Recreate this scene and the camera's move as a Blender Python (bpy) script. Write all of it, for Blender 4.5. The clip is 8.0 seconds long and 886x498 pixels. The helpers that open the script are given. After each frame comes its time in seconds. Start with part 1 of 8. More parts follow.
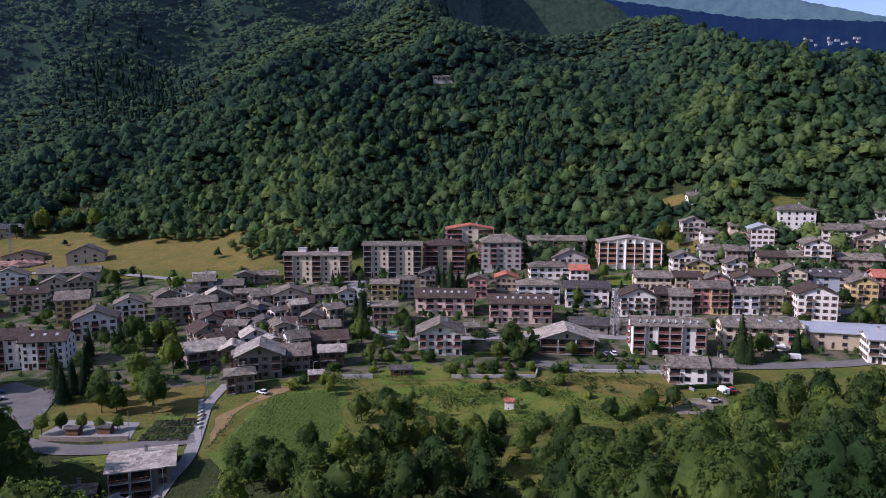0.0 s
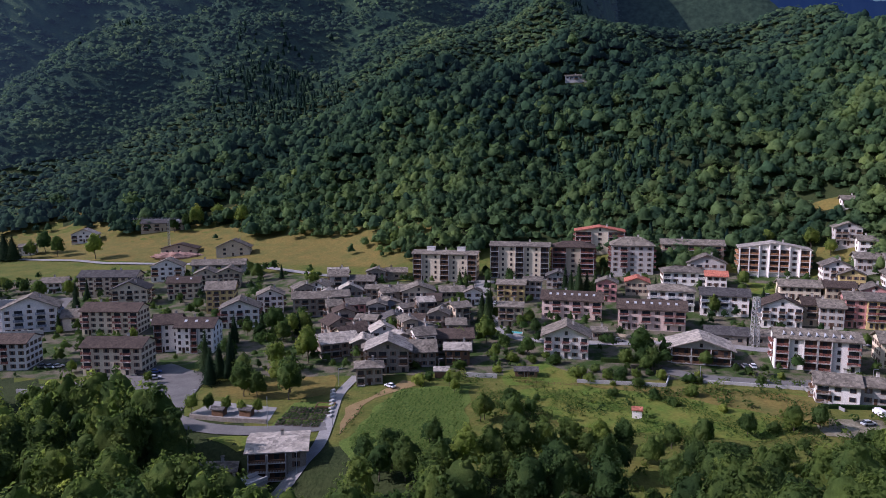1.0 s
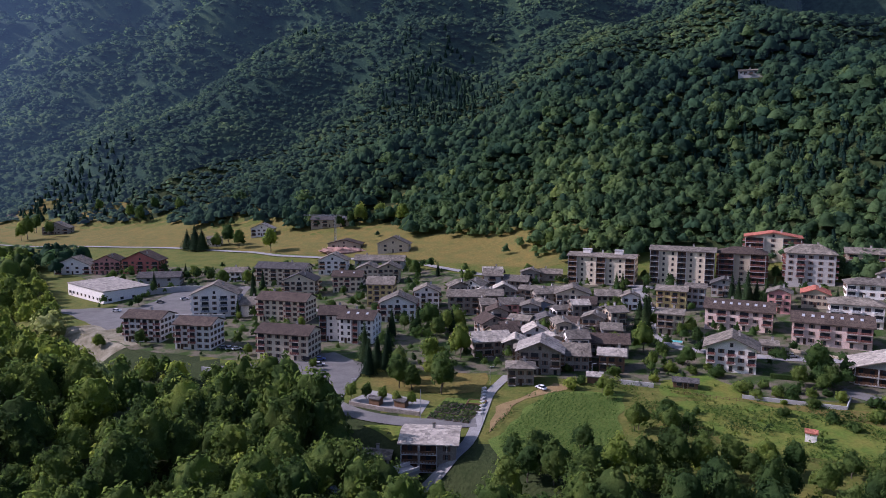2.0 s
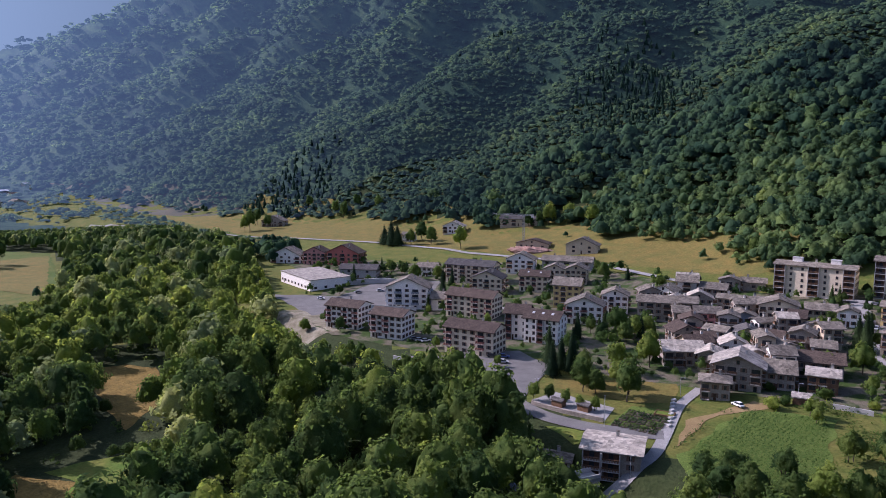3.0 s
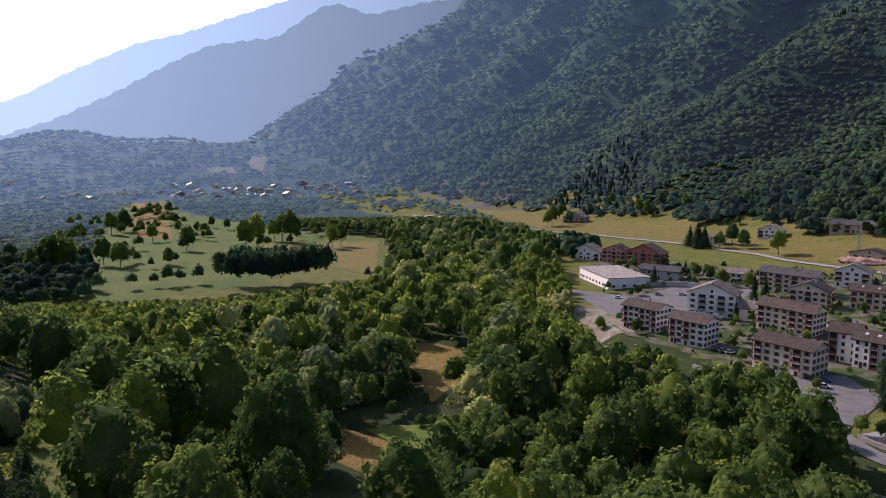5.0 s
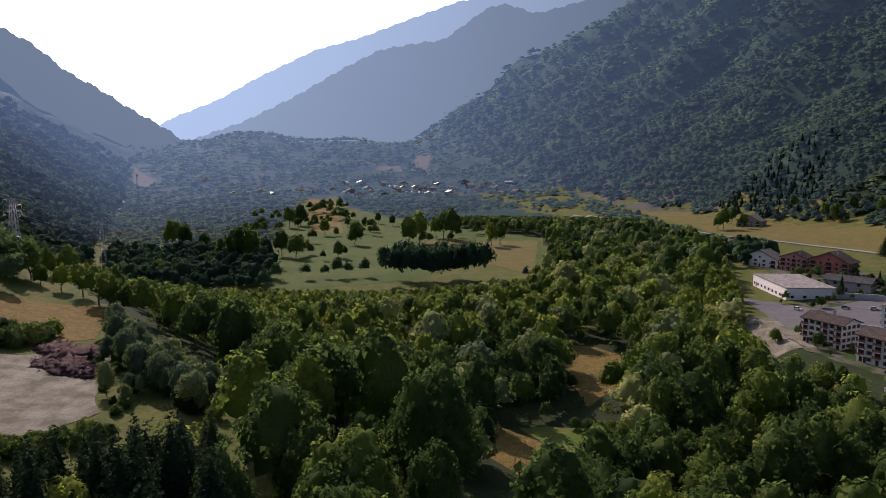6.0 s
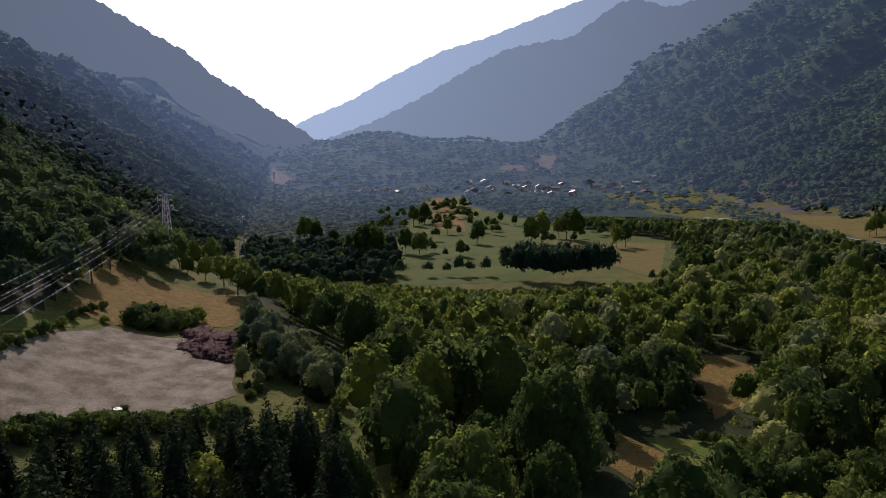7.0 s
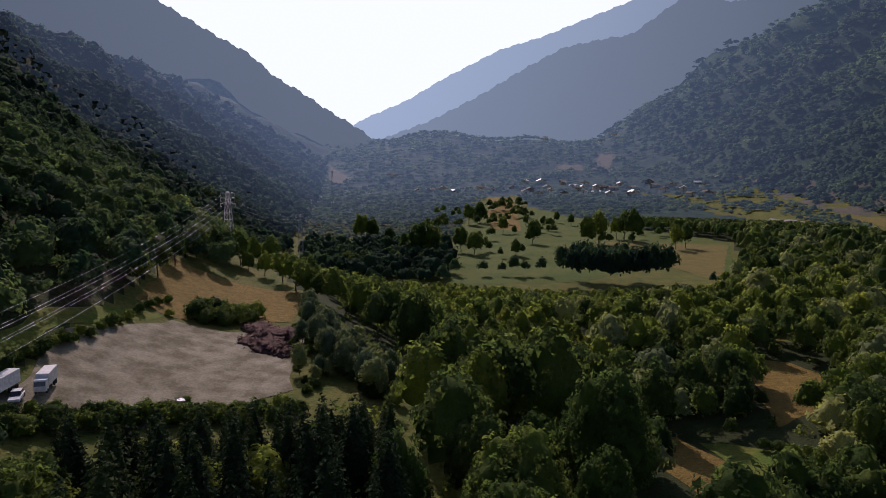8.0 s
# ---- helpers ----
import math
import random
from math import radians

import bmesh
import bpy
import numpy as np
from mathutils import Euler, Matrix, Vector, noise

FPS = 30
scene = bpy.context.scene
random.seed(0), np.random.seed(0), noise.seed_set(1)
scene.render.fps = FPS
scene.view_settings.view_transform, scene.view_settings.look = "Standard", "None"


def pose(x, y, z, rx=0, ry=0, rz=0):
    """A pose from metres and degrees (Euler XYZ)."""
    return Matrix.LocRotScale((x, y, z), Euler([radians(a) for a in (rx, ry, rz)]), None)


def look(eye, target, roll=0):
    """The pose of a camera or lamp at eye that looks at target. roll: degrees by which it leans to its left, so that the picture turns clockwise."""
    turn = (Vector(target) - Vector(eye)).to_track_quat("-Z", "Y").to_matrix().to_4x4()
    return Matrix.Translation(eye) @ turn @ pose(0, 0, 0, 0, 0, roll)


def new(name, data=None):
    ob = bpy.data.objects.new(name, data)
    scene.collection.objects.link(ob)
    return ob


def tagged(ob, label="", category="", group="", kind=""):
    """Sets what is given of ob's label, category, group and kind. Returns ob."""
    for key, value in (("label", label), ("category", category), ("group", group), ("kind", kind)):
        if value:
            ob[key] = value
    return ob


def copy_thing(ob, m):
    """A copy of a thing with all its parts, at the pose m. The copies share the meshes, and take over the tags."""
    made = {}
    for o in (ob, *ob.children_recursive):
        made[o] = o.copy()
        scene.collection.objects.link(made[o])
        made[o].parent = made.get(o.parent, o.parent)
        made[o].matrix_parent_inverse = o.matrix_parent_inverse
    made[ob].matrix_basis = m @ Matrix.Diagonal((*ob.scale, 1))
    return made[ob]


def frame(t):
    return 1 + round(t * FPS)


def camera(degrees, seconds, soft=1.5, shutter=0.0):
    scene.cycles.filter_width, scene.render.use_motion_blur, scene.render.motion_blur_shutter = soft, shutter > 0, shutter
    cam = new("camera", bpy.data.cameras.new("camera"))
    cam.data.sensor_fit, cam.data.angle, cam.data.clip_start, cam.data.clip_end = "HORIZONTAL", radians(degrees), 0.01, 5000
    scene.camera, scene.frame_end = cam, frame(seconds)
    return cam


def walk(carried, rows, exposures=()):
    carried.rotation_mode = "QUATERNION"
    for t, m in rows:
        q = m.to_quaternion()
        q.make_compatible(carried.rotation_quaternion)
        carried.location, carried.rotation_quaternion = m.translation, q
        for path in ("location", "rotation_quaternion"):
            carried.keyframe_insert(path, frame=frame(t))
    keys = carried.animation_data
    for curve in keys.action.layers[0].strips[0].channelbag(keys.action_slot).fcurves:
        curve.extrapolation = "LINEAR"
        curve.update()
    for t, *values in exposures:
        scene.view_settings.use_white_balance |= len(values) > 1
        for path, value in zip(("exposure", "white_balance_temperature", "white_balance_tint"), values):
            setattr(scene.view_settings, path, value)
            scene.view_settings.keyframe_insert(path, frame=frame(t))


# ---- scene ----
cam = camera(64.2, 8.0, soft=0.9)
EYE = 90.0
ROWS = [
    (0.0, 0.00, -7.45), (0.5, 2.89, -7.46), (1.0, 10.38, -7.42), (2.5, 29.76, -7.41), (3.0, 38.26, -7.42),
    (3.5, 46.04, -7.46), (4.0, 52.21, -7.54), (4.5, 56.75, -7.62), (6.0, 75.37, -7.74), (6.5, 80.64, -7.78),
    (7.0, 85.31, -7.79), (7.5, 88.76, -7.82), (8.0, 89.82, -7.86),
]
walk(cam, [(t, pose(0, 0, EYE, 90 + tilt, 0, yaw)) for t, yaw, tilt in ROWS],
     exposures=[(0.0, 0.2, 5180, 37), (2.5, 0.47, 5150, 39), (3.5, 0.62, 5350, 39), (4.5, 0.56, 5550, 39), (6.0, -0.04, 5750, 37), (8.0, -0.5, 5900, 39)])


# ---- the lie of the land: u runs down the valley, v across it ----
def ease(a, b, x):
    k = np.clip((x - a) / (b - a), 0, 1)
    return k * k * (3 - 2 * k)


def bend(x, soft):
    """A rounded max(x, 0)."""
    return np.where(x > 12 * soft, x, soft * np.log1p(np.exp(np.clip(x / soft, -40, 12))))


def uv(x, y):
    return -0.956 * x + 0.292 * y, 0.292 * x + 0.956 * y


def river_line(u):
    return 122 + np.minimum((u - 350) ** 2 * 1.05e-4, 15) - 0.3 * np.maximum(u - 950, 0)


def foot_line(u):
    return 392 - 0.245 * np.maximum(u - 480, 0) + 9 * np.sin(u / 47) + 6 * np.sin(u / 21 + 1)


def terrace(x, y):
    return -0.394 * (x + 133) + 0.92 * (y + 9)


def south_foot(x, y):
    return 0.139 * x - 0.990 * y - 41


def height(x, y):
    x, y = np.asarray(x, float), np.asarray(y, float)
    u, v = uv(x, y)
    s = v - river_line(u)
    north = 10 * ease(3, 20, s) - 2 + 0.045 * np.clip(s - 20, 0, 260) + 0.0004 * np.clip(s - 100, 0, 165) ** 2
    rise = bend(v - foot_line(u), 14)
    lump = 1 + 0.13 * np.sin(u / 70 + v / 190) + 0.07 * np.sin(u / 37 - v / 61 + 2) + 0.03 * np.sin(u / 19 + v / 23)
    hill = 0.56 * rise * (1 + (lump - 1) * ease(0, 120, rise))
    crest = np.interp(u, [-700, -420, -330, -230, -150, -110, -40, -5, 30, 70, 120, 180, 229, 295, 420], [60, 55, 78, 111, 141, 136, 164, 207, 218, 201, 198, 196, 212, 290, 700])
    over = bend(hill - crest, 12)
    hill = hill - 1.5 * over
    south = 10 * ease(-3, -20, s) - 2 + 36 * ease(70, 0, terrace(x, y)) * ease(430, 230, u)
    back = 0.62 * bend(south_foot(x, y), 10) * (1 + 0.12 * np.sin(x / 61 + y / 83) + 0.05 * np.sin(x / 23 - y / 31))
    back = back - 1.3 * bend(back - 260, 12)
    z = np.where(s > 0, north + hill, south) + back * (s < 0)
    z = z + np.minimum(0.14 * bend(u - 1480, 80), 150) * (0.84 + 0.10 * np.sin(v / 150 + 0.6) + 0.07 * np.sin(v / 61 + u / 300))
    z = z + 0.35 * np.sin(x / 17 + 0.6) * np.sin(y / 23 + 1.1) * ease(20, 60, np.abs(s))
    return z

# ---- light ----
SUN_AZ, SUN_EL = 105.0, 35.0
sun_way = Vector((-math.sin(radians(SUN_AZ)) * math.cos(radians(SUN_EL)), math.cos(radians(SUN_AZ)) * math.cos(radians(SUN_EL)), math.sin(radians(SUN_EL))))
world = bpy.data.worlds.new("sky")
scene.world = world
world.use_nodes = True
wt = world.node_tree
sky = wt.nodes.new("ShaderNodeTexSky")
sky.sky_type, sky.sun_disc = "NISHITA", False
sky.sun_elevation, sky.sun_rotation = radians(SUN_EL), radians(-SUN_AZ)
sky.air_density, sky.dust_density, sky.ozone_density, sky.altitude = 1.0, 3.2, 1.0, 900
# bright hazy cloud veil round the sun
where = wt.nodes.new("ShaderNodeTexCoord")
toward = wt.nodes.new("ShaderNodeVectorMath")
toward.operation = "DOT_PRODUCT"
veil_way = Vector((-math.sin(radians(98)) * math.cos(radians(24)), math.cos(radians(98)) * math.cos(radians(24)), math.sin(radians(24))))
toward.inputs[1].default_value = veil_way
wt.links.new(where.outputs["Generated"], toward.inputs[0])
fluff = wt.nodes.new("ShaderNodeTexNoise")
fluff.inputs["Scale"].default_value, fluff.inputs["Detail"].default_value = 3.0, 5.0
wt.links.new(where.outputs["Generated"], fluff.inputs["Vector"])
spread = wt.nodes.new("ShaderNodeMath")
spread.operation = "MULTIPLY_ADD"
spread.inputs[1].default_value = 0.16
wt.links.new(fluff.outputs[0], spread.inputs[0])
wt.links.new(toward.outputs["Value"], spread.inputs[2])
veil = wt.nodes.new("ShaderNodeMapRange")
veil.interpolation_type = "SMOOTHSTEP"
veil.inputs["From Min"].default_value, veil.inputs["From Max"].default_value = 0.78, 1.02
wt.links.new(spread.outputs[0], veil.inputs["Value"])
air = wt.nodes.new("ShaderNodeMix")
air.data_type = "RGBA"
air.inputs[7].default_value = (9.2, 10.5, 9.0, 1)
wt.links.new(veil.outputs[0], air.inputs[0])
haze = wt.nodes.new("ShaderNodeMix")
haze.data_type, haze.blend_type = "RGBA", "MULTIPLY"
haze.inputs[0].default_value = 1.0
haze.inputs[7].default_value = (1.10, 1.02, 0.86, 1)
wt.links.new(sky.outputs[0], haze.inputs[6])
wt.links.new(haze.outputs[2], air.inputs[6])
wt.links.new(air.outputs[2], wt.nodes["Background"].inputs[0])
wt.nodes["Background"].inputs[1].default_value = 0.138
lamp = new("sun", bpy.data.lights.new("sun", "SUN"))
lamp.data.energy, lamp.data.angle, lamp.data.color = 5.0, radians(0.6), (1.0, 0.86, 0.67)
lamp.matrix_world = look(sun_way * 400, (0, 0, 0))


# ---- materials ----
def nodes_of(name):
    m = bpy.data.materials.new(name)
    m.use_nodes = True
    t = m.node_tree
    return m, t, t.nodes["Principled BSDF"]


def noise_at(t, scale, detail=4.0, rough=0.6):
    g = t.nodes.new("ShaderNodeNewGeometry")
    n = t.nodes.new("ShaderNodeTexNoise")
    n.inputs["Scale"].default_value, n.inputs["Detail"].default_value, n.inputs["Roughness"].default_value = scale, detail, rough
    t.links.new(g.outputs["Position"], n.inputs["Vector"])
    return n


def ramp_of(t, value, stops):
    r = t.nodes.new("ShaderNodeValToRGB")
    while len(r.color_ramp.elements) < len(stops):
        r.color_ramp.elements.new(0.5)
    for e, (at, c) in zip(r.color_ramp.elements, stops):
        e.position, e.color = at, (*c, 1)
    t.links.new(value, r.inputs[0])
    return r


def mixed(t, fac, a, b, kind="MIX"):
    m = t.nodes.new("ShaderNodeMix")
    m.data_type, m.blend_type = "RGBA", kind
    for socket, v in ((m.inputs[0], fac), (m.inputs[6], a), (m.inputs[7], b)):
        if hasattr(v, "is_linked"):
            t.links.new(v, socket)
        elif isinstance(v, (int, float)):
            socket.default_value = v
        else:
            socket.default_value = (*v, 1)
    return m.outputs[2]


def surface(name, a, b, size=2.0, fine=0.2, rough=0.85, bump=0.3, metal=0.0, spread=0.25, per_thing=0.0):
    """A weathered surface: two colours in stains of a size in metres, with finer grain and relief."""
    m, t, p = nodes_of(name)
    big = noise_at(t, 1 / size, 5)
    grain = noise_at(t, 1 / fine, 3)
    r = ramp_of(t, big.outputs[0], [(0.5 - spread, a), (0.5 + spread, b)])
    dim = ramp_of(t, grain.outputs[0], [(0.25, (0.72, 0.72, 0.72)), (0.75, (1.18, 1.18, 1.18))])
    c = mixed(t, 1.0, r.outputs[0], dim.outputs[0], "MULTIPLY")
    if per_thing:
        info = t.nodes.new("ShaderNodeObjectInfo")
        k = ramp_of(t, info.outputs["Random"], [(0.0, (1 - per_thing,) * 3), (1.0, (1 + per_thing,) * 3)])
        c = mixed(t, 1.0, c, k.outputs[0], "MULTIPLY")
    t.links.new(c, p.inputs["Base Color"])
    p.inputs["Roughness"].default_value, p.inputs["Metallic"].default_value = rough, metal
    if rough >= 0.84:
        p.inputs["Specular IOR Level"].default_value = 0.08
    if bump:
        b_ = t.nodes.new("ShaderNodeBump")
        b_.inputs["Strength"].default_value, b_.inputs["Distance"].default_value = bump, fine
        t.links.new(grain.outputs[0], b_.inputs["Height"])
        t.links.new(b_.outputs[0], p.inputs["Normal"])
    return m


def painted_haze(t, p, much, colour=(0.45, 0.66, 0.95)):
    """Haze painted as emission: stronger with the distance, brighter towards the sun."""
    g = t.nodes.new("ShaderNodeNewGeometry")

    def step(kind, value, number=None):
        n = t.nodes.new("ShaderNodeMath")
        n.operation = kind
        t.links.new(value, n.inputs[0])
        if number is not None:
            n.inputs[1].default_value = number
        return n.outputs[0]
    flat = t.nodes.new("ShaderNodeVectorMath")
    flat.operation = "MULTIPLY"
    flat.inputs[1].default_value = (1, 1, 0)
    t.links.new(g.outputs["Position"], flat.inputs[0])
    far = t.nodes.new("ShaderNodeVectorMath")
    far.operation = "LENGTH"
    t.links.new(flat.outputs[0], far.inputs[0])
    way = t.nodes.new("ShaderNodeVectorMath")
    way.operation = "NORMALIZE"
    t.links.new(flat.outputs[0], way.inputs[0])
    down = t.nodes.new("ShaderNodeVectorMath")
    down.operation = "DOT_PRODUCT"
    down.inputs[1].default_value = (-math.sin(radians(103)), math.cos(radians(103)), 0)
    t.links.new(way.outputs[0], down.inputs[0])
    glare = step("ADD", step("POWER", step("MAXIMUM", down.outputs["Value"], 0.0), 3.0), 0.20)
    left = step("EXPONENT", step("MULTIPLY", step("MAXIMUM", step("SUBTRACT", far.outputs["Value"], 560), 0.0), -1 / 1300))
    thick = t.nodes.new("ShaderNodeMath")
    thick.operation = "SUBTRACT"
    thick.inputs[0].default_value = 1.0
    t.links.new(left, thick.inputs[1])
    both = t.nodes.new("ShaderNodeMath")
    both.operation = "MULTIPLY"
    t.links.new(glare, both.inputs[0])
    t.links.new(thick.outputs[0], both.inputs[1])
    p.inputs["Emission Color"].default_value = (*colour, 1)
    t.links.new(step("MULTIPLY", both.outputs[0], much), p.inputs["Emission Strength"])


def foliage(name, dark, mid, light, clump=9.0, glow=0.3, leaf=0.5, air=0.0):
    """Leaves: tone by tree, by clump and by leaf, partly letting light through."""
    m, t, p = nodes_of(name)
    big = noise_at(t, 1 / clump, 2)
    wide = noise_at(t, 1 / (clump * 5), 2)
    g = t.nodes.new("ShaderNodeNewGeometry")
    r = ramp_of(t, big.outputs[0], [(0.3, dark), (0.5, mid), (0.72, light)])
    patch_ = ramp_of(t, wide.outputs[0], [(0.35, (0.72, 0.78, 0.85)), (0.65, (1.16, 1.13, 1.0))])
    k = ramp_of(t, g.outputs["Random Per Island"], [(0.0, (0.84, 0.84, 0.84)), (1.0, (1.16, 1.16, 1.14))])
    c = mixed(t, 1.0, r.outputs[0], k.outputs[0], "MULTIPLY")
    c = mixed(t, 1.0, c, patch_.outputs[0], "MULTIPLY")
    info = t.nodes.new("ShaderNodeObjectInfo")
    k2 = ramp_of(t, info.outputs["Random"], [(0.0, (0.52, 0.64, 0.72)), (0.5, (0.95, 0.96, 0.92)), (1.0, (1.55, 1.40, 1.05))])
    c = mixed(t, 1.0, c, k2.outputs[0], "MULTIPLY")
    own = t.nodes.new("ShaderNodeAttribute")
    own.attribute_name = "tone"
    k3 = ramp_of(t, own.outputs["Fac"], [(0.0, (0.60, 0.70, 0.82)), (0.5, (0.97, 0.98, 0.96)), (1.0, (1.24, 1.20, 1.04))])
    c = mixed(t, 1.0, c, k3.outputs[0], "MULTIPLY")
    p.inputs["Roughness"].default_value = 0.85
    p.inputs["Specular IOR Level"].default_value = 0.04
    fine = noise_at(t, 1 / leaf, 3, 0.7)
    dim = ramp_of(t, fine.outputs[0], [(0.3, (0.76, 0.76, 0.76)), (0.7, (1.22, 1.22, 1.2))])
    c = mixed(t, 1.0, c, dim.outputs[0], "MULTIPLY")
    t.links.new(c, p.inputs["Base Color"])
    bp = t.nodes.new("ShaderNodeBump")
    bp.inputs["Strength"].default_value, bp.inputs["Distance"].default_value = 0.7, leaf * 0.8
    t.links.new(fine.outputs[0], bp.inputs["Height"])
    t.links.new(bp.outputs[0], p.inputs["Normal"])
    # haze put over far leaves as emission
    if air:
        painted_haze(t, p, air)
    tr = t.nodes.new("ShaderNodeBsdfTranslucent")
    t.links.new(mixed(t, 1.0, c, (1.42, 1.38, 1.05), "MULTIPLY"), tr.inputs[0])
    mx = t.nodes.new("ShaderNodeMixShader")
    mx.inputs[0].default_value = glow
    t.links.new(p.outputs[0], mx.inputs[1])
    t.links.new(tr.outputs[0], mx.inputs[2])
    t.links.new(mx.outputs[0], t.nodes["Material Output"].inputs[0])
    return m


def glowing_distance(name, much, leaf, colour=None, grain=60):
    """A far mountainside, a backdrop whose haze is painted as glow over dim woods."""
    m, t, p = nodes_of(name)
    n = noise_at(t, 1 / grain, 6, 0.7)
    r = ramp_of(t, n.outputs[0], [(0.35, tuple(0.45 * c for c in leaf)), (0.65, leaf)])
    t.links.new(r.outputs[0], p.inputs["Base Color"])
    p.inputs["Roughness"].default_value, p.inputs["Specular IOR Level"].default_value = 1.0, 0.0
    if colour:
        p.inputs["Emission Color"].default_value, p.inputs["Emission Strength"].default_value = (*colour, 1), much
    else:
        painted_haze(t, p, much, (0.52, 0.71, 0.80))
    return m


GRASS = surface("grass", (0.052, 0.085, 0.014), (0.135, 0.118, 0.030), 9, 1.1, 0.95, 0.4)
DRY = surface("dry_grass", (0.170, 0.122, 0.034), (0.088, 0.096, 0.025), 9, 1.2, 0.95, 0.3)
GREEN = surface("green_meadow", (0.055, 0.115, 0.015), (0.145, 0.135, 0.028), 7, 1.0, 0.95, 0.3)
PARK = surface("park_grass", (0.042, 0.082, 0.012), (0.098, 0.110, 0.024), 26, 1.6, 0.95, 0.3)
CROP = surface("crop_leaves", (0.07, 0.115, 0.02), (0.11, 0.145, 0.03), 2.5, 0.5, 0.9, 0.8)
STRAW = surface("cut_straw", (0.215, 0.145, 0.038), (0.12, 0.09, 0.024), 3, 0.9, 0.95, 0.8)
SOIL = surface("bare_soil", (0.17, 0.12, 0.055), (0.25, 0.18, 0.085), 5, 0.3, 0.95, 0.5)
VILLAGE = surface("village_ground", (0.035, 0.06, 0.014), (0.12, 0.105, 0.075), 7, 0.4, 0.95, 0.4, spread=0.08)
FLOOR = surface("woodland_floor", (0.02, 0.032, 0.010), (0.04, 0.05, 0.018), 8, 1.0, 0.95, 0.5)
ASPHALT = surface("asphalt", (0.100, 0.096, 0.090), (0.165, 0.158, 0.148), 6, 0.2, 0.85, 0.15)
PALE = surface("pale_paving", (0.19, 0.185, 0.175), (0.28, 0.27, 0.255), 5, 0.3, 0.85, 0.15)
GRAVEL = surface("pale_gravel", (0.118, 0.104, 0.064), (0.242, 0.220, 0.158), 5, 0.5, 0.9, 0.4, spread=0.13)
WATER = surface("river_water", (0.05, 0.07, 0.08), (0.25, 0.27, 0.28), 1.5, 0.5, 0.15, 0.6)
STONE = surface("rubble_stone", (0.23, 0.20, 0.165), (0.36, 0.32, 0.27), 1.2, 0.35, 0.95, 0.8)
BARK = surface("bark", (0.07, 0.055, 0.04), (0.13, 0.11, 0.085), 0.8, 0.1, 0.95, 0.6)
LEAF = foliage("broadleaf", (0.050, 0.080, 0.027), (0.096, 0.140, 0.040), (0.170, 0.208, 0.056), 8, 0.58, 0.5)
LEAF_WOOD = foliage("forest_leaves", (0.036, 0.068, 0.040), (0.067, 0.112, 0.056), (0.120, 0.170, 0.070), 30, 0.46, 1.3)
# far leaves with the distance haze painted in as emission
LEAF_HAZED = foliage("hazed_leaves", (0.034, 0.064, 0.040), (0.060, 0.102, 0.054), (0.104, 0.150, 0.066), 40, 0.44, 3.0, 0.37)
FARMLAND_HAZED = surface("hazed_farmland", (0.085, 0.066, 0.032), (0.055, 0.055, 0.026), 30, 3, 0.95, 0.3)
# distance haze painted onto the fields as glow
painted_haze(FARMLAND_HAZED.node_tree, FARMLAND_HAZED.node_tree.nodes["Principled BSDF"], 0.2)
RUST = foliage("rust_leaves", (0.10, 0.045, 0.02), (0.14, 0.065, 0.025), (0.19, 0.10, 0.03), 9, 0.4)
SILVER = foliage("silver_leaves", (0.115, 0.15, 0.08), (0.16, 0.20, 0.11), (0.20, 0.24, 0.14), 9, 0.45)
NEEDLE = foliage("needles", (0.017, 0.031, 0.016), (0.025, 0.043, 0.020), (0.038, 0.060, 0.026), 12, 0.15, 0.5)

NEEDLE_HIGH = foliage("mountain_needles", (0.024, 0.046, 0.030), (0.036, 0.064, 0.040), (0.055, 0.088, 0.052), 25, 0.2, 1.5)


# ---- makers ----
def quads_mesh(name, pts, mat):
    """A mesh of loose quads from an (n, 4, 3) array."""
    pts = np.asarray(pts, np.float32)
    n = len(pts)
    me = bpy.data.meshes.new(name)
    me.vertices.add(4 * n)
    me.vertices.foreach_set("co", pts.reshape(-1))
    me.loops.add(4 * n)
    me.loops.foreach_set("vertex_index", np.arange(4 * n, dtype=np.int32))
    me.polygons.add(n)
    me.polygons.foreach_set("loop_start", np.arange(0, 4 * n, 4, dtype=np.int32))
    me.materials.append(mat)
    me.update(calc_edges=True)
    return me


def grid_mesh(name, X, Y, Z, mat, keep=None, smooth=True):
    r, c = X.shape
    idx = np.arange(r * c).reshape(r, c)
    f = np.stack([idx[:-1, :-1], idx[:-1, 1:], idx[1:, 1:], idx[1:, :-1]], -1).reshape(-1, 4)
    if keep is not None:
        f = f[keep.reshape(-1)]
    used, inv = np.unique(f, return_inverse=True)
    P = np.stack([X, Y, Z], -1).reshape(-1, 3)[used].astype(np.float32)
    f = inv.reshape(-1, 4).astype(np.int32)
    me = bpy.data.meshes.new(name)
    me.vertices.add(len(P))
    me.vertices.foreach_set("co", P.reshape(-1))
    me.loops.add(4 * len(f))
    me.loops.foreach_set("vertex_index", f.reshape(-1))
    me.polygons.add(len(f))
    me.polygons.foreach_set("loop_start", np.arange(0, 4 * len(f), 4, dtype=np.int32))
    me.polygons.foreach_set("use_smooth", np.full(len(f), smooth))
    me.materials.append(mat)
    me.update(calc_edges=True)
    return me


def inside(x, y, poly):
    x, y = np.asarray(x, float), np.asarray(y, float)
    hit = np.zeros(x.shape, bool)
    for (ax, ay), (bx, by) in zip(poly, poly[1:] + poly[:1]):
        if ay != by:
            hit ^= ((ay > y) != (by > y)) & (x < (bx - ax) * (y - ay) / (by - ay) + ax)
    return hit


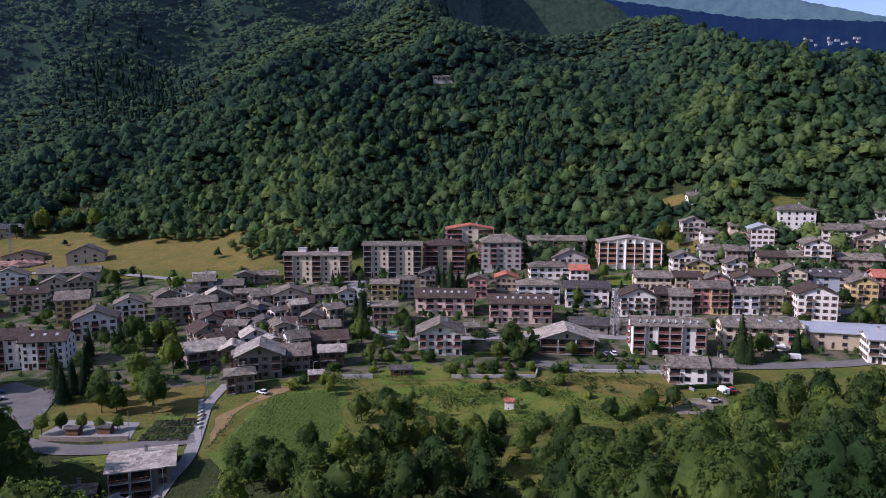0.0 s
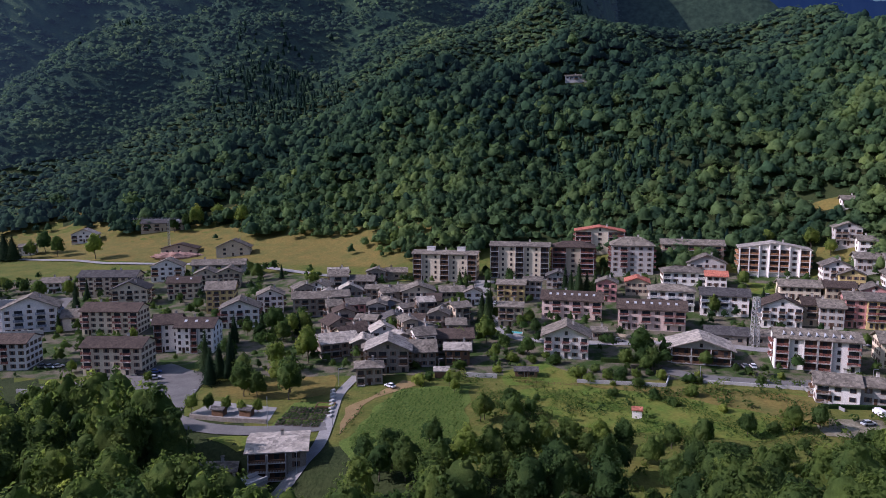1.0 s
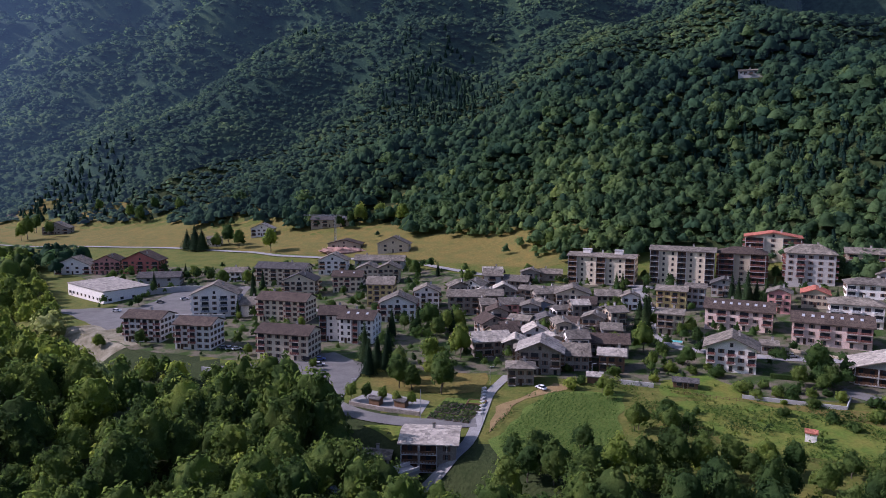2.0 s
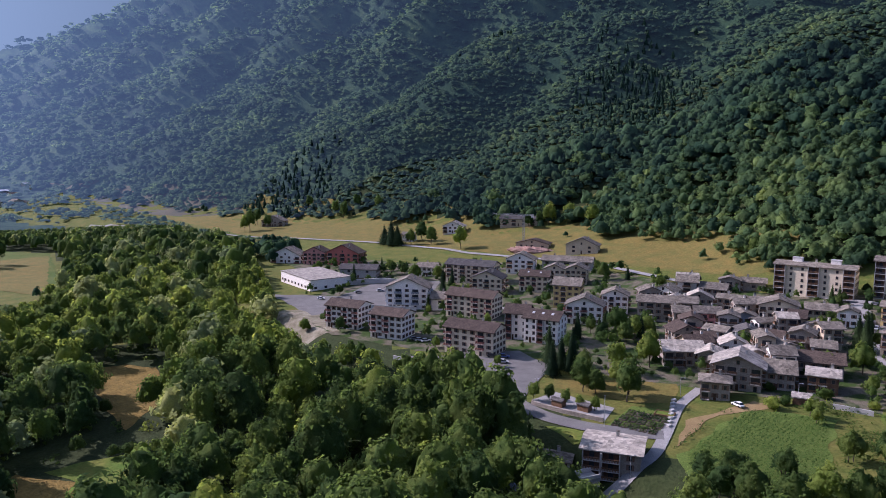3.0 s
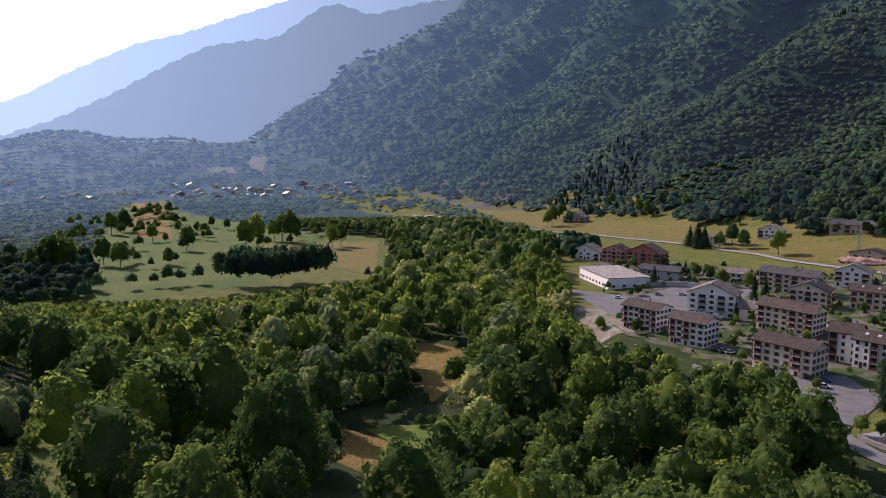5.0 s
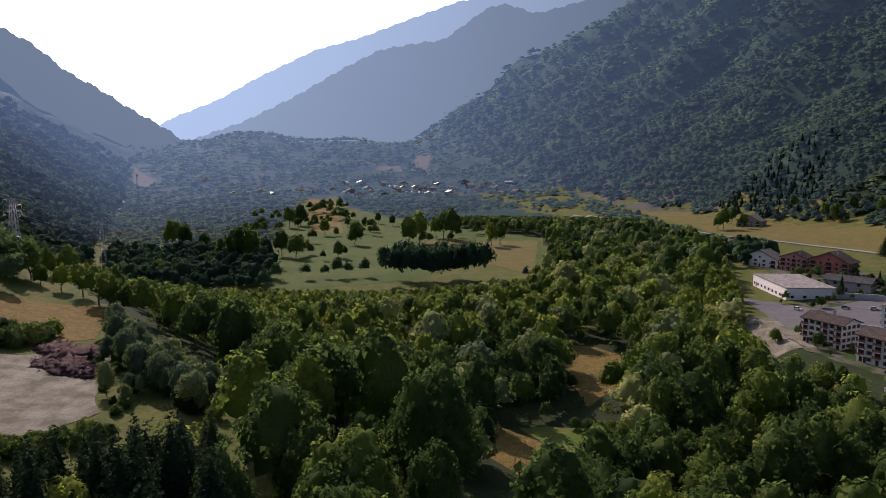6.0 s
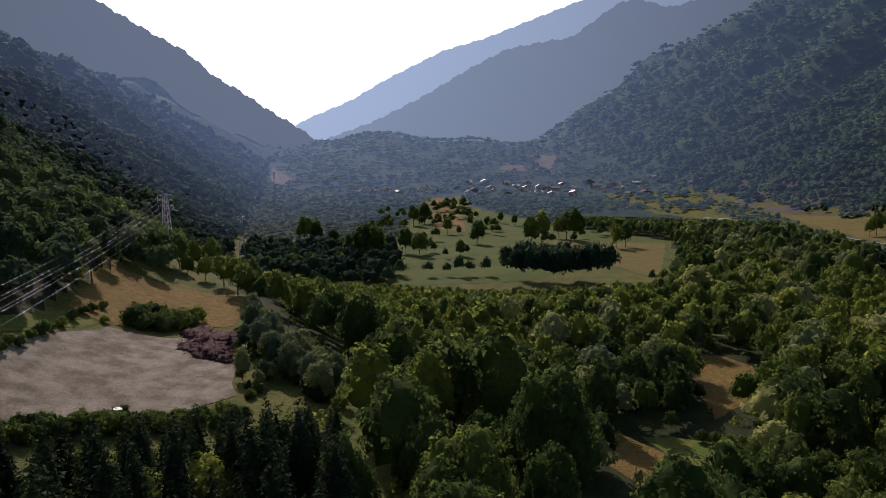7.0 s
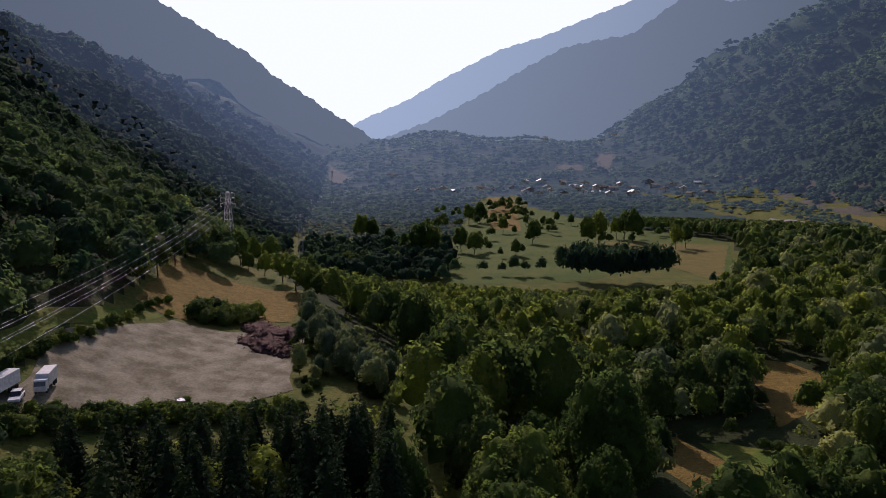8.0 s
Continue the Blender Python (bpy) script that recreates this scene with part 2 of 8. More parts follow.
def patch(name, poly, mat, label, category, lift=0.25, cell=2.0, wobble=0.5):
    """A sheet that lies on the land inside a polygon, with an uneven edge."""
    line = []
    for (ax, ay), (bx, by) in zip(poly, poly[1:] + poly[:1]):
        n = max(1, int(math.hypot(bx - ax, by - ay) / 2.2))
        for i in range(n):
            x, y = ax + (bx - ax) * i / n, ay + (by - ay) * i / n
            line.append((x + wobble * (math.sin(y / 2.3) + math.sin(y / 5.1 + 1)), y + wobble * (math.sin(x / 2.7) + math.sin(x / 6.3 + 2))))
    bm = bmesh.new()
    bm.faces.new([bm.verts.new((x, y, 0)) for x, y in line])
    step = max(cell, 3.0)
    for axis in (0, 1):
        lo, hi = min(p[axis] for p in line), max(p[axis] for p in line)
        for k in range(int((hi - lo) / step)):
            co, no = [0, 0, 0], [0, 0, 0]
            co[axis], no[axis] = lo + (k + 0.5) * step, 1
            bmesh.ops.bisect_plane(bm, geom=bm.verts[:] + bm.edges[:] + bm.faces[:], plane_co=co, plane_no=no)
    bmesh.ops.triangulate(bm, faces=bm.faces[:])
    me = bpy.data.meshes.new(name)
    bm.to_mesh(me)
    bm.free()
    co = np.empty(3 * len(me.vertices), np.float32)
    me.vertices.foreach_get("co", co)
    co = co.reshape(-1, 3)
    co[:, 2] = height(co[:, 0], co[:, 1]) + 0.35 * lift
    me.vertices.foreach_set("co", co.reshape(-1))
    if len(me.polygons) and me.polygons[0].normal.z < 0:
        me.flip_normals()
    me.materials.append(mat)
    me.update()
    return tagged(new(name, me), label, category, kind="structure")


def road(name, line, width, mat, label, lift=0.26, step=2.5):
    """A strip along a line of places, draped on the land."""
    pts = [Vector(p) for p in line]
    way = []
    for a, b in zip(pts, pts[1:]):
        n = max(1, int((b - a).length / step))
        way += [a.lerp(b, i / n) for i in range(n)]
    way.append(pts[-1])
    W = np.array([(p.x, p.y) for p in way])
    for _ in range(6):
        W[1:-1] = 0.25 * W[:-2] + 0.5 * W[1:-1] + 0.25 * W[2:]
    d = np.gradient(W, axis=0)
    d /= np.linalg.norm(d, axis=1, keepdims=True)
    off = np.linspace(-width / 2, width / 2, 5)
    X = W[:, :1] - d[:, 1:] * off
    Y = W[:, 1:] + d[:, :1] * off
    ob = new(name, grid_mesh(name, X, Y, height(X, Y) + lift, mat))
    return tagged(ob, label, "road", kind="structure")


# ---- ground: one sheet to the horizon ----
AZ = np.radians(np.concatenate([np.arange(-40, 130, 0.75), np.arange(130, 320.1, 5)]))
RR = np.concatenate([[0.01], 3 * (4600 / 3) ** (np.linspace(0, 1, 300))])
gx, gy = -np.sin(AZ)[None] * RR[:, None], np.cos(AZ)[None] * RR[:, None]
gz = height(gx, gy)
ground_mesh = grid_mesh("ground", gx, gy, gz, GRASS)
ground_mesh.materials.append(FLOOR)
ground_mesh.materials.append(LEAF_HAZED)
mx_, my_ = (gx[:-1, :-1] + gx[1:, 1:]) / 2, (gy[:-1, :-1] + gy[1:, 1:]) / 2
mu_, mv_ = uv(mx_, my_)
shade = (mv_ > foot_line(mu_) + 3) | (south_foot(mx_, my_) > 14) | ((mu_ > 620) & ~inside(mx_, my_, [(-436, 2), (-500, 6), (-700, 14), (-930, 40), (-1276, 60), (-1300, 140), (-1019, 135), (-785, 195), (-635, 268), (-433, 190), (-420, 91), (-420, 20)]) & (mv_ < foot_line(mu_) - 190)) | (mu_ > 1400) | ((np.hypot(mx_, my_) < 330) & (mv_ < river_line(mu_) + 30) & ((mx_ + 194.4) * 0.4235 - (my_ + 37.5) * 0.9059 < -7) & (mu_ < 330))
# beyond 820 m the floor gets the leaves with painted haze
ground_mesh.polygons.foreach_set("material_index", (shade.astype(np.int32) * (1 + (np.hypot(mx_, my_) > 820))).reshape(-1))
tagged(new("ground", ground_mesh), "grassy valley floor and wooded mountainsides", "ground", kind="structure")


# ---- far mountains ----
def ridge(name, line, far, mat, label, rough=6.0, seed=0):
    """A far mountainside from the valley up to its crest; the crest is given by bearing and rise in degrees."""
    line = sorted(line)
    az = np.arange(line[0][0], line[-1][0], 0.12)
    el = np.interp(az, [p[0] for p in line], [p[1] for p in line])
    k = np.ones(9) / 9
    el = np.convolve(np.pad(el, 4, mode="edge"), k, "valid")
    rows = 26
    f = np.linspace(0, 1, rows)[:, None]
    d = far * (0.82 + 0.18 * f) * np.ones_like(az)
    jag = np.sin(az * 5 + seed) + 0.6 * np.sin(az * 13 + 2 * seed) + 0.25 * np.sin(az * 29 + seed)
    z_top = EYE + far * np.tan(np.radians(el))
    fold = np.sin(az * 0.6 + f * 5 + seed) + 0.6 * np.sin(az * 1.3 - f * 7 + seed)
    z = -20 + (z_top + 20) * f ** 1.15 + rough * 2.5 * fold * np.sin(np.pi * f) + rough * 0.35 * jag * f ** 6
    a = np.radians(az)
    return tagged(new(name, grid_mesh(name, -np.sin(a) * d, np.cos(a) * d, z, mat)), label, "mountain", kind="structure")


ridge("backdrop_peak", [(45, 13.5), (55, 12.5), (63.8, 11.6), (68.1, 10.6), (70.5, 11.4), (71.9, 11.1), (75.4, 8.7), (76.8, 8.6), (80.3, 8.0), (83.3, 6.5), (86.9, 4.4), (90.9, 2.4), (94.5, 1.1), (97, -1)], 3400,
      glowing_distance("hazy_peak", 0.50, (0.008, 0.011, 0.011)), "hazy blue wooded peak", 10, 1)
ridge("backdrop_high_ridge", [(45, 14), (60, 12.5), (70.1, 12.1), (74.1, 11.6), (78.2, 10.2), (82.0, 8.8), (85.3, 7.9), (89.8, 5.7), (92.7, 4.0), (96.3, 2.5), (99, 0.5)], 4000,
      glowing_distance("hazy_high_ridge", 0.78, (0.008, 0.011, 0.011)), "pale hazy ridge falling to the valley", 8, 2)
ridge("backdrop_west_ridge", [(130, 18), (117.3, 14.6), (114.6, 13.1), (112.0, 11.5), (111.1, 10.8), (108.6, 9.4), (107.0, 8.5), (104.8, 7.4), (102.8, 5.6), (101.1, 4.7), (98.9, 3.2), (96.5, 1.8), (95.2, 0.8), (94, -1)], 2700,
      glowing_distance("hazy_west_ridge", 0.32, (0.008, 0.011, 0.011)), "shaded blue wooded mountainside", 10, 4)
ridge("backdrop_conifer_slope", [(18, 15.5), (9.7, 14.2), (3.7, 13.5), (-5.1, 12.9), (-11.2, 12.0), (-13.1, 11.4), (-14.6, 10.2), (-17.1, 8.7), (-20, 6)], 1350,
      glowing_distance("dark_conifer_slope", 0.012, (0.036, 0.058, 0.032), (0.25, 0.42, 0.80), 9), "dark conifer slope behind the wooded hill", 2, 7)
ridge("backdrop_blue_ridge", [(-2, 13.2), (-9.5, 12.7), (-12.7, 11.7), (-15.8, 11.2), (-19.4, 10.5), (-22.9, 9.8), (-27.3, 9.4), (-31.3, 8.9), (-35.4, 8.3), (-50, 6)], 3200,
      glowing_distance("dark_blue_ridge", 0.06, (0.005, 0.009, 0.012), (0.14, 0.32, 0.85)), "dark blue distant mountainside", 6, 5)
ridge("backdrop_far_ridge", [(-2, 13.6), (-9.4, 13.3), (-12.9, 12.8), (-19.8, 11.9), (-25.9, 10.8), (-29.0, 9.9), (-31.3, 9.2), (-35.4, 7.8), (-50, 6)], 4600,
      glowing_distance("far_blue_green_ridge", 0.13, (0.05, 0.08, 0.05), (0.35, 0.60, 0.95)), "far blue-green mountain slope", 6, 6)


# ---- trees ----
rng = np.random.default_rng(7)


def quads_at(c, n, size, rng):
    """Four-cornered leaves centred at c, roughly square to n, turned at random."""
    n = n / np.linalg.norm(n, axis=1, keepdims=True)
    a = np.cross(n, rng.normal(size=n.shape))
    a /= np.linalg.norm(a, axis=1, keepdims=True) + 1e-9
    b = np.cross(n, a)
    k = size * rng.uniform(0.6, 1.25, (len(c), 1))
    return np.stack([c - a * k, c - 0.8 * b * k + 0.15 * n * k, c + a * k, c + 0.8 * b * k], 1)


def leaves_at(c, n, size, rng):
    """Three-cornered leaf sprays centred at c, roughly square to n, turned at random."""
    n = n / np.linalg.norm(n, axis=1, keepdims=True)
    a = np.cross(n, rng.normal(size=n.shape))
    a /= np.linalg.norm(a, axis=1, keepdims=True) + 1e-9
    b = np.cross(n, a)
    k = size * rng.uniform(0.6, 1.3, (len(c), 1))
    l = k * rng.uniform(0.6, 1.0, (len(c), 1))
    return np.stack([c - a * k - 0.5 * b * l, c + a * k * rng.uniform(0.3, 1, (len(c), 1)) - 0.5 * b * l, c + b * l + 0.2 * n * k], 1)


def broad_crown(tall, wide, lobes, leaves, size, rng, low=0.22, sprays=7):
    """Sprays of leaves on twigs over a heap of lobes; z from the ground, crown between low and tall."""
    mid, half = tall * (1 + low) / 2, tall * (1 - low) / 2
    k = rng.normal(size=(lobes, 3))
    k /= np.linalg.norm(k, axis=1, keepdims=True)
    k *= rng.uniform(0.36, 0.62, (lobes, 1))
    k[0] = (0, 0, 0.3)
    rad = rng.uniform(0.30, 0.50, lobes)
    rad[0] = 0.55
    # twigs on the lobes, more of them above
    m = lobes * sprays * 2
    own = rng.integers(0, lobes, m)
    d = rng.normal(size=(m, 3))
    d[:, 2] += 0.3
    d /= np.linalg.norm(d, axis=1, keepdims=True)
    t = k[own] + d * (rad[own] * rng.uniform(0.85, 1.1, m))[:, None]
    buried = ((np.linalg.norm(t[:, None] - k[None], axis=2) / rad[None]) < 0.8).any(1)
    t, d = t[~buried], d[~buried]
    # leaves round each twig, thinner below it
    which = rng.integers(0, len(t), leaves)
    e = rng.normal(size=(leaves, 3))
    e[:, 2] = np.abs(e[:, 2]) * 0.9 - 0.35
    e /= np.linalg.norm(e, axis=1, keepdims=True)
    c = t[which] + e * (rng.uniform(0.03, 0.13, (leaves, 1)))
    c = c * (wide / 2, wide / 2, half) + (0, 0, mid)
    n = 0.55 * e + 1.0 * d[which] + (0, 0, 0.3) + 0.28 * rng.normal(size=e.shape)
    return leaves_at(c, n, size, rng)


def needle_crown(tall, wide, leaves, size, rng, low=0.06):
    h = 1 - np.sqrt(rng.uniform(0, 1, leaves))
    tier = np.round(h * 15) / 15
    h = np.clip(0.3 * tier + 0.7 * h, 0, 1)
    a = rng.uniform(0, 2 * np.pi, leaves)
    lobe = 1 + 0.16 * np.sin(a * 5 + tier * 37)
    r = wide / 2 * (1 - h) ** 1.05 * rng.uniform(0.4, 1.05, leaves) * lobe + 0.04
    c = np.stack([r * np.cos(a), r * np.sin(a), tall * (low + (1 - low) * h) - 0.25 * r], 1)
    n = np.stack([np.cos(a), np.sin(a), np.full(leaves, 0.5)], 1)
    return leaves_at(c, n + 0.45 * rng.normal(size=n.shape), size, rng)


def ball(sub):
    """Vertices and triangles of a geodesic ball."""
    g = (1 + 5 ** 0.5) / 2
    v = [(-1, g, 0), (1, g, 0), (-1, -g, 0), (1, -g, 0), (0, -1, g), (0, 1, g), (0, -1, -g), (0, 1, -g), (g, 0, -1), (g, 0, 1), (-g, 0, -1), (-g, 0, 1)]
    f = [(0, 11, 5), (0, 5, 1), (0, 1, 7), (0, 7, 10), (0, 10, 11), (1, 5, 9), (5, 11, 4), (11, 10, 2), (10, 7, 6), (7, 1, 8),
         (3, 9, 4), (3, 4, 2), (3, 2, 6), (3, 6, 8), (3, 8, 9), (4, 9, 5), (2, 4, 11), (6, 2, 10), (8, 6, 7), (9, 8, 1)]
    v = [np.array(p) / np.linalg.norm(p) for p in v]
    for _ in range(sub):
        seen, out = {}, []

        def mid(i, j):
            key = (min(i, j), max(i, j))
            if key not in seen:
                m = v[i] + v[j]
                v.append(m / np.linalg.norm(m))
                seen[key] = len(v) - 1
            return seen[key]
        for i, j, k in f:
            p, q, r = mid(i, j), mid(j, k), mid(k, i)
            out += [(i, p, r), (j, q, p), (k, r, q), (p, q, r)]
        f = out
    return np.array(v), np.array(f)


def heap(tall, wide, sub, lumps, rng, low=0.2, jag=0.07, cut=-0.72):
    """The body of a crown: a ball heaved up into uneven lumps, open below."""
    d, f = ball(sub)
    k = rng.normal(size=(lumps, 3))
    k[:, 2] = np.abs(k[:, 2]) * 0.9 - 0.25
    k /= np.linalg.norm(k, axis=1, keepdims=True)
    ang = np.arccos(np.clip(d @ k.T, -1, 1))
    size = rng.uniform(0.34, 0.55, lumps)
    r = 0.70 + (rng.uniform(0.18, 0.40, lumps) * np.exp(-((ang / size) ** 4))).max(1)
    if sub > 1:
        k2 = rng.normal(size=(lumps * 5, 3))
        k2 /= np.linalg.norm(k2, axis=1, keepdims=True)
        r = r + (0.13 * np.exp(-((np.arccos(np.clip(d @ k2.T, -1, 1)) / 0.2) ** 2))).max(1)
    r = r * rng.uniform(1 - jag, 1 + jag, len(r))
    f = f[(d[f][:, :, 2] > cut).all(1)]
    used, inv = np.unique(f, return_inverse=True)
    v = (d * r[:, None])[used] * (wide / 2, wide / 2, tall * (1 - low) / 2) + (0, 0, tall * (1 + low) / 2)
    return v, inv.reshape(-1, 3)


def crown_body(tall, wide, sub, clumps, rng, low=0.15, jag=0.05, cut=-0.6, egg=0.25, core=0.83):
    """A full crown: round clumps of leaves bulging out of a core, with creases between them."""
    d, f = ball(sub)
    k = rng.normal(size=(clumps, 3))
    k[:, 2] = k[:, 2] * 0.8 + 0.25
    k /= np.linalg.norm(k, axis=1, keepdims=True)
    c = k * rng.uniform(0.46, 0.68, (clumps, 1))
    rad = rng.uniform(0.24, 0.42, clumps)
    along = d @ c.T
    root = rad[None] ** 2 - ((c * c).sum(1)[None] - along ** 2)
    reach = np.where(root > 0, along + np.sqrt(np.maximum(root, 0)), 0)
    r = np.maximum(0.55, reach.max(1)) * core * rng.uniform(1 - jag, 1 + jag, len(d))
    f = f[(d[f][:, :, 2] > cut).all(1)]
    used, inv = np.unique(f, return_inverse=True)
    q = (d * r[:, None])[used]
    thin = 1 - egg * np.clip(q[:, 2:], -0.4, 1)
    v = q * (wide / 2, wide / 2, tall * (1 - low) / 2) * np.concatenate([thin, thin, np.ones_like(thin)], 1) + (0, 0, tall * (1 + low) / 2)
    return v, inv.reshape(-1, 3)


def sprays_on(body, count, size, rng, out=0.35, each=9):
    """Tufts of leaf sprays that stand out of a crown's surface and fray its outline."""
    v, f = body
    q = v[f]
    n = np.cross(q[:, 1] - q[:, 0], q[:, 2] - q[:, 0])
    area = np.linalg.norm(n, axis=1) + 1e-9
    n = n / area[:, None]
    tufts = max(1, count // each)
    on = rng.choice(len(f), tufts, p=area / area.sum())
    w = rng.dirichlet((1, 1, 1), tufts)
    heart = (q[on] * w[:, :, None]).sum(1) + n[on] * rng.uniform(0.0, out, (tufts, 1))
    own = rng.integers(0, tufts, count)
    e = rng.normal(size=(count, 3)) + 0.8 * n[on][own]
    e /= np.linalg.norm(e, axis=1, keepdims=True)
    c = heart[own] + e * (size * rng.uniform(0.8, 2.2, (count, 1)))
    return leaves_at(c, 0.7 * e + 0.6 * n[on][own] + (0, 0, 0.25) + 0.25 * rng.normal(size=(count, 3)), size, rng)


def full_crown(tall, wide, sub, clumps, count, size, rng, low=0.15, jag=0.05, cut=-0.6, egg=0.25, out=0.35, each=9, core=0.83):
    body = crown_body(tall, wide, sub, clumps, rng, low, jag, cut, egg, core)
    return joined(body, sprays_on(body, count, size, rng, out, each))


def joined(*moulds):
    """Bodies and leaf quads as one set of vertices and triangles."""
    V, F, n = [], [], 0
    for m in moulds:
        if isinstance(m, tuple):
            v, f = m
        else:
            v = m.reshape(-1, 3)
            f = np.arange(3 * len(m)).reshape(-1, 3)
        V.append(v)
        F.append(f + n)
        n += len(v)
    return np.concatenate(V), np.concatenate(F)


def tris_mesh(name, V, F, mat, tone=None):
    me = bpy.data.meshes.new(name)
    me.vertices.add(len(V))
    me.vertices.foreach_set("co", V.astype(np.float32).reshape(-1))
    me.loops.add(3 * len(F))
    me.loops.foreach_set("vertex_index", F.astype(np.int32).reshape(-1))
    me.polygons.add(len(F))
    me.polygons.foreach_set("loop_start", np.arange(0, 3 * len(F), 3, dtype=np.int32))
    me.polygons.foreach_set("use_smooth", np.ones(len(F), bool))
    me.materials.append(mat)
    me.update(calc_edges=True)
    own = me.attributes.new("tone", "FLOAT", "POINT")
    own.data.foreach_set("value", np.full(len(V), 0.5, np.float32) if tone is None else tone.astype(np.float32))
    return me


def cone(tall, wide, rng, low=0.06, sides=9, rings=5):
    """The dark inner body of a conifer."""
    v, f = [], []
    for j in range(rings):
        k = j / (rings - 1)
        for i in range(sides):
            a, r = 6.2832 * (i + 0.5 * (j % 2)) / sides, wide / 2 * (1 - k) ** 0.9 * rng.uniform(0.75, 1.1) + 0.02
            v.append((r * math.cos(a), r * math.sin(a), tall * (low + (1 - low) * k * 0.97)))
    for j in range(rings - 1):
        for i in range(sides):
            a, b, c, d = j * sides + i, j * sides + (i + 1) % sides, (j + 1) * sides + (i + 1) % sides, (j + 1) * sides + i
            f += [(a, b, c), (a, c, d)]
    return np.array(v), np.array(f)


def trunk_mesh(tall, thick, rng, limbs=5):
    """A tapered, slightly bent trunk with limbs."""
    bm = bmesh.new()

    def limb(a, b, r0, r1):
        way = (b - a).normalized()
        side = way.orthogonal().normalized()
        other = way.cross(side)
        rings = []
        for k in range(4):
            p = a.lerp(b, k / 3) + side * (0.04 * math.sin(k * 2.1) * (b - a).length)
            r = r0 + (r1 - r0) * k / 3
            rings.append([bm.verts.new(p + (side * math.cos(t) + other * math.sin(t)) * r) for t in (0, 1.26, 2.51, 3.77, 5.03)])
        for q, s in zip(rings, rings[1:]):
            for i in range(5):
                bm.faces.new((q[i], q[(i + 1) % 5], s[(i + 1) % 5], s[i]))
    limb(Vector((0, 0, -1.0)), Vector((0.02 * tall, 0, tall * 0.75)), thick, thick * 0.3)
    for i in range(limbs):
        a = rng.uniform(0, 6.28)
        z = tall * rng.uniform(0.25, 0.55)
        limb(Vector((0, 0, z)), Vector((math.cos(a) * tall * 0.22, math.sin(a) * tall * 0.22, z + tall * rng.uniform(0.12, 0.25))), thick * 0.4, thick * 0.1)
    me = bpy.data.meshes.new("trunk")
    bm.to_mesh(me)
    bm.free()
    me.materials.append(BARK)
    return me


def tree_kind(name, label, category, crown, mat, trunk_tall, thick, group):
    """One tree thing with a trunk and a crown, to be copied."""
    ob = new(name)
    for part_name, me in (("trunk", trunk_mesh(trunk_tall, thick, rng, 0 if mat is NEEDLE else 5)), ("crown", tris_mesh("crown", *crown, mat))):
        p = new(part_name, me)
        p.parent = ob
    return tagged(ob, label, category, group)


NEAR = [tree_kind("broadleaf_tree", "tall green broadleaf tree close below the camera", "tree", full_crown(16, 9 + 0.8 * i, 3, 34 + 5 * i, 3800, 0.235, rng, 0.05, 0.1, -0.75, 0.1 + 0.1 * i, 0.8, 12), LEAF, 13, 0.32, "riverside trees") for i in range(4)]
FULL = [tree_kind("broadleaf_tree", "tall green broadleaf tree with a full crown", "tree", full_crown(16, 9.5 + i % 4, 3, 24 + 3 * i, 1400, 0.36, rng, 0.06 + 0.04 * (i % 3), 0.11, -0.72, 0.1 + 0.07 * i, 0.8), LEAF, 13, 0.32, "riverside trees") for i in range(7)]
BIG = [tree_kind("broadleaf_tree", "green broadleaf tree with a rounded crown", "tree", full_crown(16, 9.5 + i % 4, 2, 20 + 3 * i, 620, 0.46, rng, 0.06 + 0.04 * (i % 3), 0.11, -0.72, 0.1 + 0.07 * i, 0.8), LEAF, 13, 0.32, "trees of the village and meadows") for i in range(6)]
WILLOW = [tree_kind("silver_tree", "pale silver-green willow at the wood's edge", "tree", full_crown(11, 6.4, 2, 26, 1700, 0.24, rng, 0.06, 0.1, -0.75, 0.3, 0.7), SILVER, 8, 0.2, "willows") for i in range(2)]
SPRUCE = [tree_kind("conifer", "dark green conifer with drooping tiers", "conifer", joined(cone(15.5 + 2 * i, 4.2 + 0.4 * i, rng), needle_crown(17.5 + 2 * i, 6.8 + 0.5 * i, 2100, 0.24, rng)), NEEDLE, 15, 0.24, "conifers") for i in range(3)]
BUSH = [tree_kind("bush", "rounded green leafy bush in the grass", "bush", full_crown(4.5, 5, 2, 16, 520, 0.22, rng, -0.05, 0.1, -0.6, 0.1, 0.45), LEAF, 2.5, 0.12, "bushes") for i in range(3)]
stock = {"n": NEAR, "f": FULL, "b": BIG, "w": WILLOW, "c": SPRUCE, "s": BUSH}
first_use = {}
pick = random.Random(3)


def plant(kind, x, y, size=1.0, sink=0.0, broad=1.0):
    """Sets a tree of a kind on the land; the first of each mould is the mould itself."""
    ob = pick.choice(stock[kind])
    sink = sink + (1.3 * size if kind in "bfn" else 0.9 * size if kind == "s" else 0)
    broad = broad * (1.3 if kind == "c" else 1.0)
    m = pose(x, y, float(height(x, y)) - sink, 0, 0, pick.uniform(0, 360))
    k = size * pick.uniform(0.88, 1.14)
    if ob.name in first_use:
        t = copy_thing(ob, m)
    else:
        first_use[ob.name] = True
        t = ob
        t.matrix_basis = m
    t.scale = (k * broad * pick.uniform(0.9, 1.1), k * broad * pick.uniform(0.9, 1.1), k)
    return t


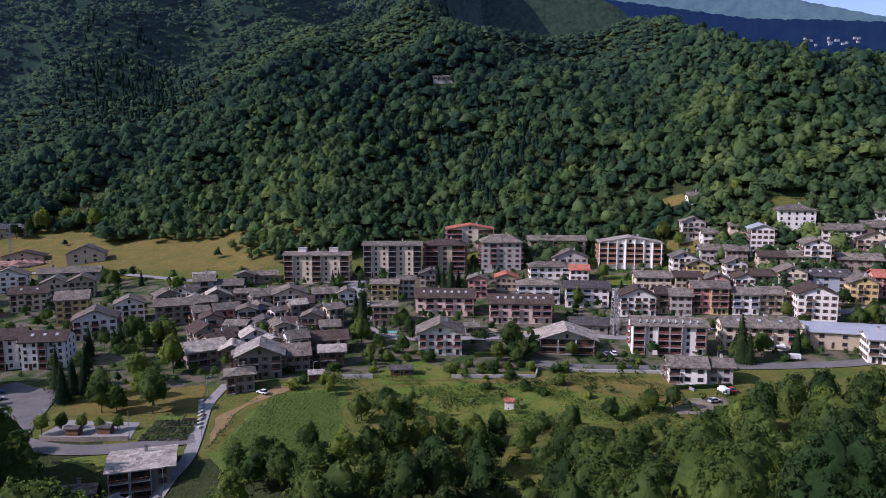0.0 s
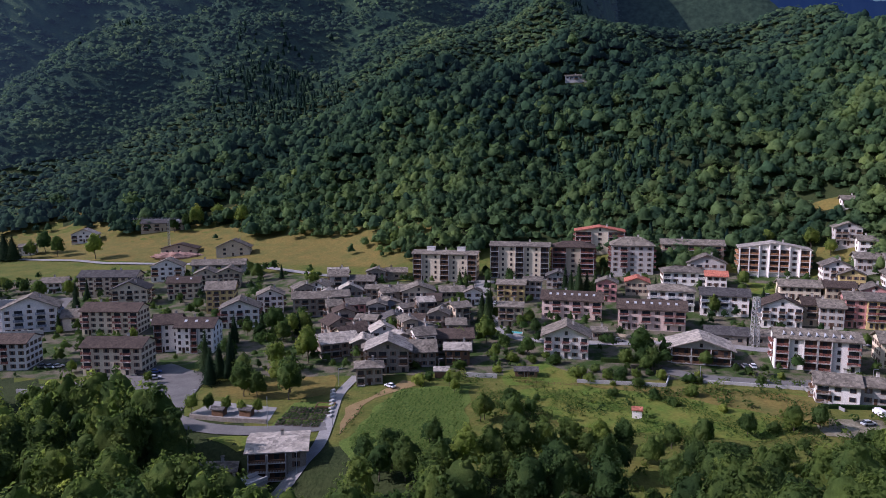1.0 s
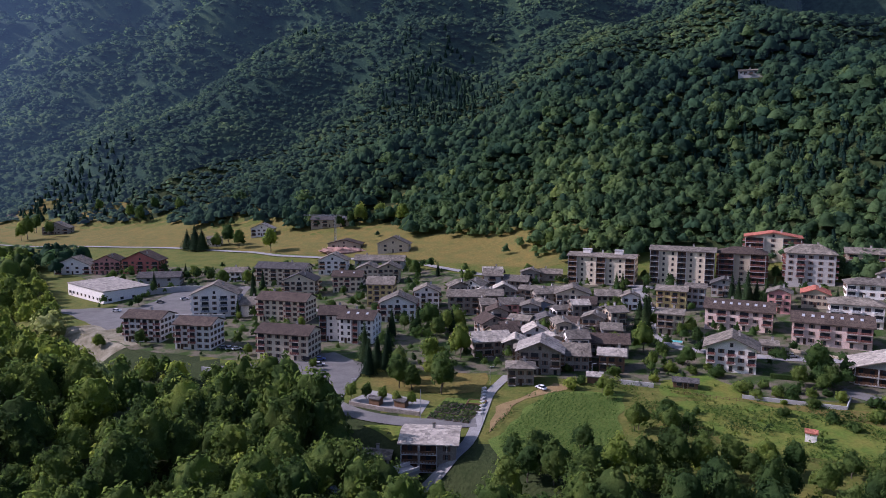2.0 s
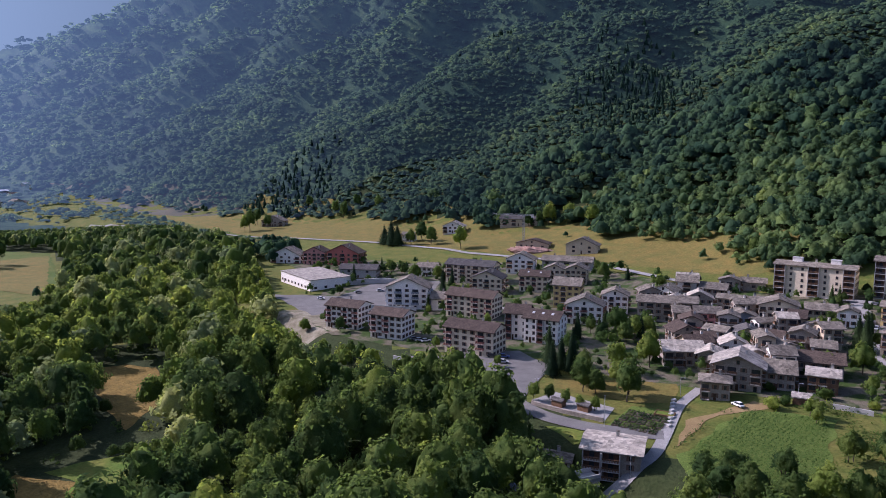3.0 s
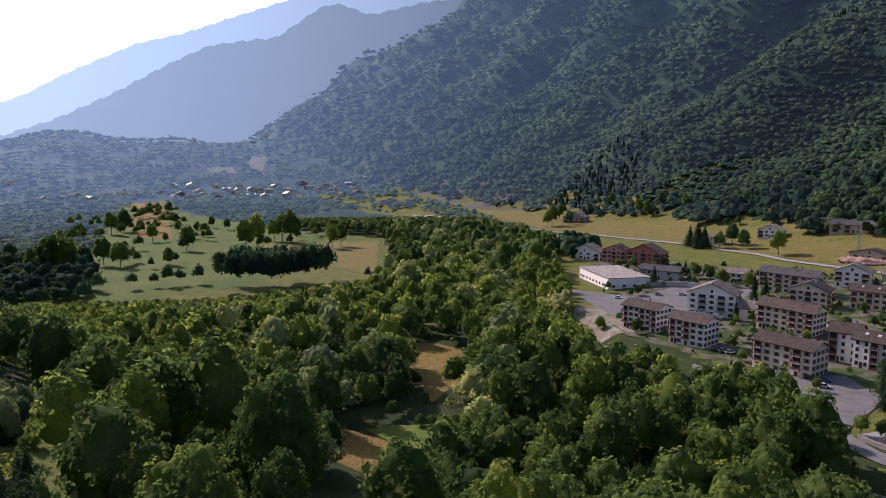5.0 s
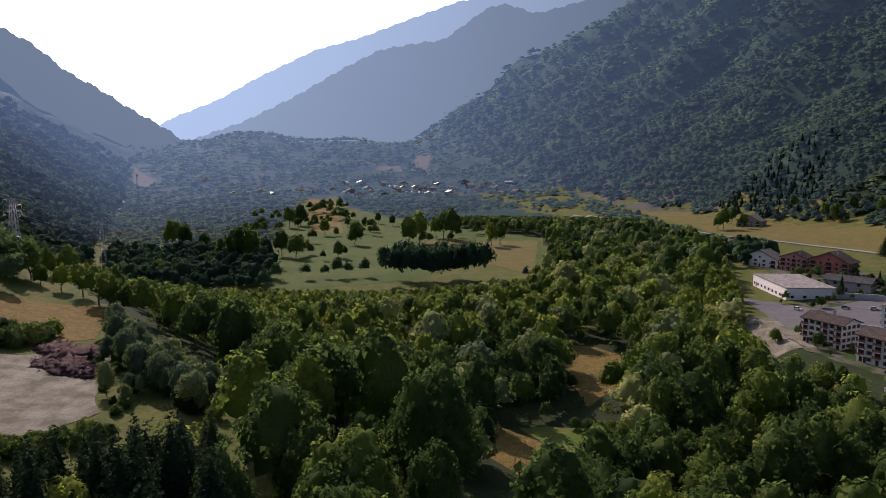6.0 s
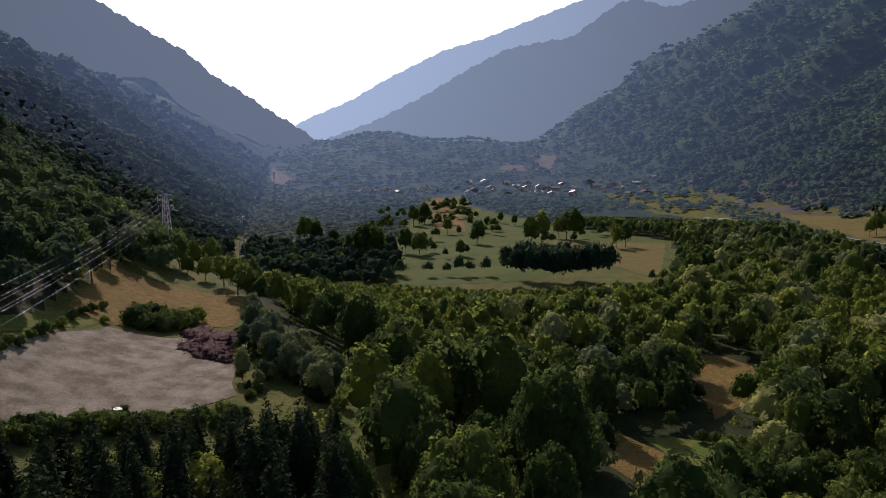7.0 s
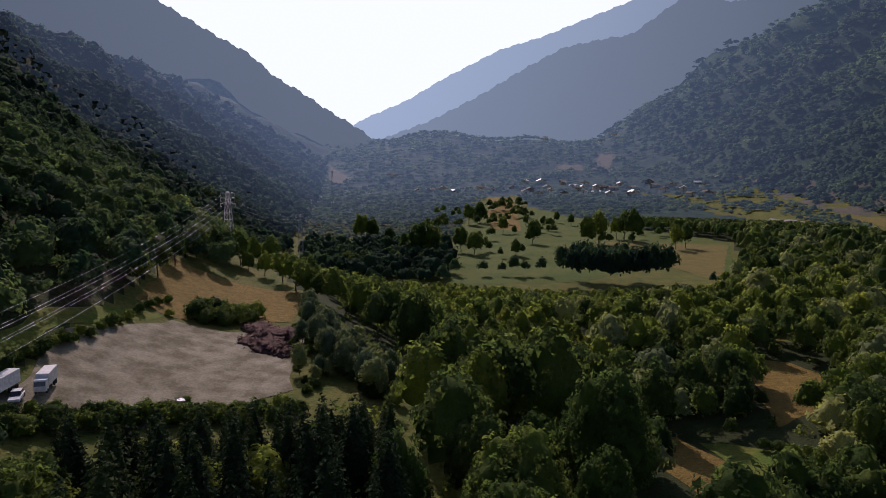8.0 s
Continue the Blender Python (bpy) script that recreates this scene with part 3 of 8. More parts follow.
# moulds for the woods that nobody could count
MID = [full_crown(15, 8.8 + 0.4 * i, 2, 18 + 3 * i, 640, 0.46, rng, 0.05, 0.12, -0.45, 0.1 + 0.05 * i, 0.9) for i in range(8)]
MID_W = [full_crown(15, 10.2, 2, 16 + i, 240, 0.72, rng, 0.05, 0.12, -0.4, 0.05 * i, 1.0) for i in range(8)]
FOREST = [full_crown(14.5, 10.6, 2, 14 + i, 110, 0.8, rng, -0.25, 0.11, -0.2, 0.04 * i, 1.0, 9, 0.92) for i in range(10)]
FAR = [full_crown(14, 10.8, 2, 12 + i % 5, 34, 1.0, rng, -0.3, 0.12, -0.05, 0.04 * (i % 6), 1.0, 9, 0.96) for i in range(12)]
SMALL = [full_crown(15, 10.2, 1, 12 + i, 95, 0.9, rng, 0.0, 0.14, -0.4, 0.1 + 0.05 * i, 1.0) for i in range(6)]
HAZY = [full_crown(14, 12.4, 1, 8, 5, 1.5, rng, -0.4, 0.15, -0.1, 0.2, 1.3, 9, 1.0) for i in range(12)]
FAR_C = [joined(cone(16, 5.2, rng, 0.0, 6, 4), needle_crown(17, 7.0, 40, 1.0, rng)) for i in range(6)]
VFAR = [full_crown(14, 12.0, 1, 8, 5, 1.6, rng, -0.4, 0.16, -0.1, 0.2, 1.5) for i in range(12)]


def scatter(x0, x1, y0, y1, gap, rng):
    X, Y = np.meshgrid(np.arange(x0, x1, gap), np.arange(y0, y1, gap))
    X = X + rng.uniform(-0.48, 0.48, X.shape) * gap
    Y = Y + rng.uniform(-0.48, 0.48, Y.shape) * gap
    return X.ravel(), Y.ravel()


def sight(x, y):
    return (np.degrees(np.arctan2(-x, y)) + 360 - 180) % 360 - 180


def woods(name, x, y, moulds, mat, label, low=0.8, high=1.3, sink=0.5, tall=None, slim=0.0, broad=1.0, kind="stuff"):
    """One mesh of many trees at the places x, y."""
    if not len(x):
        return
    z = height(x, y) - sink
    VV, FF, TT, n = [], [], [], 0
    pickw = rng.integers(0, len(moulds), len(x))
    sizes = rng.uniform(low, high, len(x)) if tall is None else tall
    for i, (v, f) in enumerate(moulds):
        on = pickw == i
        m = int(on.sum())
        if not m:
            continue
        a, w = rng.uniform(0, 6.28, m), rng.uniform(0.85, 1.2, m)
        k = sizes[on]
        flat = np.maximum(k, slim) * w * broad
        c, s = np.cos(a) * flat, np.sin(a) * flat
        q = np.stack([v[None, :, 0] * c[:, None] - v[None, :, 1] * s[:, None], v[None, :, 0] * s[:, None] + v[None, :, 1] * c[:, None], v[None, :, 2] * k[:, None]], -1)
        q = q + np.stack([x[on], y[on], z[on]], -1)[:, None]
        VV.append(q.reshape(-1, 3))
        TT.append(np.repeat(rng.uniform(0, 1, m), len(v)))
        FF.append((f[None] + (n + len(v) * np.arange(m))[:, None, None]).reshape(-1, 3))
        n += m * len(v)
    ob = new(name, tris_mesh(name, np.concatenate(VV), np.concatenate(FF), mat, np.concatenate(TT)))
    return tagged(ob, label, "woods", kind=kind)


# ---- fields, roads and yards ----
patch("dry_meadow", [(-1018, 547), (-826, 574), (-522, 551), (-400, 560), (-239, 510), (-90, 452), (-85, 415), (-109, 401), (-192, 416), (-315, 428), (-457, 439), (-600, 432), (-854, 494)],
      DRY, "mown dry golden meadow below the forest", "meadow", 0.3, 4)
patch("far_meadow", [(-1421, 593), (-1284, 606), (-840, 586), (-740, 536), (-897, 506)], FARMLAND_HAZED, "dry sloping meadow at the forest's foot", "meadow", 0.5, 6)
patch("village_ground", [(-270, 232), (-240, 220), (-190, 222), (-140, 240), (-100, 235), (-75, 240), (-40, 246), (40, 250), (165, 250), (185, 262), (240, 340), (250, 385), (190, 372), (120, 372), (60, 385), (-40, 385), (-90, 378), (-140, 384), (-205, 404), (-250, 405), (-330, 380), (-420, 370), (-420, 340), (-330, 300)],
      VILLAGE, "yards, gardens and gravel between the houses", "ground", 0.22, 3)
patch("river_bank", [(-300, 238), (-279, 255), (-241, 226), (-252, 214), (-285, 220)], GRAVEL, "pale gravel by the river", "gravel")
patch("hall_yard", [(-340, 262), (-296, 279), (-305, 320), (-270, 342), (-246, 292), (-245, 265), (-265, 257), (-275, 240)], ASPHALT, "grey asphalt yard beside the low hall", "yard", 0.35)
patch("car_park", [(-190, 211), (-151, 243), (-133, 235), (-123, 201), (-139, 203)], ASPHALT, "grey asphalt car park", "car park", 0.35)
patch("sports_court", [(-119, 199), (-116, 210), (-93, 208), (-91, 197)], PALE, "pale paved court behind a row of trees", "court", 0.45, 1, 0.1)
patch("vegetable_garden", [(-89, 193), (-89, 213), (-77, 216), (-73, 197)], CROP, "green vegetable garden in beds", "garden", 0.3, 1, 0.1)
patch("crop_field", [(-64, 186), (-58, 229), (-34, 234), (-29, 200), (-33, 174), (-52, 168)], CROP, "green crop field on the slope", "field", 0.3, 0.7, 0.7)
patch("weedy_meadow", [(-22, 232), (3, 240), (77, 240), (73, 215), (55, 203), (3, 206)], GREEN, "overgrown bright green meadow", "meadow", 0.3, 1.2)
patch("dry_bank", [(2, 243), (60, 243), (78, 238), (76, 214), (58, 224), (30, 236)], DRY, "strip of dry grass below the houses", "meadow", 0.38)
patch("earth_track", [(-67, 190), (-64, 220), (-50, 236), (-58, 238), (-70, 211)], SOIL, "bare earth slope beside the crop field", "track", 0.36, 0.7)
patch("lawn", [(-24, 252), (-10, 262), (3, 252), (3, 238), (-21, 238)], GREEN, "green lawn", "lawn", 0.3, 1)
patch("dry_verge", [(-118, 213), (-90, 216), (-79, 222), (-84, 240), (-100, 236), (-124, 222)], DRY, "dry grass under the trees beside the court", "verge", 0.3)
patch("green_verge", [(-88, 187), (-76, 190), (-74, 182), (-92, 178), (-104, 184)], GREEN, "green grass below the road", "verge", 0.3)
patch("gravel_parking", [(73, 221), (92, 223), (91, 210), (73, 208)], GRAVEL, "pale gravel parking place", "parking", 0.36)
patch("gravel_yard", [(-98, -66), (-136, -75), (-170, -66), (-172, -34), (-132, -29), (-108, -46)], GRAVEL, "wide pale gravel yard with wheel tracks", "yard", 0.3, 0.8, 0.5)
patch("yard_meadow", [(-173, -76), (-233, -90), (-226, -45), (-187, -40), (-172, -66)], STRAW, "dry mown meadow behind the gravel yard", "meadow", 0.3, 1.0)
patch("yard_verge", [(-105, -72), (-133, -77), (-171, -68), (-167, -74), (-146, -81), (-112, -80)], GREEN, "grass verge round the yard", "verge", 0.28)
patch("clearing", [(-275, 121), (-269, 136), (-255, 142), (-215, 121), (-203, 101)], STRAW, "mown straw-coloured clearing in the wood", "field", 0.3)
patch("clearing", [(-192, 56), (-196, 68), (-164, 84), (-144, 67), (-166, 60)], STRAW, "straw-coloured clearing with cut stalks", "field", 0.3)
patch("clearing_verge", [(-192, 74), (-186, 94), (-163, 83), (-166, 79)], GREEN, "bright green grass beside the clearing", "verge", 0.36)
patch("park_meadow", [(-436, 2), (-500, 6), (-700, 14), (-930, 40), (-1276, 85), (-1019, 130), (-785, 190), (-635, 262), (-433, 185), (-505, 164), (-440, 91), (-430, 20)],
      PARK, "green park-like meadow with scattered trees", "meadow", 0.35, 5)
patch("straw_field", [(-1276, 84), (-1270, 130), (-730, 84), (-754, 52)], STRAW, "long straw-coloured field", "field", 0.6, 5)
patch("straw_field", [(-640, 140), (-620, 255), (-440, 178), (-515, 160)], DRY, "dry part of the park meadow", "field", 0.6, 5)
patch("hay_field", [(120.1, 382.6), (138.7, 376.2), (142.1, 386.2), (133.6, 393.4), (126.0, 394.4)], DRY, "small dry hay field between houses", "field", 0.3)
patch("hay_field", [(-294, 522), (-288, 533), (-266, 562), (-256, 557), (-272, 528)], DRY, "pale grassy strip cut into the forest edge", "field", 0.4)
patch("hay_field", [(129, 433), (149, 429), (151, 417), (128, 426)], DRY, "dry clearing above the houses", "field", 0.3)
patch("hay_field", [(184, 403), (206, 401), (203, 389), (182, 393)], GRASS, "dry hillside clearing", "field", 0.3)
patch("green_field", [(86, 368), (102, 367), (101, 352), (86, 354)], GREEN, "small green field", "field", 0.3)
patch("green_field", [(202, 350), (224, 352), (220, 338), (202, 340)], GREEN, "green field beside the houses", "field", 0.3)
road("street", [(-151, 222), (-136, 205), (-126, 196), (-109, 189), (-93, 189), (-78, 193), (-72, 196)], 6.5, ASPHALT, "grey village road")
road("lane", [(-76, 240), (-77, 222), (-72, 198), (-69, 182), (-70, 171), (-76, 165), (-82, 158)], 3.6, PALE, "narrow pale lane past the barn")
road("street", [(-134, 236), (-131, 220), (-126, 200)], 7, ASPHALT, "grey asphalt street")
road("valley_road", [(-900, 420), (-590, 425), (-457, 439), (-339, 430), (-309, 420), (-204, 414), (-139, 386), (-89, 382), (-40, 372)], 4.2, PALE, "pale road along the meadow", 0.55)
road("street", [(33, 260), (45, 253), (77, 249), (88, 254), (113, 251), (145, 251), (180, 255)], 6, ASPHALT, "grey street below the apartment houses")
road("street", [(-50, 375), (-42, 356), (-32, 306), (-20, 289), (13, 286), (52, 292), (76, 284), (140, 300), (190, 310)], 5, PALE, "pale village street")
road("street", [(-246, 285), (-200, 300), (-150, 310), (-100, 320), (-45, 345)], 5, PALE, "pale street between the houses")
U_ = np.linspace(-200, 900, 300)
V_ = river_line(U_)
off = np.linspace(-5.5, 5.5, 5)
rx, ry = -0.956 * U_[:, None] + 0.292 * (V_[:, None] + off), 0.292 * U_[:, None] + 0.956 * (V_[:, None] + off)
tagged(new("river", grid_mesh("river", rx, ry, np.full(rx.shape, -1.2) + 0.05 * np.sin(U_[:, None] / 1.3 + off), WATER)), "shallow river with white riffles", "river", kind="structure")


# ---- the wooded mountainsides ----
def in_view(x, y, margin=4):
    a = sight(x, y)
    return (a > -33 - margin) & (a < 123 + margin)


def facing(x, y):
    """Places not hidden behind a crest as the land lies above the village."""
    ok = np.ones(len(x), bool)
    d = np.hypot(x, y)
    top = (height(x, y) + 12 - EYE) / d
    for k in (0.98, 0.95, 0.91, 0.87, 0.82, 0.76, 0.7):
        ok &= (height(x * k, y * k) + 4 - EYE) / (d * k) < top + 0.012
    return ok


X, Y = scatter(-3500, 700, 250, 2100, 5.9, rng)
u_, v_ = uv(X, Y)
d_ = np.hypot(X, Y)
edge = v_ - foot_line(u_)
# hay between the houses
clear = (np.hypot(X - 1, Y - 647) < 9) | inside(X, Y, [(116.8, 378.4), (138.6, 371.5), (144.7, 386.8), (134.8, 397.3), (123.5, 396.7)]) | inside(X, Y, [(-296, 520), (-290, 534), (-266, 566), (-252, 560), (-270, 530), (-278, 512)]) | inside(X, Y, [(128, 434), (150, 430), (152, 416), (127, 426)]) | inside(X, Y, [(183, 404), (207, 402), (204, 388), (180, 392)])
wood = (edge > -4 + 14 * np.sin(u_ / 33) * np.sin(u_ / 13)) & in_view(X, Y) & ~clear
wood &= (EYE + d_ * 0.24 > height(X, Y))
X, Y, d_ = X[wood], Y[wood], d_[wood]
ok = facing(X, Y)
X, Y, d_ = X[ok], Y[ok], d_[ok]
thin = rng.uniform(0, 1, len(X)) < np.clip((740 / d_) ** 2.3, 0.018, 1)
X, Y, d_ = X[thin], Y[thin], d_[thin]
needle = (d_ < 1150) & ((np.sin(X / 57 + 1) + np.sin(Y / 71 + X / 113) + rng.normal(0, 0.6, len(X))) > np.where(d_ < 700, 1.95, 1.6))
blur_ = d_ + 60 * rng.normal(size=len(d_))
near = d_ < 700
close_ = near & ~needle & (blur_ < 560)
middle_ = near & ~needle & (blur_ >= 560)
# from about 560 m the trees wear leaves with haze painted as glow
for wood_name, on, mould_, leaf_, kind_ in (("mountain_forest", close_, FOREST, LEAF_WOOD, "stuff"), ("backdrop_mountain_forest", middle_, FAR, LEAF_HAZED, "structure")):
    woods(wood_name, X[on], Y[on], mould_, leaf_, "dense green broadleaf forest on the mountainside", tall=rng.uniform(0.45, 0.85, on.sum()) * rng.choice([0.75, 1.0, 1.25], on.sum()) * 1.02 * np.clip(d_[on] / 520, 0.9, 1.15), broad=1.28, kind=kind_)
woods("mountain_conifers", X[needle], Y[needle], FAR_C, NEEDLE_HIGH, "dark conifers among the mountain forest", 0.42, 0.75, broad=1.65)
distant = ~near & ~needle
woods("backdrop_forest", X[distant], Y[distant], VFAR, LEAF_HAZED, "hazy distant forest on the mountainside", tall=np.clip(d_[distant] / 850, 1, 2.9) * rng.uniform(0.4, 0.7, distant.sum()), broad=1.9, kind="structure")

X, Y = scatter(-2000, -60, -900, 40, 8.0, rng)
YARD = [(-90, -62), (-106, -76), (-140, -79), (-172, -77), (-236, -93), (-234, -40), (-180, -28), (-130, -20), (-95, -42)]
wood = (south_foot(X, Y) > 1 + 3 * np.sin(X / 17)) & ~inside(X, Y, YARD) & in_view(X, Y) & (np.hypot(X, Y) < 2100) & (rng.uniform(0, 1, len(X)) < np.clip((800 / np.hypot(X, Y)) ** 2.0, 0.16, 1)) & (EYE + np.hypot(X, Y) * 0.24 > height(X, Y))
X, Y = X[wood], Y[wood]
ok = facing(X, Y)
X, Y = X[ok], Y[ok]
d_ = np.hypot(X, Y)
near = d_ < 330
woods("hillside_wood", X[near], Y[near], MID_W, LEAF_WOOD, "broadleaf wood on the slope above the gravel yard", 0.65, 1.05, broad=1.15)
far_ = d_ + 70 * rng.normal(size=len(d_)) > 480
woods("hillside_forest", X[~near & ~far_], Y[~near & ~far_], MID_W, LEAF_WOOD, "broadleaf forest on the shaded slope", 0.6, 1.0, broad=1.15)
# upper slope: haze painted into the leaves as glow
woods("backdrop_hillside", X[far_], Y[far_], HAZY, LEAF_HAZED, "broadleaf forest high on the shaded slope", tall=np.clip(d_[far_] / 900, 0.9, 1.8) * rng.uniform(0.6, 1.0, far_.sum()), broad=1.4, kind="structure")


# ---- woods along the river and over the valley floor ----
WOOD_EDGE = [(175, 238), (120, 222), (92, 204), (70, 203), (55, 199), (0, 202), (-20, 193), (-28, 170), (-55, 160), (-72, 150), (-95, 160), (-108, 176), (-125, 186), (-145, 196), (-190, 203),
             (-235, 210), (-262, 206), (-296, 226), (-322, 256), (-352, 274), (-380, 296), (-440, 335), (-520, 360), (-650, 395), (-800, 425), (-950, 440), (-1000, 380), (-900, 250), (-785, 200), (-635, 268),
             (-430, 188), (-425, 90), (-420, 20), (-430, -40), (-300, -62), (-240, -44), (-226, -38), (-190, -34), (-170, -26), (-130, -18), (-98, -14), (-60, -2), (-20, 8), (0, 30), (140, 60)]
GLADES = [[(-276, 118), (-271, 138), (-255, 144), (-213, 124), (-201, 99)], [(-194, 54), (-198, 70), (-184, 92), (-163, 86), (-142, 69), (-164, 58)], [(-352, 228), (-342, 240), (-322, 236), (-330, 224)]]
STRIP = [(-205, -44), (-200, -28), (-165, -12), (-138, -1), (-134, -24)]
TOPS = [(-40, -14), (-33, -14), (-27.6, -13.9), (-23, -17.7), (-15, -20.7), (-1, -21.1), (8, -23.3), (18, -22.5), (19.5, -27), (27, -23.5), (32, -20.9), (34, -17.3), (37.5, -15.4), (46, -14.2), (50, -14.3),
        (51.4, -12), (53, -8.5), (54.5, -5), (63, -5.7), (67, -7.5), (68.4, -9.8), (80, -10.9), (87, -10.6), (94, -10.1), (100, -8.6), (104, -7.6)]


def allowed(x, y):
    """Height limit of the woods, fitted to the camera's view: tops stay under sight lines by bearing."""
    a, d = sight(x, y), np.hypot(x, y)
    rise = np.interp(a, [p[0] for p in TOPS], [p[1] for p in TOPS])
    rise = np.where((a > 60.6) & (a < 66) & (d < 222), np.minimum(rise, -20.5), rise)
    rise = np.where((a > 66) & (a < 74.8) & (d < 172), np.minimum(rise, -27), rise)
    yard = (x + 194.4) * 0.4235 - (y + 37.5) * 0.9059 > -2
    rise = np.where((a > 92) & (d > 95) & (d < 215) & yard, np.minimum(rise, -13.5 - 6 * ease(170, 100, d)), rise)
    rise = np.where(d > 560, np.maximum(rise, -4.9), rise)
    return EYE + d * np.tan(np.radians(rise)) - height(x, y)


X, Y = scatter(-1000, 200, -90, 460, 8.4, rng)
d_ = np.hypot(X, Y)
wood = inside(X, Y, WOOD_EDGE) & in_view(X, Y) & (d_ > 58) & ~((sight(X, Y) > 95) & (d_ < 118))
for g in GLADES:
    wood &= ~inside(X, Y, g)
s_ = uv(X, Y)[1] - river_line(uv(X, Y)[0])
wood &= np.abs(s_) > 5
wood &= ~inside(X, Y, STRIP)
X, Y, d_ = X[wood], Y[wood], d_[wood]
room = allowed(X, Y)
tall = np.minimum(rng.choice([7, 12, 16, 19, 22], len(X), p=[0.16, 0.2, 0.24, 0.24, 0.16]) * rng.uniform(0.85, 1.15, len(X)), room * rng.uniform(0.8, 1.04, len(X)))
ok = tall > 3.2
X, Y, d_, tall = X[ok], Y[ok], d_[ok], tall[ok]
near = d_ < 232
keep = np.where(near)[0]
keep = keep[np.argsort(d_[keep] + rng.uniform(0, 60, len(keep)))]
singles = np.zeros(len(X), bool)
singles[keep[:140]] = True
for x_, y_, h_ in zip(X[singles], Y[singles], tall[singles]):
    silver = pick.random() < 0.07 and math.hypot(x_, y_) > 140
    t_ = plant("w" if silver else "n" if math.hypot(x_, y_) < 125 else "f", x_, y_, 1.0)
    k_ = h_ / (11 if silver else 16)
    wide_ = max(k_, 0.62) * pick.uniform(0.75, 1.0)
    t_.scale = (wide_, wide_, k_)
rest = ~singles
pale = (rng.uniform(0, 1, len(X)) < 0.12) & (sight(X, Y) > 48) & (d_ > 170)
for wood_name, on, mould_ in (("riverside_wood", d_ < 250, MID), ("riverside_lower_wood", (d_ >= 250) & (d_ < 480), MID_W), ("riverside_far_wood", d_ >= 480, FAR)):
    on = on & rest & ~pale
    woods(wood_name, X[on], Y[on], mould_, LEAF, "dense broadleaf wood along the river", tall=tall[on] / 15, slim=0.5, broad=0.9)
woods("riverside_willows", X[rest & pale], Y[rest & pale], MID_W, SILVER, "pale willows among the riverside wood", tall=tall[rest & pale] / 15, slim=0.45)

# underwood that hides the soil
X, Y = scatter(-560, 180, -80, 330, 9.5, rng)
d_ = np.hypot(X, Y)
wood = inside(X, Y, WOOD_EDGE) & in_view(X, Y) & (d_ > 58) & (allowed(X, Y) > 2.5)
for g in GLADES:
    wood &= ~inside(X, Y, g)
s_ = uv(X, Y)[1] - river_line(uv(X, Y)[0])
wood &= np.abs(s_) > 5
X, Y = X[wood], Y[wood]
SCRUB = [joined(broad_crown(4.5, 7, 5, 34, 0.8, rng, 0.0)) for i in range(6)]
woods("underwood", X, Y, SCRUB, LEAF, "low scrub and saplings under the trees", 0.4, 0.95)

# conifers and mixed trees on the terrace beside the yard
X, Y = scatter(-150, 10, -100, 30, 3.9, rng)
a_, d_ = sight(X, Y), np.hypot(X, Y)
wood = (a_ > 94) & (a_ < 127) & (d_ > 52) & (d_ < np.interp(a_, [91, 97, 113, 127], [100, 104, 96, 84])) & (terrace(X, Y) < 12)
X, Y, a_, d_ = X[wood], Y[wood], a_[wood], d_[wood]
top = EYE - d_ * np.tan(np.radians(np.interp(a_, [91, 100, 110, 127], [20.5, 20, 19.5, 18.5]))) - height(X, Y)
for x_, y_, a, h_ in zip(X, Y, a_, top):
    h_ = min(h_, 19) * pick.uniform(0.9, 1.03)
    if h_ > 3:
        leaved = a > 120 or pick.random() < 0.04
        t_ = plant("n" if leaved else "c", x_, y_, 1.0)
        k_ = h_ / (16 if leaved else 19)
        w_ = max(k_, 0.55) if leaved else max(k_, 0.6)
        t_.scale = (w_ * (1.05 if leaved else 1.5), w_ * (1.05 if leaved else 1.5), k_)

# far valley floor
FAR_FIELDS = [[(-1780, 376), (-2145, 476), (-2109, 518), (-1770, 420)], [(-1790, 290), (-1890, 310), (-1890, 374), (-1760, 354)], [(-2020, -349), (-2025, -321), (-1860, -262), (-1702, -205), (-1601, -249), (-1800, -300)]]
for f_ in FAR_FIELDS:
    patch("backdrop_field", f_, FARMLAND_HAZED, "dry field between the far woods", "field", 1.5, 12, 3)
X, Y = scatter(-3100, -420, -520, 860, 9, rng)
u_, v_ = uv(X, Y)
a_, d_ = sight(X, Y), np.hypot(X, Y)
park = inside(X, Y, [(-436, 2), (-500, 6), (-700, 14), (-930, 40), (-1276, 85), (-1300, 140), (-1019, 135), (-785, 195), (-635, 268), (-433, 190), (-420, 91), (-420, 20)])
open_ = (np.sin(X / 73 + 1.2) * np.sin(Y / 41 + X / 160) > 0.62) & (d_ > 1200)
wood = (d_ > 430) & (a_ > 50) & (a_ < 101) & ~park & ~open_ & (v_ < foot_line(u_)) & (south_foot(X, Y) < 4) & ~inside(X, Y, WOOD_EDGE)
wood &= ~inside(X, Y, [(-1430, 590), (-1284, 615), (-840, 592), (-735, 540), (-897, 498)])
wood &= ~inside(X, Y, [(-1018, 540), (-826, 574), (-522, 560), (-380, 560), (-380, 400), (-457, 425), (-600, 418), (-854, 484)])
wood &= rng.uniform(0, 1, len(X)) < np.clip((680 / d_) ** 2, 0.05, 1)
X, Y = X[wood], Y[wood]
ok = facing(X, Y)
X, Y = X[ok], Y[ok]
d_ = np.hypot(X, Y)
village_ = inside(X, Y, [(-1290, 60), (-1290, 560), (-1480, 560), (-1640, 430), (-1480, 60)]) & (rng.uniform(0, 1, len(X)) < 0.55)
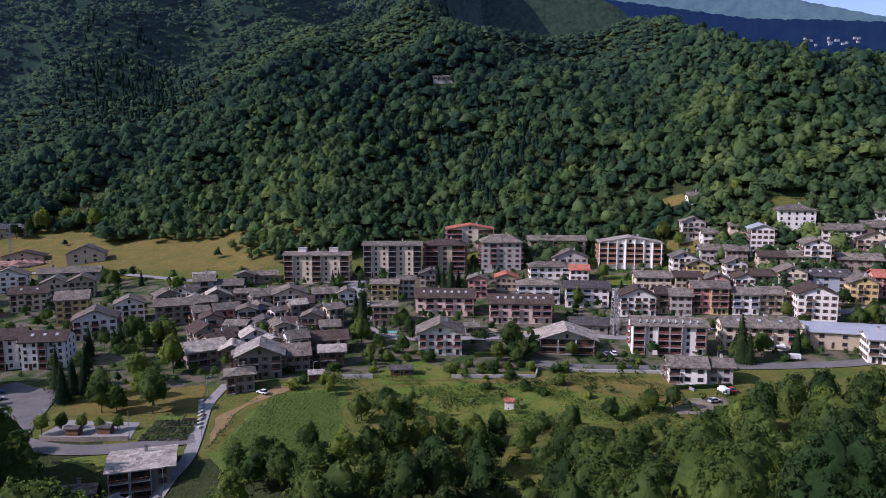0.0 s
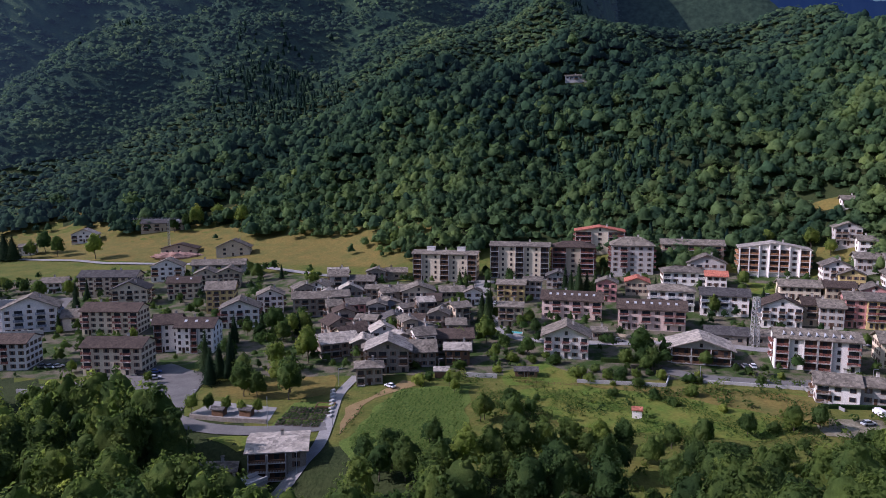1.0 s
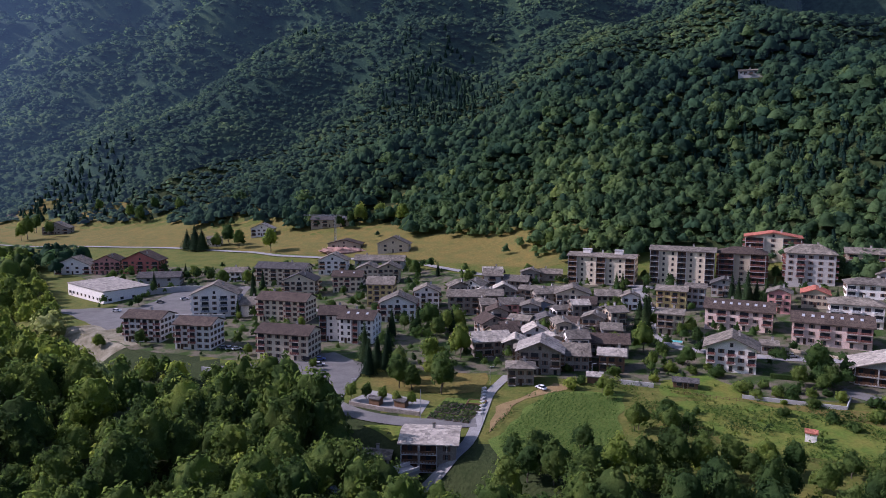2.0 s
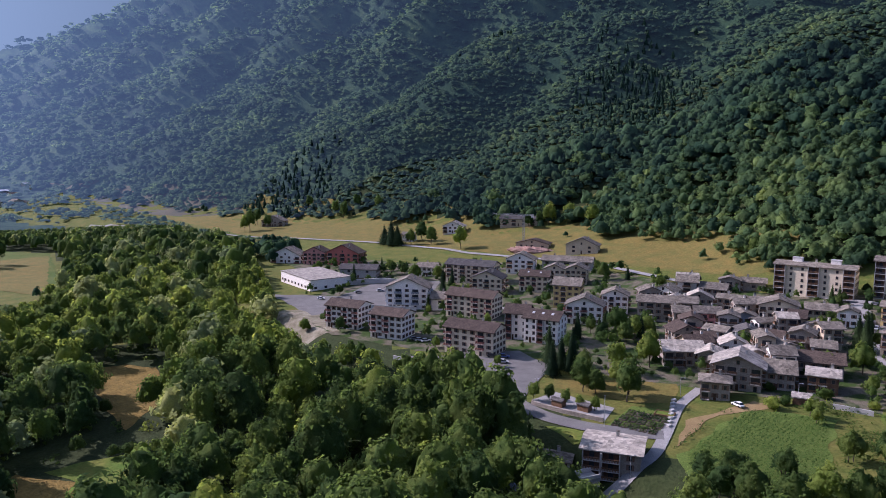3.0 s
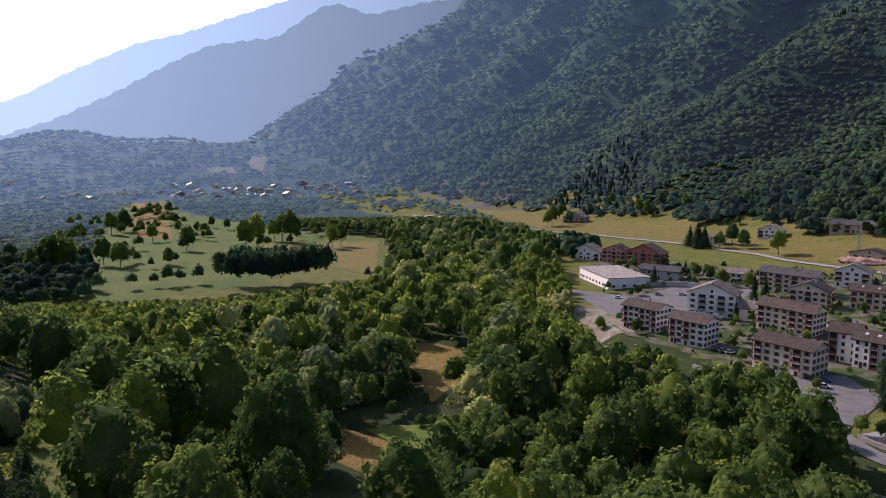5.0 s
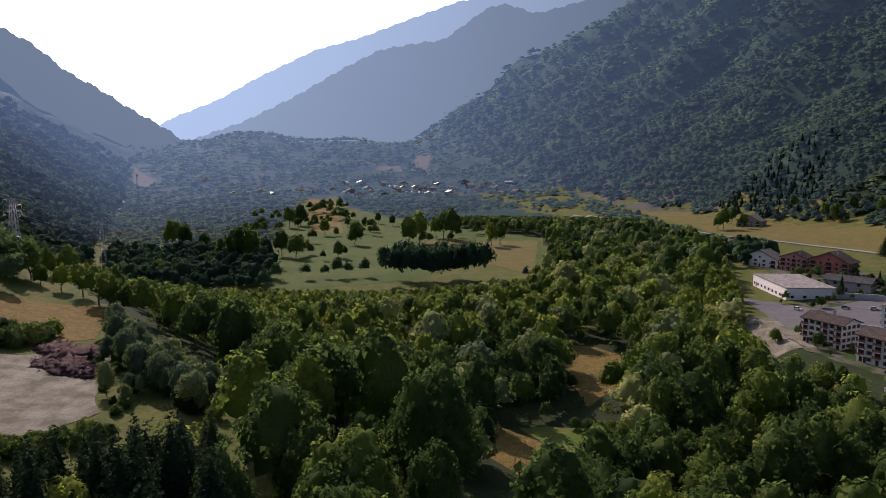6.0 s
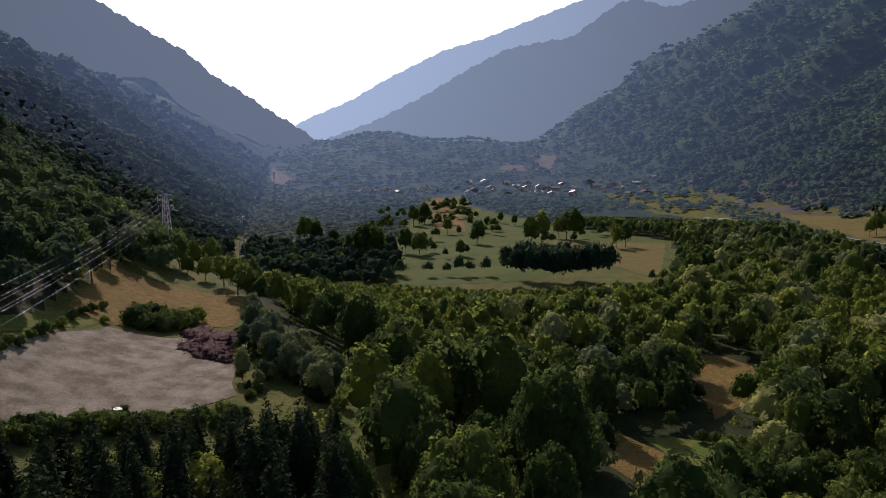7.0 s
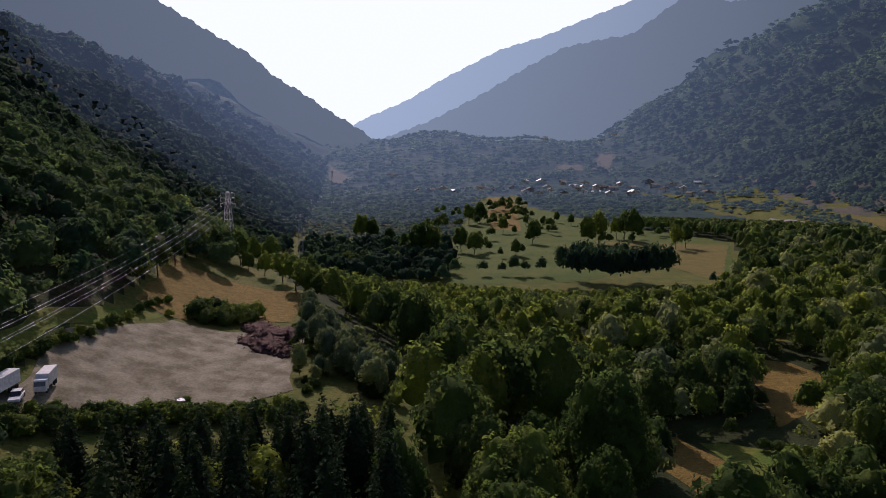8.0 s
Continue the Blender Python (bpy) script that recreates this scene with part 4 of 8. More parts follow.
for f_ in FAR_FIELDS:
    village_ |= inside(X, Y, f_)
X, Y, d_ = X[~village_], Y[~village_], d_[~village_]
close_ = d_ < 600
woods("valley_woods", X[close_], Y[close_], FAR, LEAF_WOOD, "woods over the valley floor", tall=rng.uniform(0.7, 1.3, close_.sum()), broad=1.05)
# beyond 600 m the valley trees carry the painted haze too
woods("backdrop_valley_woods", X[~close_], Y[~close_], VFAR, LEAF_HAZED, "hazy woods over the far valley floor", tall=np.clip(d_[~close_] / 1100, 0.6, 2.4) * rng.uniform(0.35, 0.75, (~close_).sum()), broad=2.2, kind="structure")

# tree groups on the park meadow
X, Y = [], []
for gx_, gy_, n_ in ((-520, -20, 4), (-560, 40, 5), (-640, 30, 6), (-700, 110, 6), (-610, 150, 4), (-800, 60, 9), (-880, 110, 9), (-480, -58, 6), (-760, 0, 9), (-980, 90, 12), (-540, 110, 3), (-690, 200, 6), (-900, 20, 10), (-1060, 110, 12)):
    X += [gx_ + pick.gauss(0, 15) for _ in range(n_)]
    Y += [gy_ + pick.gauss(0, 11) for _ in range(n_)]
woods("park_trees", np.array(X), np.array(Y), MID_W, LEAF, "groups of broadleaf trees on the park meadow", 0.6, 1.15)
# a dense dark grove and a row of young trees at the near edge of the park meadow
grove = random.Random(8)
X = [-434 + 20 * math.sin(math.pi * k / 17) + grove.gauss(0, 2) for k in range(18)] + [-446 + grove.gauss(0, 3) for k in range(10)]
Y = [76 + 3.8 * k for k in range(18)] + [86 + 4.4 * k for k in range(10)]
woods("park_grove", np.array(X), np.array(Y), MID_W, LEAF_WOOD, "dense grove of dark trees on the park meadow", tall=np.array([grove.uniform(1.7, 2.05) for _ in X]), broad=0.65)
X, Y = [-465 + 0.5 * k for k in range(6)], [9, 28, 41, 49, 56, 67]
woods("park_grove", np.array(X), np.array(Y), MID_W, LEAF_WOOD, "row of young rounded trees on the park meadow", tall=np.array([grove.uniform(0.75, 1.05) for _ in X]), broad=0.9)

# willows beside the yard
for i in range(26):
    k = i / 25
    plant("w", -196 + 66 * k + pick.gauss(0, 1.6), -39 + 30 * k + pick.gauss(0, 1.6), pick.uniform(0.5, 0.8))

# bushes and trees round the yard
plant("s", -177.1, -63.0, 1.50)
plant("s", -178.6, -61.9, 1.56)
plant("s", -181.1, -62.2, 1.57)
plant("s", -179.8, -59.8, 1.16)
plant("s", -185.4, -60.3, 1.37)
plant("s", -188.3, -59.7, 1.21)
plant("s", -182.9, -56.9, 1.48)
plant("s", -184.2, -55.9, 1.17)
plant("s", -190.5, -55.9, 1.10)
plant("s", -190.9, -54.3, 1.21)
plant("s", -186.5, -51.6, 1.24)
plant("s", -189.8, -51.0, 1.44)
plant("w", -158.9, -28.6, 0.90)
plant("s", -164.6, -30.8, 0.48)
plant("s", -157.6, -30.4, 0.62)
plant("w", -162.1, -28.3, 0.69)
plant("s", -146.6, -15.9, 0.82)
plant("s", -136.8, -13.4, 0.74)
plant("s", -169.9, -37.7, 0.55)
plant("w", -140.8, -14.5, 0.63)
plant("w", -146.1, -23.7, 0.85)
plant("s", -139.4, -12.6, 0.62)
plant("w", -140.6, -20.1, 0.72)
plant("s", -165.2, -30.6, 0.52)
plant("w", -146.6, -20.5, 0.94)
plant("s", -147.7, -23.1, 0.86)
plant("s", -147.3, -25.4, 0.47)
plant("w", -147.5, -24.3, 0.92)
plant("w", -144.9, -21.6, 0.52)
plant("s", -131.2, -14.5, 0.88)
plant("s", -128.4, -11.9, 0.69)
plant("s", -162.1, -30.6, 0.94)
plant("s", -132.9, -12.5, 0.49)
plant("w", -163.8, -27.0, 0.84)
plant("s", -135.7, -15.1, 0.63)
plant("s", -138.4, -17.5, 0.80)
plant("w", -159.2, -27.1, 0.46)
plant("s", -148.6, -20.6, 0.86)
plant("w", -142.1, -19.7, 0.82)
plant("s", -132.9, -13.0, 0.79)
plant("w", -130.5, -11.9, 0.53)
plant("w", -134.2, -14.8, 0.81)
plant("s", -139.6, -15.7, 0.78)
plant("s", -152.3, -22.9, 0.81)
plant("s", -173.7, -36.5, 0.56)
plant("s", -142.0, -20.5, 0.56)
plant("s", -179.5, -37.9, 0.55)
plant("s", -173.7, -36.7, 0.75)
plant("w", -164.2, -32.9, 0.59)
plant("s", -156.3, -23.4, 0.47)
plant("s", -147.2, -19.9, 0.74)
plant("w", -128.4, -12.5, 0.77)
plant("s", -155.9, -25.4, 0.93)
plant("s", -127.4, -12.6, 0.45)
plant("s", -176.7, -34.3, 0.76)
plant("s", -136.2, -14.3, 0.60)
plant("s", -127.1, -9.6, 0.75)
plant("w", -163.4, -29.4, 0.61)
plant("s", -113.9, -72.5, 0.75)
plant("s", -118.0, -73.4, 0.74)
plant("s", -120.9, -73.4, 0.81)
plant("s", -123.0, -72.9, 0.65)
plant("s", -124.6, -72.2, 0.91)
plant("s", -129.8, -73.2, 0.77)
plant("s", -132.3, -72.7, 0.97)
plant("s", -134.0, -71.8, 0.62)
plant("s", -139.2, -72.5, 0.58)
plant("s", -140.0, -71.0, 0.65)
plant("s", -145.8, -71.8, 0.74)
plant("s", -149.8, -71.6, 0.80)
plant("s", -153.8, -71.3, 0.56)
plant("s", -158.7, -71.4, 0.65)
plant("s", -165.5, -72.0, 0.67)
plant("s", -172.8, -72.7, 0.76)
plant("s", -177.8, -72.4, 0.68)
plant("s", -182.9, -71.9, 0.80)
plant("b", -253.0, -69.9, 0.61)
plant("b", -247.8, -62.4, 0.69)
plant("b", -240.8, -54.9, 0.76)
plant("b", -229.1, -47.6, 0.92)
plant("b", -217.4, -42.6, 0.91)
plant("b", -281.8, -68.6, 0.79)
plant("b", -469.2, -99.1, 0.61)
plant("b", -275.8, -73.8, 0.87)
plant("b", -260.9, -80.3, 0.75)
plant("b", -246.5, -85.8, 0.80)
plant("b", -223.3, -85.1, 0.85)
plant("b", -202.4, -82.2, 0.82)
plant("b", -186.9, -80.6, 0.77)
plant("b", -260.4, -75.0, 0.92)
plant("b", -483.1, -107.8, 0.73)
plant("b", -250.6, -47.4, 0.74)
plant("b", -261.8, -85.8, 0.90)
# low bushes along the near edge of the yard
for i_ in range(25):
    k_ = i_ / 24
    plant("s", -101.5 - 13 * min(1, k_ * 1.6) - 5 * k_ + rng.uniform(-0.9, 0.9), -65.5 + 29 * k_, rng.uniform(0.45, 0.75))
    plant("s", -97.2 - 12.6 * min(1, k_ * 1.6) - 4.8 * k_ + pick.uniform(-1.5, 1.5), -63.2 + 28 * k_ + pick.uniform(-0.6, 0.6), pick.uniform(0.7, 1.1))
plant("s", -116.9, -34.1, 0.91)
plant("s", -116.6, -32.3, 0.95)
plant("s", -119.9, -31.5, 0.74)
plant("s", -116.0, -28.9, 0.84)
plant("s", -120.5, -28.2, 0.96)
plant("s", -118.2, -26.1, 0.92)
plant("s", -120.5, -24.8, 0.59)
# weeds on the verge of the yard
plant("s", -130.5, -25.7, 0.58)
plant("w", -164.5, -34.0, 0.38)
plant("s", -153.1, -24.4, 0.50)
plant("s", -135.8, -27.1, 0.39)
plant("s", -162.9, -34.6, 0.66)
plant("s", -173.2, -31.4, 0.70)
plant("s", -144.4, -30.3, 0.56)
plant("s", -141.6, -26.4, 0.56)
plant("s", -147.6, -20.2, 0.33)
plant("s", -152.2, -20.2, 0.68)
plant("w", -140.6, -23.2, 0.41)
plant("s", -133.7, -24.8, 0.61)
plant("w", -141.5, -29.3, 0.68)
plant("s", -151.0, -21.4, 0.36)
plant("s", -150.4, -25.4, 0.66)
plant("s", -141.4, -24.3, 0.40)
plant("s", -158.4, -33.8, 0.47)
plant("w", -135.7, -24.9, 0.37)
plant("s", -169.8, -30.5, 0.69)
plant("s", -138.3, -27.4, 0.31)
plant("s", -159.7, -23.7, 0.47)
plant("s", -155.1, -30.2, 0.47)
plant("s", -162.3, -26.5, 0.33)
plant("s", -149.4, -30.8, 0.62)
plant("w", -141.4, -24.3, 0.33)
plant("s", -171.2, -36.4, 0.53)
plant("w", -159.2, -23.9, 0.30)
plant("w", -167.3, -23.8, 0.31)
plant("w", -139.3, -18.4, 0.53)
plant("s", -129.9, -26.1, 0.33)
plant("s", -151.0, -24.5, 0.36)
plant("s", -146.5, -30.0, 0.35)
plant("w", -140.3, -24.9, 0.49)
plant("s", -158.4, -28.6, 0.38)

# trees that step out of the forest onto the dry meadow
X, Y = scatter(-900, -90, 400, 570, 9.0, rng)
u_, v_ = uv(X, Y)
gap_ = foot_line(u_) - v_
keep = (gap_ > 2) & (gap_ < 26) & (rng.uniform(0, 1, len(X)) < np.where(gap_ < 10, 0.5, 0.16) * (0.35 + 0.65 * (np.sin(u_ / 29) > -0.1))) & ~inside(X, Y, [(-300, 516), (-296, 538), (-266, 570), (-250, 560), (-268, 520)])
keep &= (X > -330) | (rng.uniform(0, 1, len(X)) < 0.6)
woods("meadow_edge_trees", X[keep], Y[keep], FOREST, LEAF_WOOD, "scattered trees along the upper edge of the dry meadow", 0.3, 0.75)


# ---- single trees ----
plant("b", -24.9, 207.0, 0.54)
plant("b", -18.1, 215.7, 0.49)
plant("b", -37.2, 187.8, 0.69)
plant("b", -38.3, 231.9, 0.49)
plant("s", -51.5, 233.4, 1.24)
plant("b", -94.0, 221.9, 1.05)
plant("b", -101.4, 228.5, 0.73)
plant("b", -112.1, 221.2, 0.71)
plant("b", -33.4, 282.0, 0.93)
plant("b", -48.5, 322.4, 0.71)
plant("b", -56.2, 321.1, 0.68)
plant("b", 26.7, 267.7, 0.88)
plant("b", 20.5, 259.2, 0.62)
plant("b", 30.3, 260.2, 0.56)
plant("b", 49.2, 264.0, 0.47)
plant("b", 120.5, 260.5, 0.76)
plant("b", 150.6, 303.7, 0.57)
plant("b", 62.8, 325.5, 0.65)
plant("b", 123.3, 395.7, 0.78)
plant("b", 105.2, 406.1, 0.72)
plant("b", 96.7, 404.6, 0.63)
plant("b", 180.1, 312.3, 0.74)
plant("b", 179.4, 289.4, 0.76)
plant("b", 173.2, 286.8, 0.61)
plant("b", -14.3, 296.2, 0.62)
plant("b", -20.7, 300.8, 0.57)
plant("b", -17.4, 308.0, 0.49)
plant("s", -5.2, 261.4, 1.18)
plant("b", -25.9, 275.8, 0.59)
plant("b", 179.3, 363.2, 0.46)
plant("b", 80.4, 351.4, 0.44)
plant("b", -110.9, 385.4, 0.53)
plant("b", -109.3, 430.8, 0.90)
plant("b", -116.1, 327.0, 0.52)
plant("b", 138.1, 263.5, 0.56)
plant("b", 129.5, 385.3, 0.60)
plant("b", 170.6, 413.2, 0.64)
plant("c", -125.9, 226.3, 0.74)
plant("c", -140.0, 272.1, 0.61)
plant("c", -150.7, 266.9, 0.66)
plant("c", -54.9, 366.4, 0.65)
plant("c", 0.3, 359.5, 0.79)
plant("c", 4.1, 355.5, 0.82)
plant("c", 8.1, 356.9, 0.79)
plant("c", 12.2, 356.8, 0.76)
plant("c", 15.7, 358.2, 0.69)
plant("c", -2.7, 363.5, 0.61)
plant("c", 110.9, 255.5, 0.94)
plant("c", 113.4, 253.8, 0.68)
plant("c", 109.3, 256.7, 0.69)
plant("c", 85.4, 389.2, 0.58)
plant("c", 83.3, 389.7, 0.45)
plant("c", 53.0, 394.5, 0.42)
plant("c", -131.5, 280.7, 0.63)
plant("c", 200.9, 365.4, 0.45)
plant("c", -132.0, 276.6, 0.54)
plant("s", 40.2, 235.6, 1.33)
plant("s", 28.1, 232.3, 1.24)
plant("s", 7.3, 245.4, 1.11)
plant("s", 13.6, 249.1, 1.13)
plant("s", 17.5, 246.4, 1.22)
plant("s", 64.7, 212.3, 1.22)
plant("s", 58.7, 209.4, 0.96)
plant("s", 33.2, 227.1, 1.04)
plant("s", 2.3, 249.5, 1.04)
plant("s", 47.6, 223.5, 0.93)
plant("s", 63.1, 258.4, 0.89)
plant("s", 72.8, 254.8, 0.87)
plant("s", 88.2, 266.8, 0.80)
plant("s", 97.1, 264.2, 0.89)
plant("s", -17.7, 227.3, 0.87)
plant("s", -10.1, 225.3, 0.69)
plant("s", -56.8, 250.6, 1.04)
plant("s", 14.7, 233.0, 0.89)
plant("s", 44.2, 247.6, 0.93)
plant("s", 23.3, 242.4, 1.11)
plant("s", 98.9, 257.1, 0.87)
plant("s", -17.5, 252.4, 0.87)
plant("s", -25.6, 249.7, 0.96)
plant("s", 65.1, 249.1, 0.76)
plant("s", -163.0, 267.2, 1.22)
plant("s", -57.3, 187.4, 0.87)
plant("s", 127.9, 255.8, 0.98)
plant("c", -405.3, 434.2, 1.02, 0, 1.7)
plant("c", -394.9, 431.6, 1.18, 0, 1.7)
plant("c", -389.2, 432.7, 1.06, 0, 1.7)
plant("c", -249.7, 316.3, 0.74)
plant("c", -248.7, 351.4, 0.57)
plant("c", -254.8, 332.0, 0.73)
plant("c", -125.0, 223.4, 0.83)
plant("c", -120.8, 230.3, 0.70)
plant("c", -126.2, 233.0, 0.59)
plant("c", -35.9, 307.4, 0.92)
plant("c", -38.8, 308.1, 0.77)
plant("c", -174.2, 252.2, 0.54)
plant("b", -378.8, 437.2, 0.89)
plant("b", -379.3, 451.9, 1.39)
plant("b", -362.2, 444.0, 1.24)
plant("b", -324.5, 432.9, 1.29)
plant("b", -618.8, 455.7, 1.46, 0, 0.8)
plant("b", -610.8, 472.9, 1.11, 0, 0.8)
plant("b", -650.3, 489.6, 1.39, 0, 0.8)
plant("b", -617.8, 448.6, 1.09, 0, 0.8)
plant("b", -127.3, 284.8, 0.86)
plant("b", -118.6, 283.7, 0.74)
plant("b", -116.3, 291.1, 0.66)
plant("b", -91.9, 215.7, 1.14)
plant("b", -108.0, 215.4, 0.74)
plant("b", -103.8, 215.8, 0.64)
plant("b", -53.8, 322.5, 0.58)
plant("b", -48.3, 321.9, 0.57)
plant("b", -52.9, 335.3, 0.50)
plant("b", -178.9, 378.4, 0.83)
plant("b", -189.5, 392.6, 0.59)
plant("b", -111.1, 386.9, 0.53)
plant("b", -274.3, 515.6, 1.02)
plant("b", -288.2, 505.0, 1.14)
plant("b", -301.3, 495.0, 1.02)
plant("b", -295.1, 502.8, 0.91)
plant("b", -329.2, 495.0, 0.80)
plant("b", -247.8, 502.2, 1.16)
plant("b", -554.3, 530.1, 1.37, 0, 0.8)
plant("b", -571.0, 534.3, 1.16, 0, 0.8)
plant("b", -287.9, 336.7, 0.78)
plant("b", -305.0, 345.7, 0.61)
plant("b", -119.5, 276.3, 0.63)
plant("b", -130.3, 276.3, 0.58)
plant("b", -103.8, 257.4, 0.53)
plant("s", -40.0, 250.8, 1.18)
plant("s", -48.9, 239.0, 1.07)
plant("b", -521.8, 550.5, 1.14, 0, 0.8)
plant("b", -554.4, 550.8, 1.17, 0, 0.8)
plant("b", -623.0, 542.4, 1.21, 0, 0.8)
plant("b", -118.1, 199.1, 0.47)
plant("b", -114.1, 202.6, 0.42)
plant("b", -107.2, 201.2, 0.41)
plant("b", -101.9, 201.2, 0.41)
plant("b", -97.2, 202.3, 0.38)
plant("b", -630.1, 83.0, 1.81, 0, 0.85)
plant("b", -553.8, 59.6, 0.90, 0, 0.85)
plant("b", -589.6, 198.1, 1.55, 0, 0.85)
plant("b", -596.9, 209.2, 1.49, 0, 0.85)
plant("b", -576.3, 16.3, 1.66, 0, 0.85)
plant("b", -559.3, 27.1, 1.48, 0, 0.85)
plant("b", -706.7, 62.7, 1.15, 0, 0.85)
plant("b", -701.2, 73.5, 0.79, 0, 0.85)
plant("b", -759.6, 110.1, 0.95, 0, 0.85)
plant("b", -527.7, -17.2, 2.21, 0, 0.8)
plant("b", -527.0, -6.5, 2.09, 0, 0.8)
plant("b", -539.8, -27.2, 1.69, 0, 0.8)
plant("b", -796.9, 32.0, 1.79, 0, 0.85)
plant("b", -814.7, 45.8, 1.73, 0, 0.85)
plant("b", -611.1, 128.5, 2.20, 0, 0.85)
plant("b", -625.2, 141.5, 2.03, 0, 0.85)
plant("b", -642.2, 176.5, 2.20, 0, 0.85)
plant("b", -656.3, 172.3, 2.05, 0, 0.85)
plant("b", -661.6, 165.7, 1.81, 0, 0.85)
plant("b", -814.0, 134.3, 1.12, 0, 0.85)
plant("b", -785.6, 145.5, 1.08, 0, 0.85)
plant("b", -597.9, -43.6, 1.49, 0, 0.85)
plant("b", -637.5, -61.8, 1.82, 0, 0.85)
plant("b", -637.4, -72.1, 1.99, 0, 0.85)
plant("b", -780.3, 94.2, 0.97, 0, 0.85)
plant("s", -176.3, -59.3, 1.47)
plant("s", -178.0, -55.5, 1.73)
plant("s", -181.9, -53.0, 1.64)
plant("s", -184.0, -51.3, 1.51)
plant("s", -177.3, -62.5, 1.20)
plant("s", -172.2, -67.7, 0.58)
plant("s", -150.8, -71.7, 0.51)
plant("w", -184.2, -35.1, 0.48)
plant("w", -174.2, -31.5, 0.54)
plant("w", -163.7, -27.3, 0.55)
plant("w", -154.8, -23.3, 0.55)
plant("w", -145.3, -19.0, 0.56)
plant("w", -136.2, -15.0, 0.53)
plant("w", -128.0, -11.1, 0.50)
plant("w", -170.9, -26.7, 0.47)
plant("w", -158.0, -21.9, 0.49)
plant("w", -143.5, -16.7, 0.51)
plant("w", -125.3, -7.9, 0.43)
plant("w", -132.8, -13.3, 0.47)
plant("w", -188.7, -37.9, 0.37)


# garden hedges and trees between the houses
plant("s", 5.0, 252.5, 1.00)
plant("s", 9.7, 255.1, 0.88)
plant("s", 14.1, 251.6, 1.12)
plant("s", 19.1, 253.8, 1.00)
plant("s", 23.7, 251.6, 1.06)
plant("s", 28.5, 254.4, 0.94)
plant("s", 32.3, 250.7, 1.00)
plant("s", 24.5, 244.5, 0.75)
plant("s", 15.2, 242.5, 0.69)
plant("s", 41.1, 247.9, 1.12)
plant("s", 45.2, 253.5, 0.88)
plant("s", 82.3, 248.7, 0.62)
plant("s", -5.5, 280.9, 1.00)
plant("s", -8.6, 266.6, 0.88)
plant("s", 14.4, 287.6, 1.12)
plant("s", -13.8, 261.9, 1.00)
plant("s", -18.8, 271.9, 1.12)
plant("s", -21.4, 262.1, 1.25)
plant("s", 81.0, 276.9, 0.88)
plant("s", 84.6, 270.1, 0.75)
plant("s", 65.0, 249.2, 1.00)
plant("s", 103.8, 248.5, 1.00)
plant("b", 26.0, 260.5, 0.62)
plant("b", 20.6, 260.7, 0.60)
plant("b", 31.6, 263.1, 0.55)
plant("b", 109.2, 256.8, 0.50)
plant("b", -34.4, 290.7, 0.70)
plant("b", -27.9, 262.3, 0.50)
plant("b", -40.3, 232.8, 0.45)
plant("b", -18.3, 211.5, 0.50)
plant("c", -270.0, 342.4, 0.60)
plant("b", -225.1, 273.5, 0.40)
plant("b", -139.3, 283.1, 0.50)
plant("b", -119.5, 276.3, 0.55)
plant("c", -125.2, 239.5, 0.80)
plant("c", -125.9, 231.5, 0.75)
plant("c", -133.1, 235.5, 0.90)
plant("c", -117.2, 286.5, 0.50)
plant("b", -316.6, 345.4, 0.70)
plant("b", -315.6, 355.3, 0.60)
plant("b", -299.5, 282.2, 0.40)
plant("b", -147.6, 306.0, 0.50)
plant("b", -147.8, 221.4, 0.35)
plant("b", -221.8, 300.2, 0.35)
plant("b", -261.5, 222.8, 0.55)
plant("b", -99.4, 252.1, 0.90)
plant("b", -107.5, 240.8, 0.90)
plant("b", -115.3, 229.9, 0.80)
plant("b", -43.6, 276.6, 0.70)
plant("c", -36.7, 323.9, 0.60)
plant("b", -31.7, 310.4, 0.70)
plant("c", -58.6, 370.1, 0.55)
plant("b", -82.3, 402.4, 0.40)
plant("b", -112.4, 390.9, 0.45)

# trees at the near edge of the fields
plant("b", -38.8, 189.6, 0.58)
plant("b", -26.1, 205.8, 0.55)
plant("b", -16.3, 208.4, 0.50)
plant("b", -37.6, 227.4, 0.40)
plant("b", -47.2, 167.0, 0.90)
plant("b", -40.1, 166.8, 0.95)
plant("b", -52.7, 171.6, 0.70)
plant("b", -31.3, 165.1, 0.90)
plant("b", -25.1, 170.7, 0.90)
plant("b", -19.1, 175.5, 0.95)
plant("b", -12.7, 179.6, 1.00)
plant("b", -6.0, 182.4, 1.00)
plant("b", 0.9, 186.0, 0.90)
plant("b", 8.9, 189.3, 0.80)
plant("b", -11.3, 211.2, 0.50)
plant("b", 15.5, 192.9, 0.70)
plant("b", -45.7, 172.5, 0.80)
plant("b", 28.8, 195.4, 0.60)
plant("b", 37.3, 197.0, 0.60)
plant("b", 50.7, 205.3, 0.60)
plant("b", 64.3, 210.9, 0.55)
plant("b", 72.1, 213.1, 0.70)

# big trees between the wood and the car park, heights fitted to the camera's view
plant("b", -151.9, 150.7, 0.88, 0, 1.13)
plant("b", -149.1, 156.3, 1.06, 0, 0.94)
plant("b", -143.5, 158.8, 1.37, 0, 0.73)
plant("b", -139.9, 163.3, 1.80, 0, 0.70)
plant("b", -135.2, 165.9, 2.16, 0, 0.70)
plant("b", -130.0, 168.7, 2.33, 0, 0.70)
plant("b", -124.4, 170.4, 2.25, 0, 0.70)
plant("b", -117.5, 169.2, 2.20, 0, 0.70)
plant("b", -109.5, 165.0, 2.14, 0, 0.70)
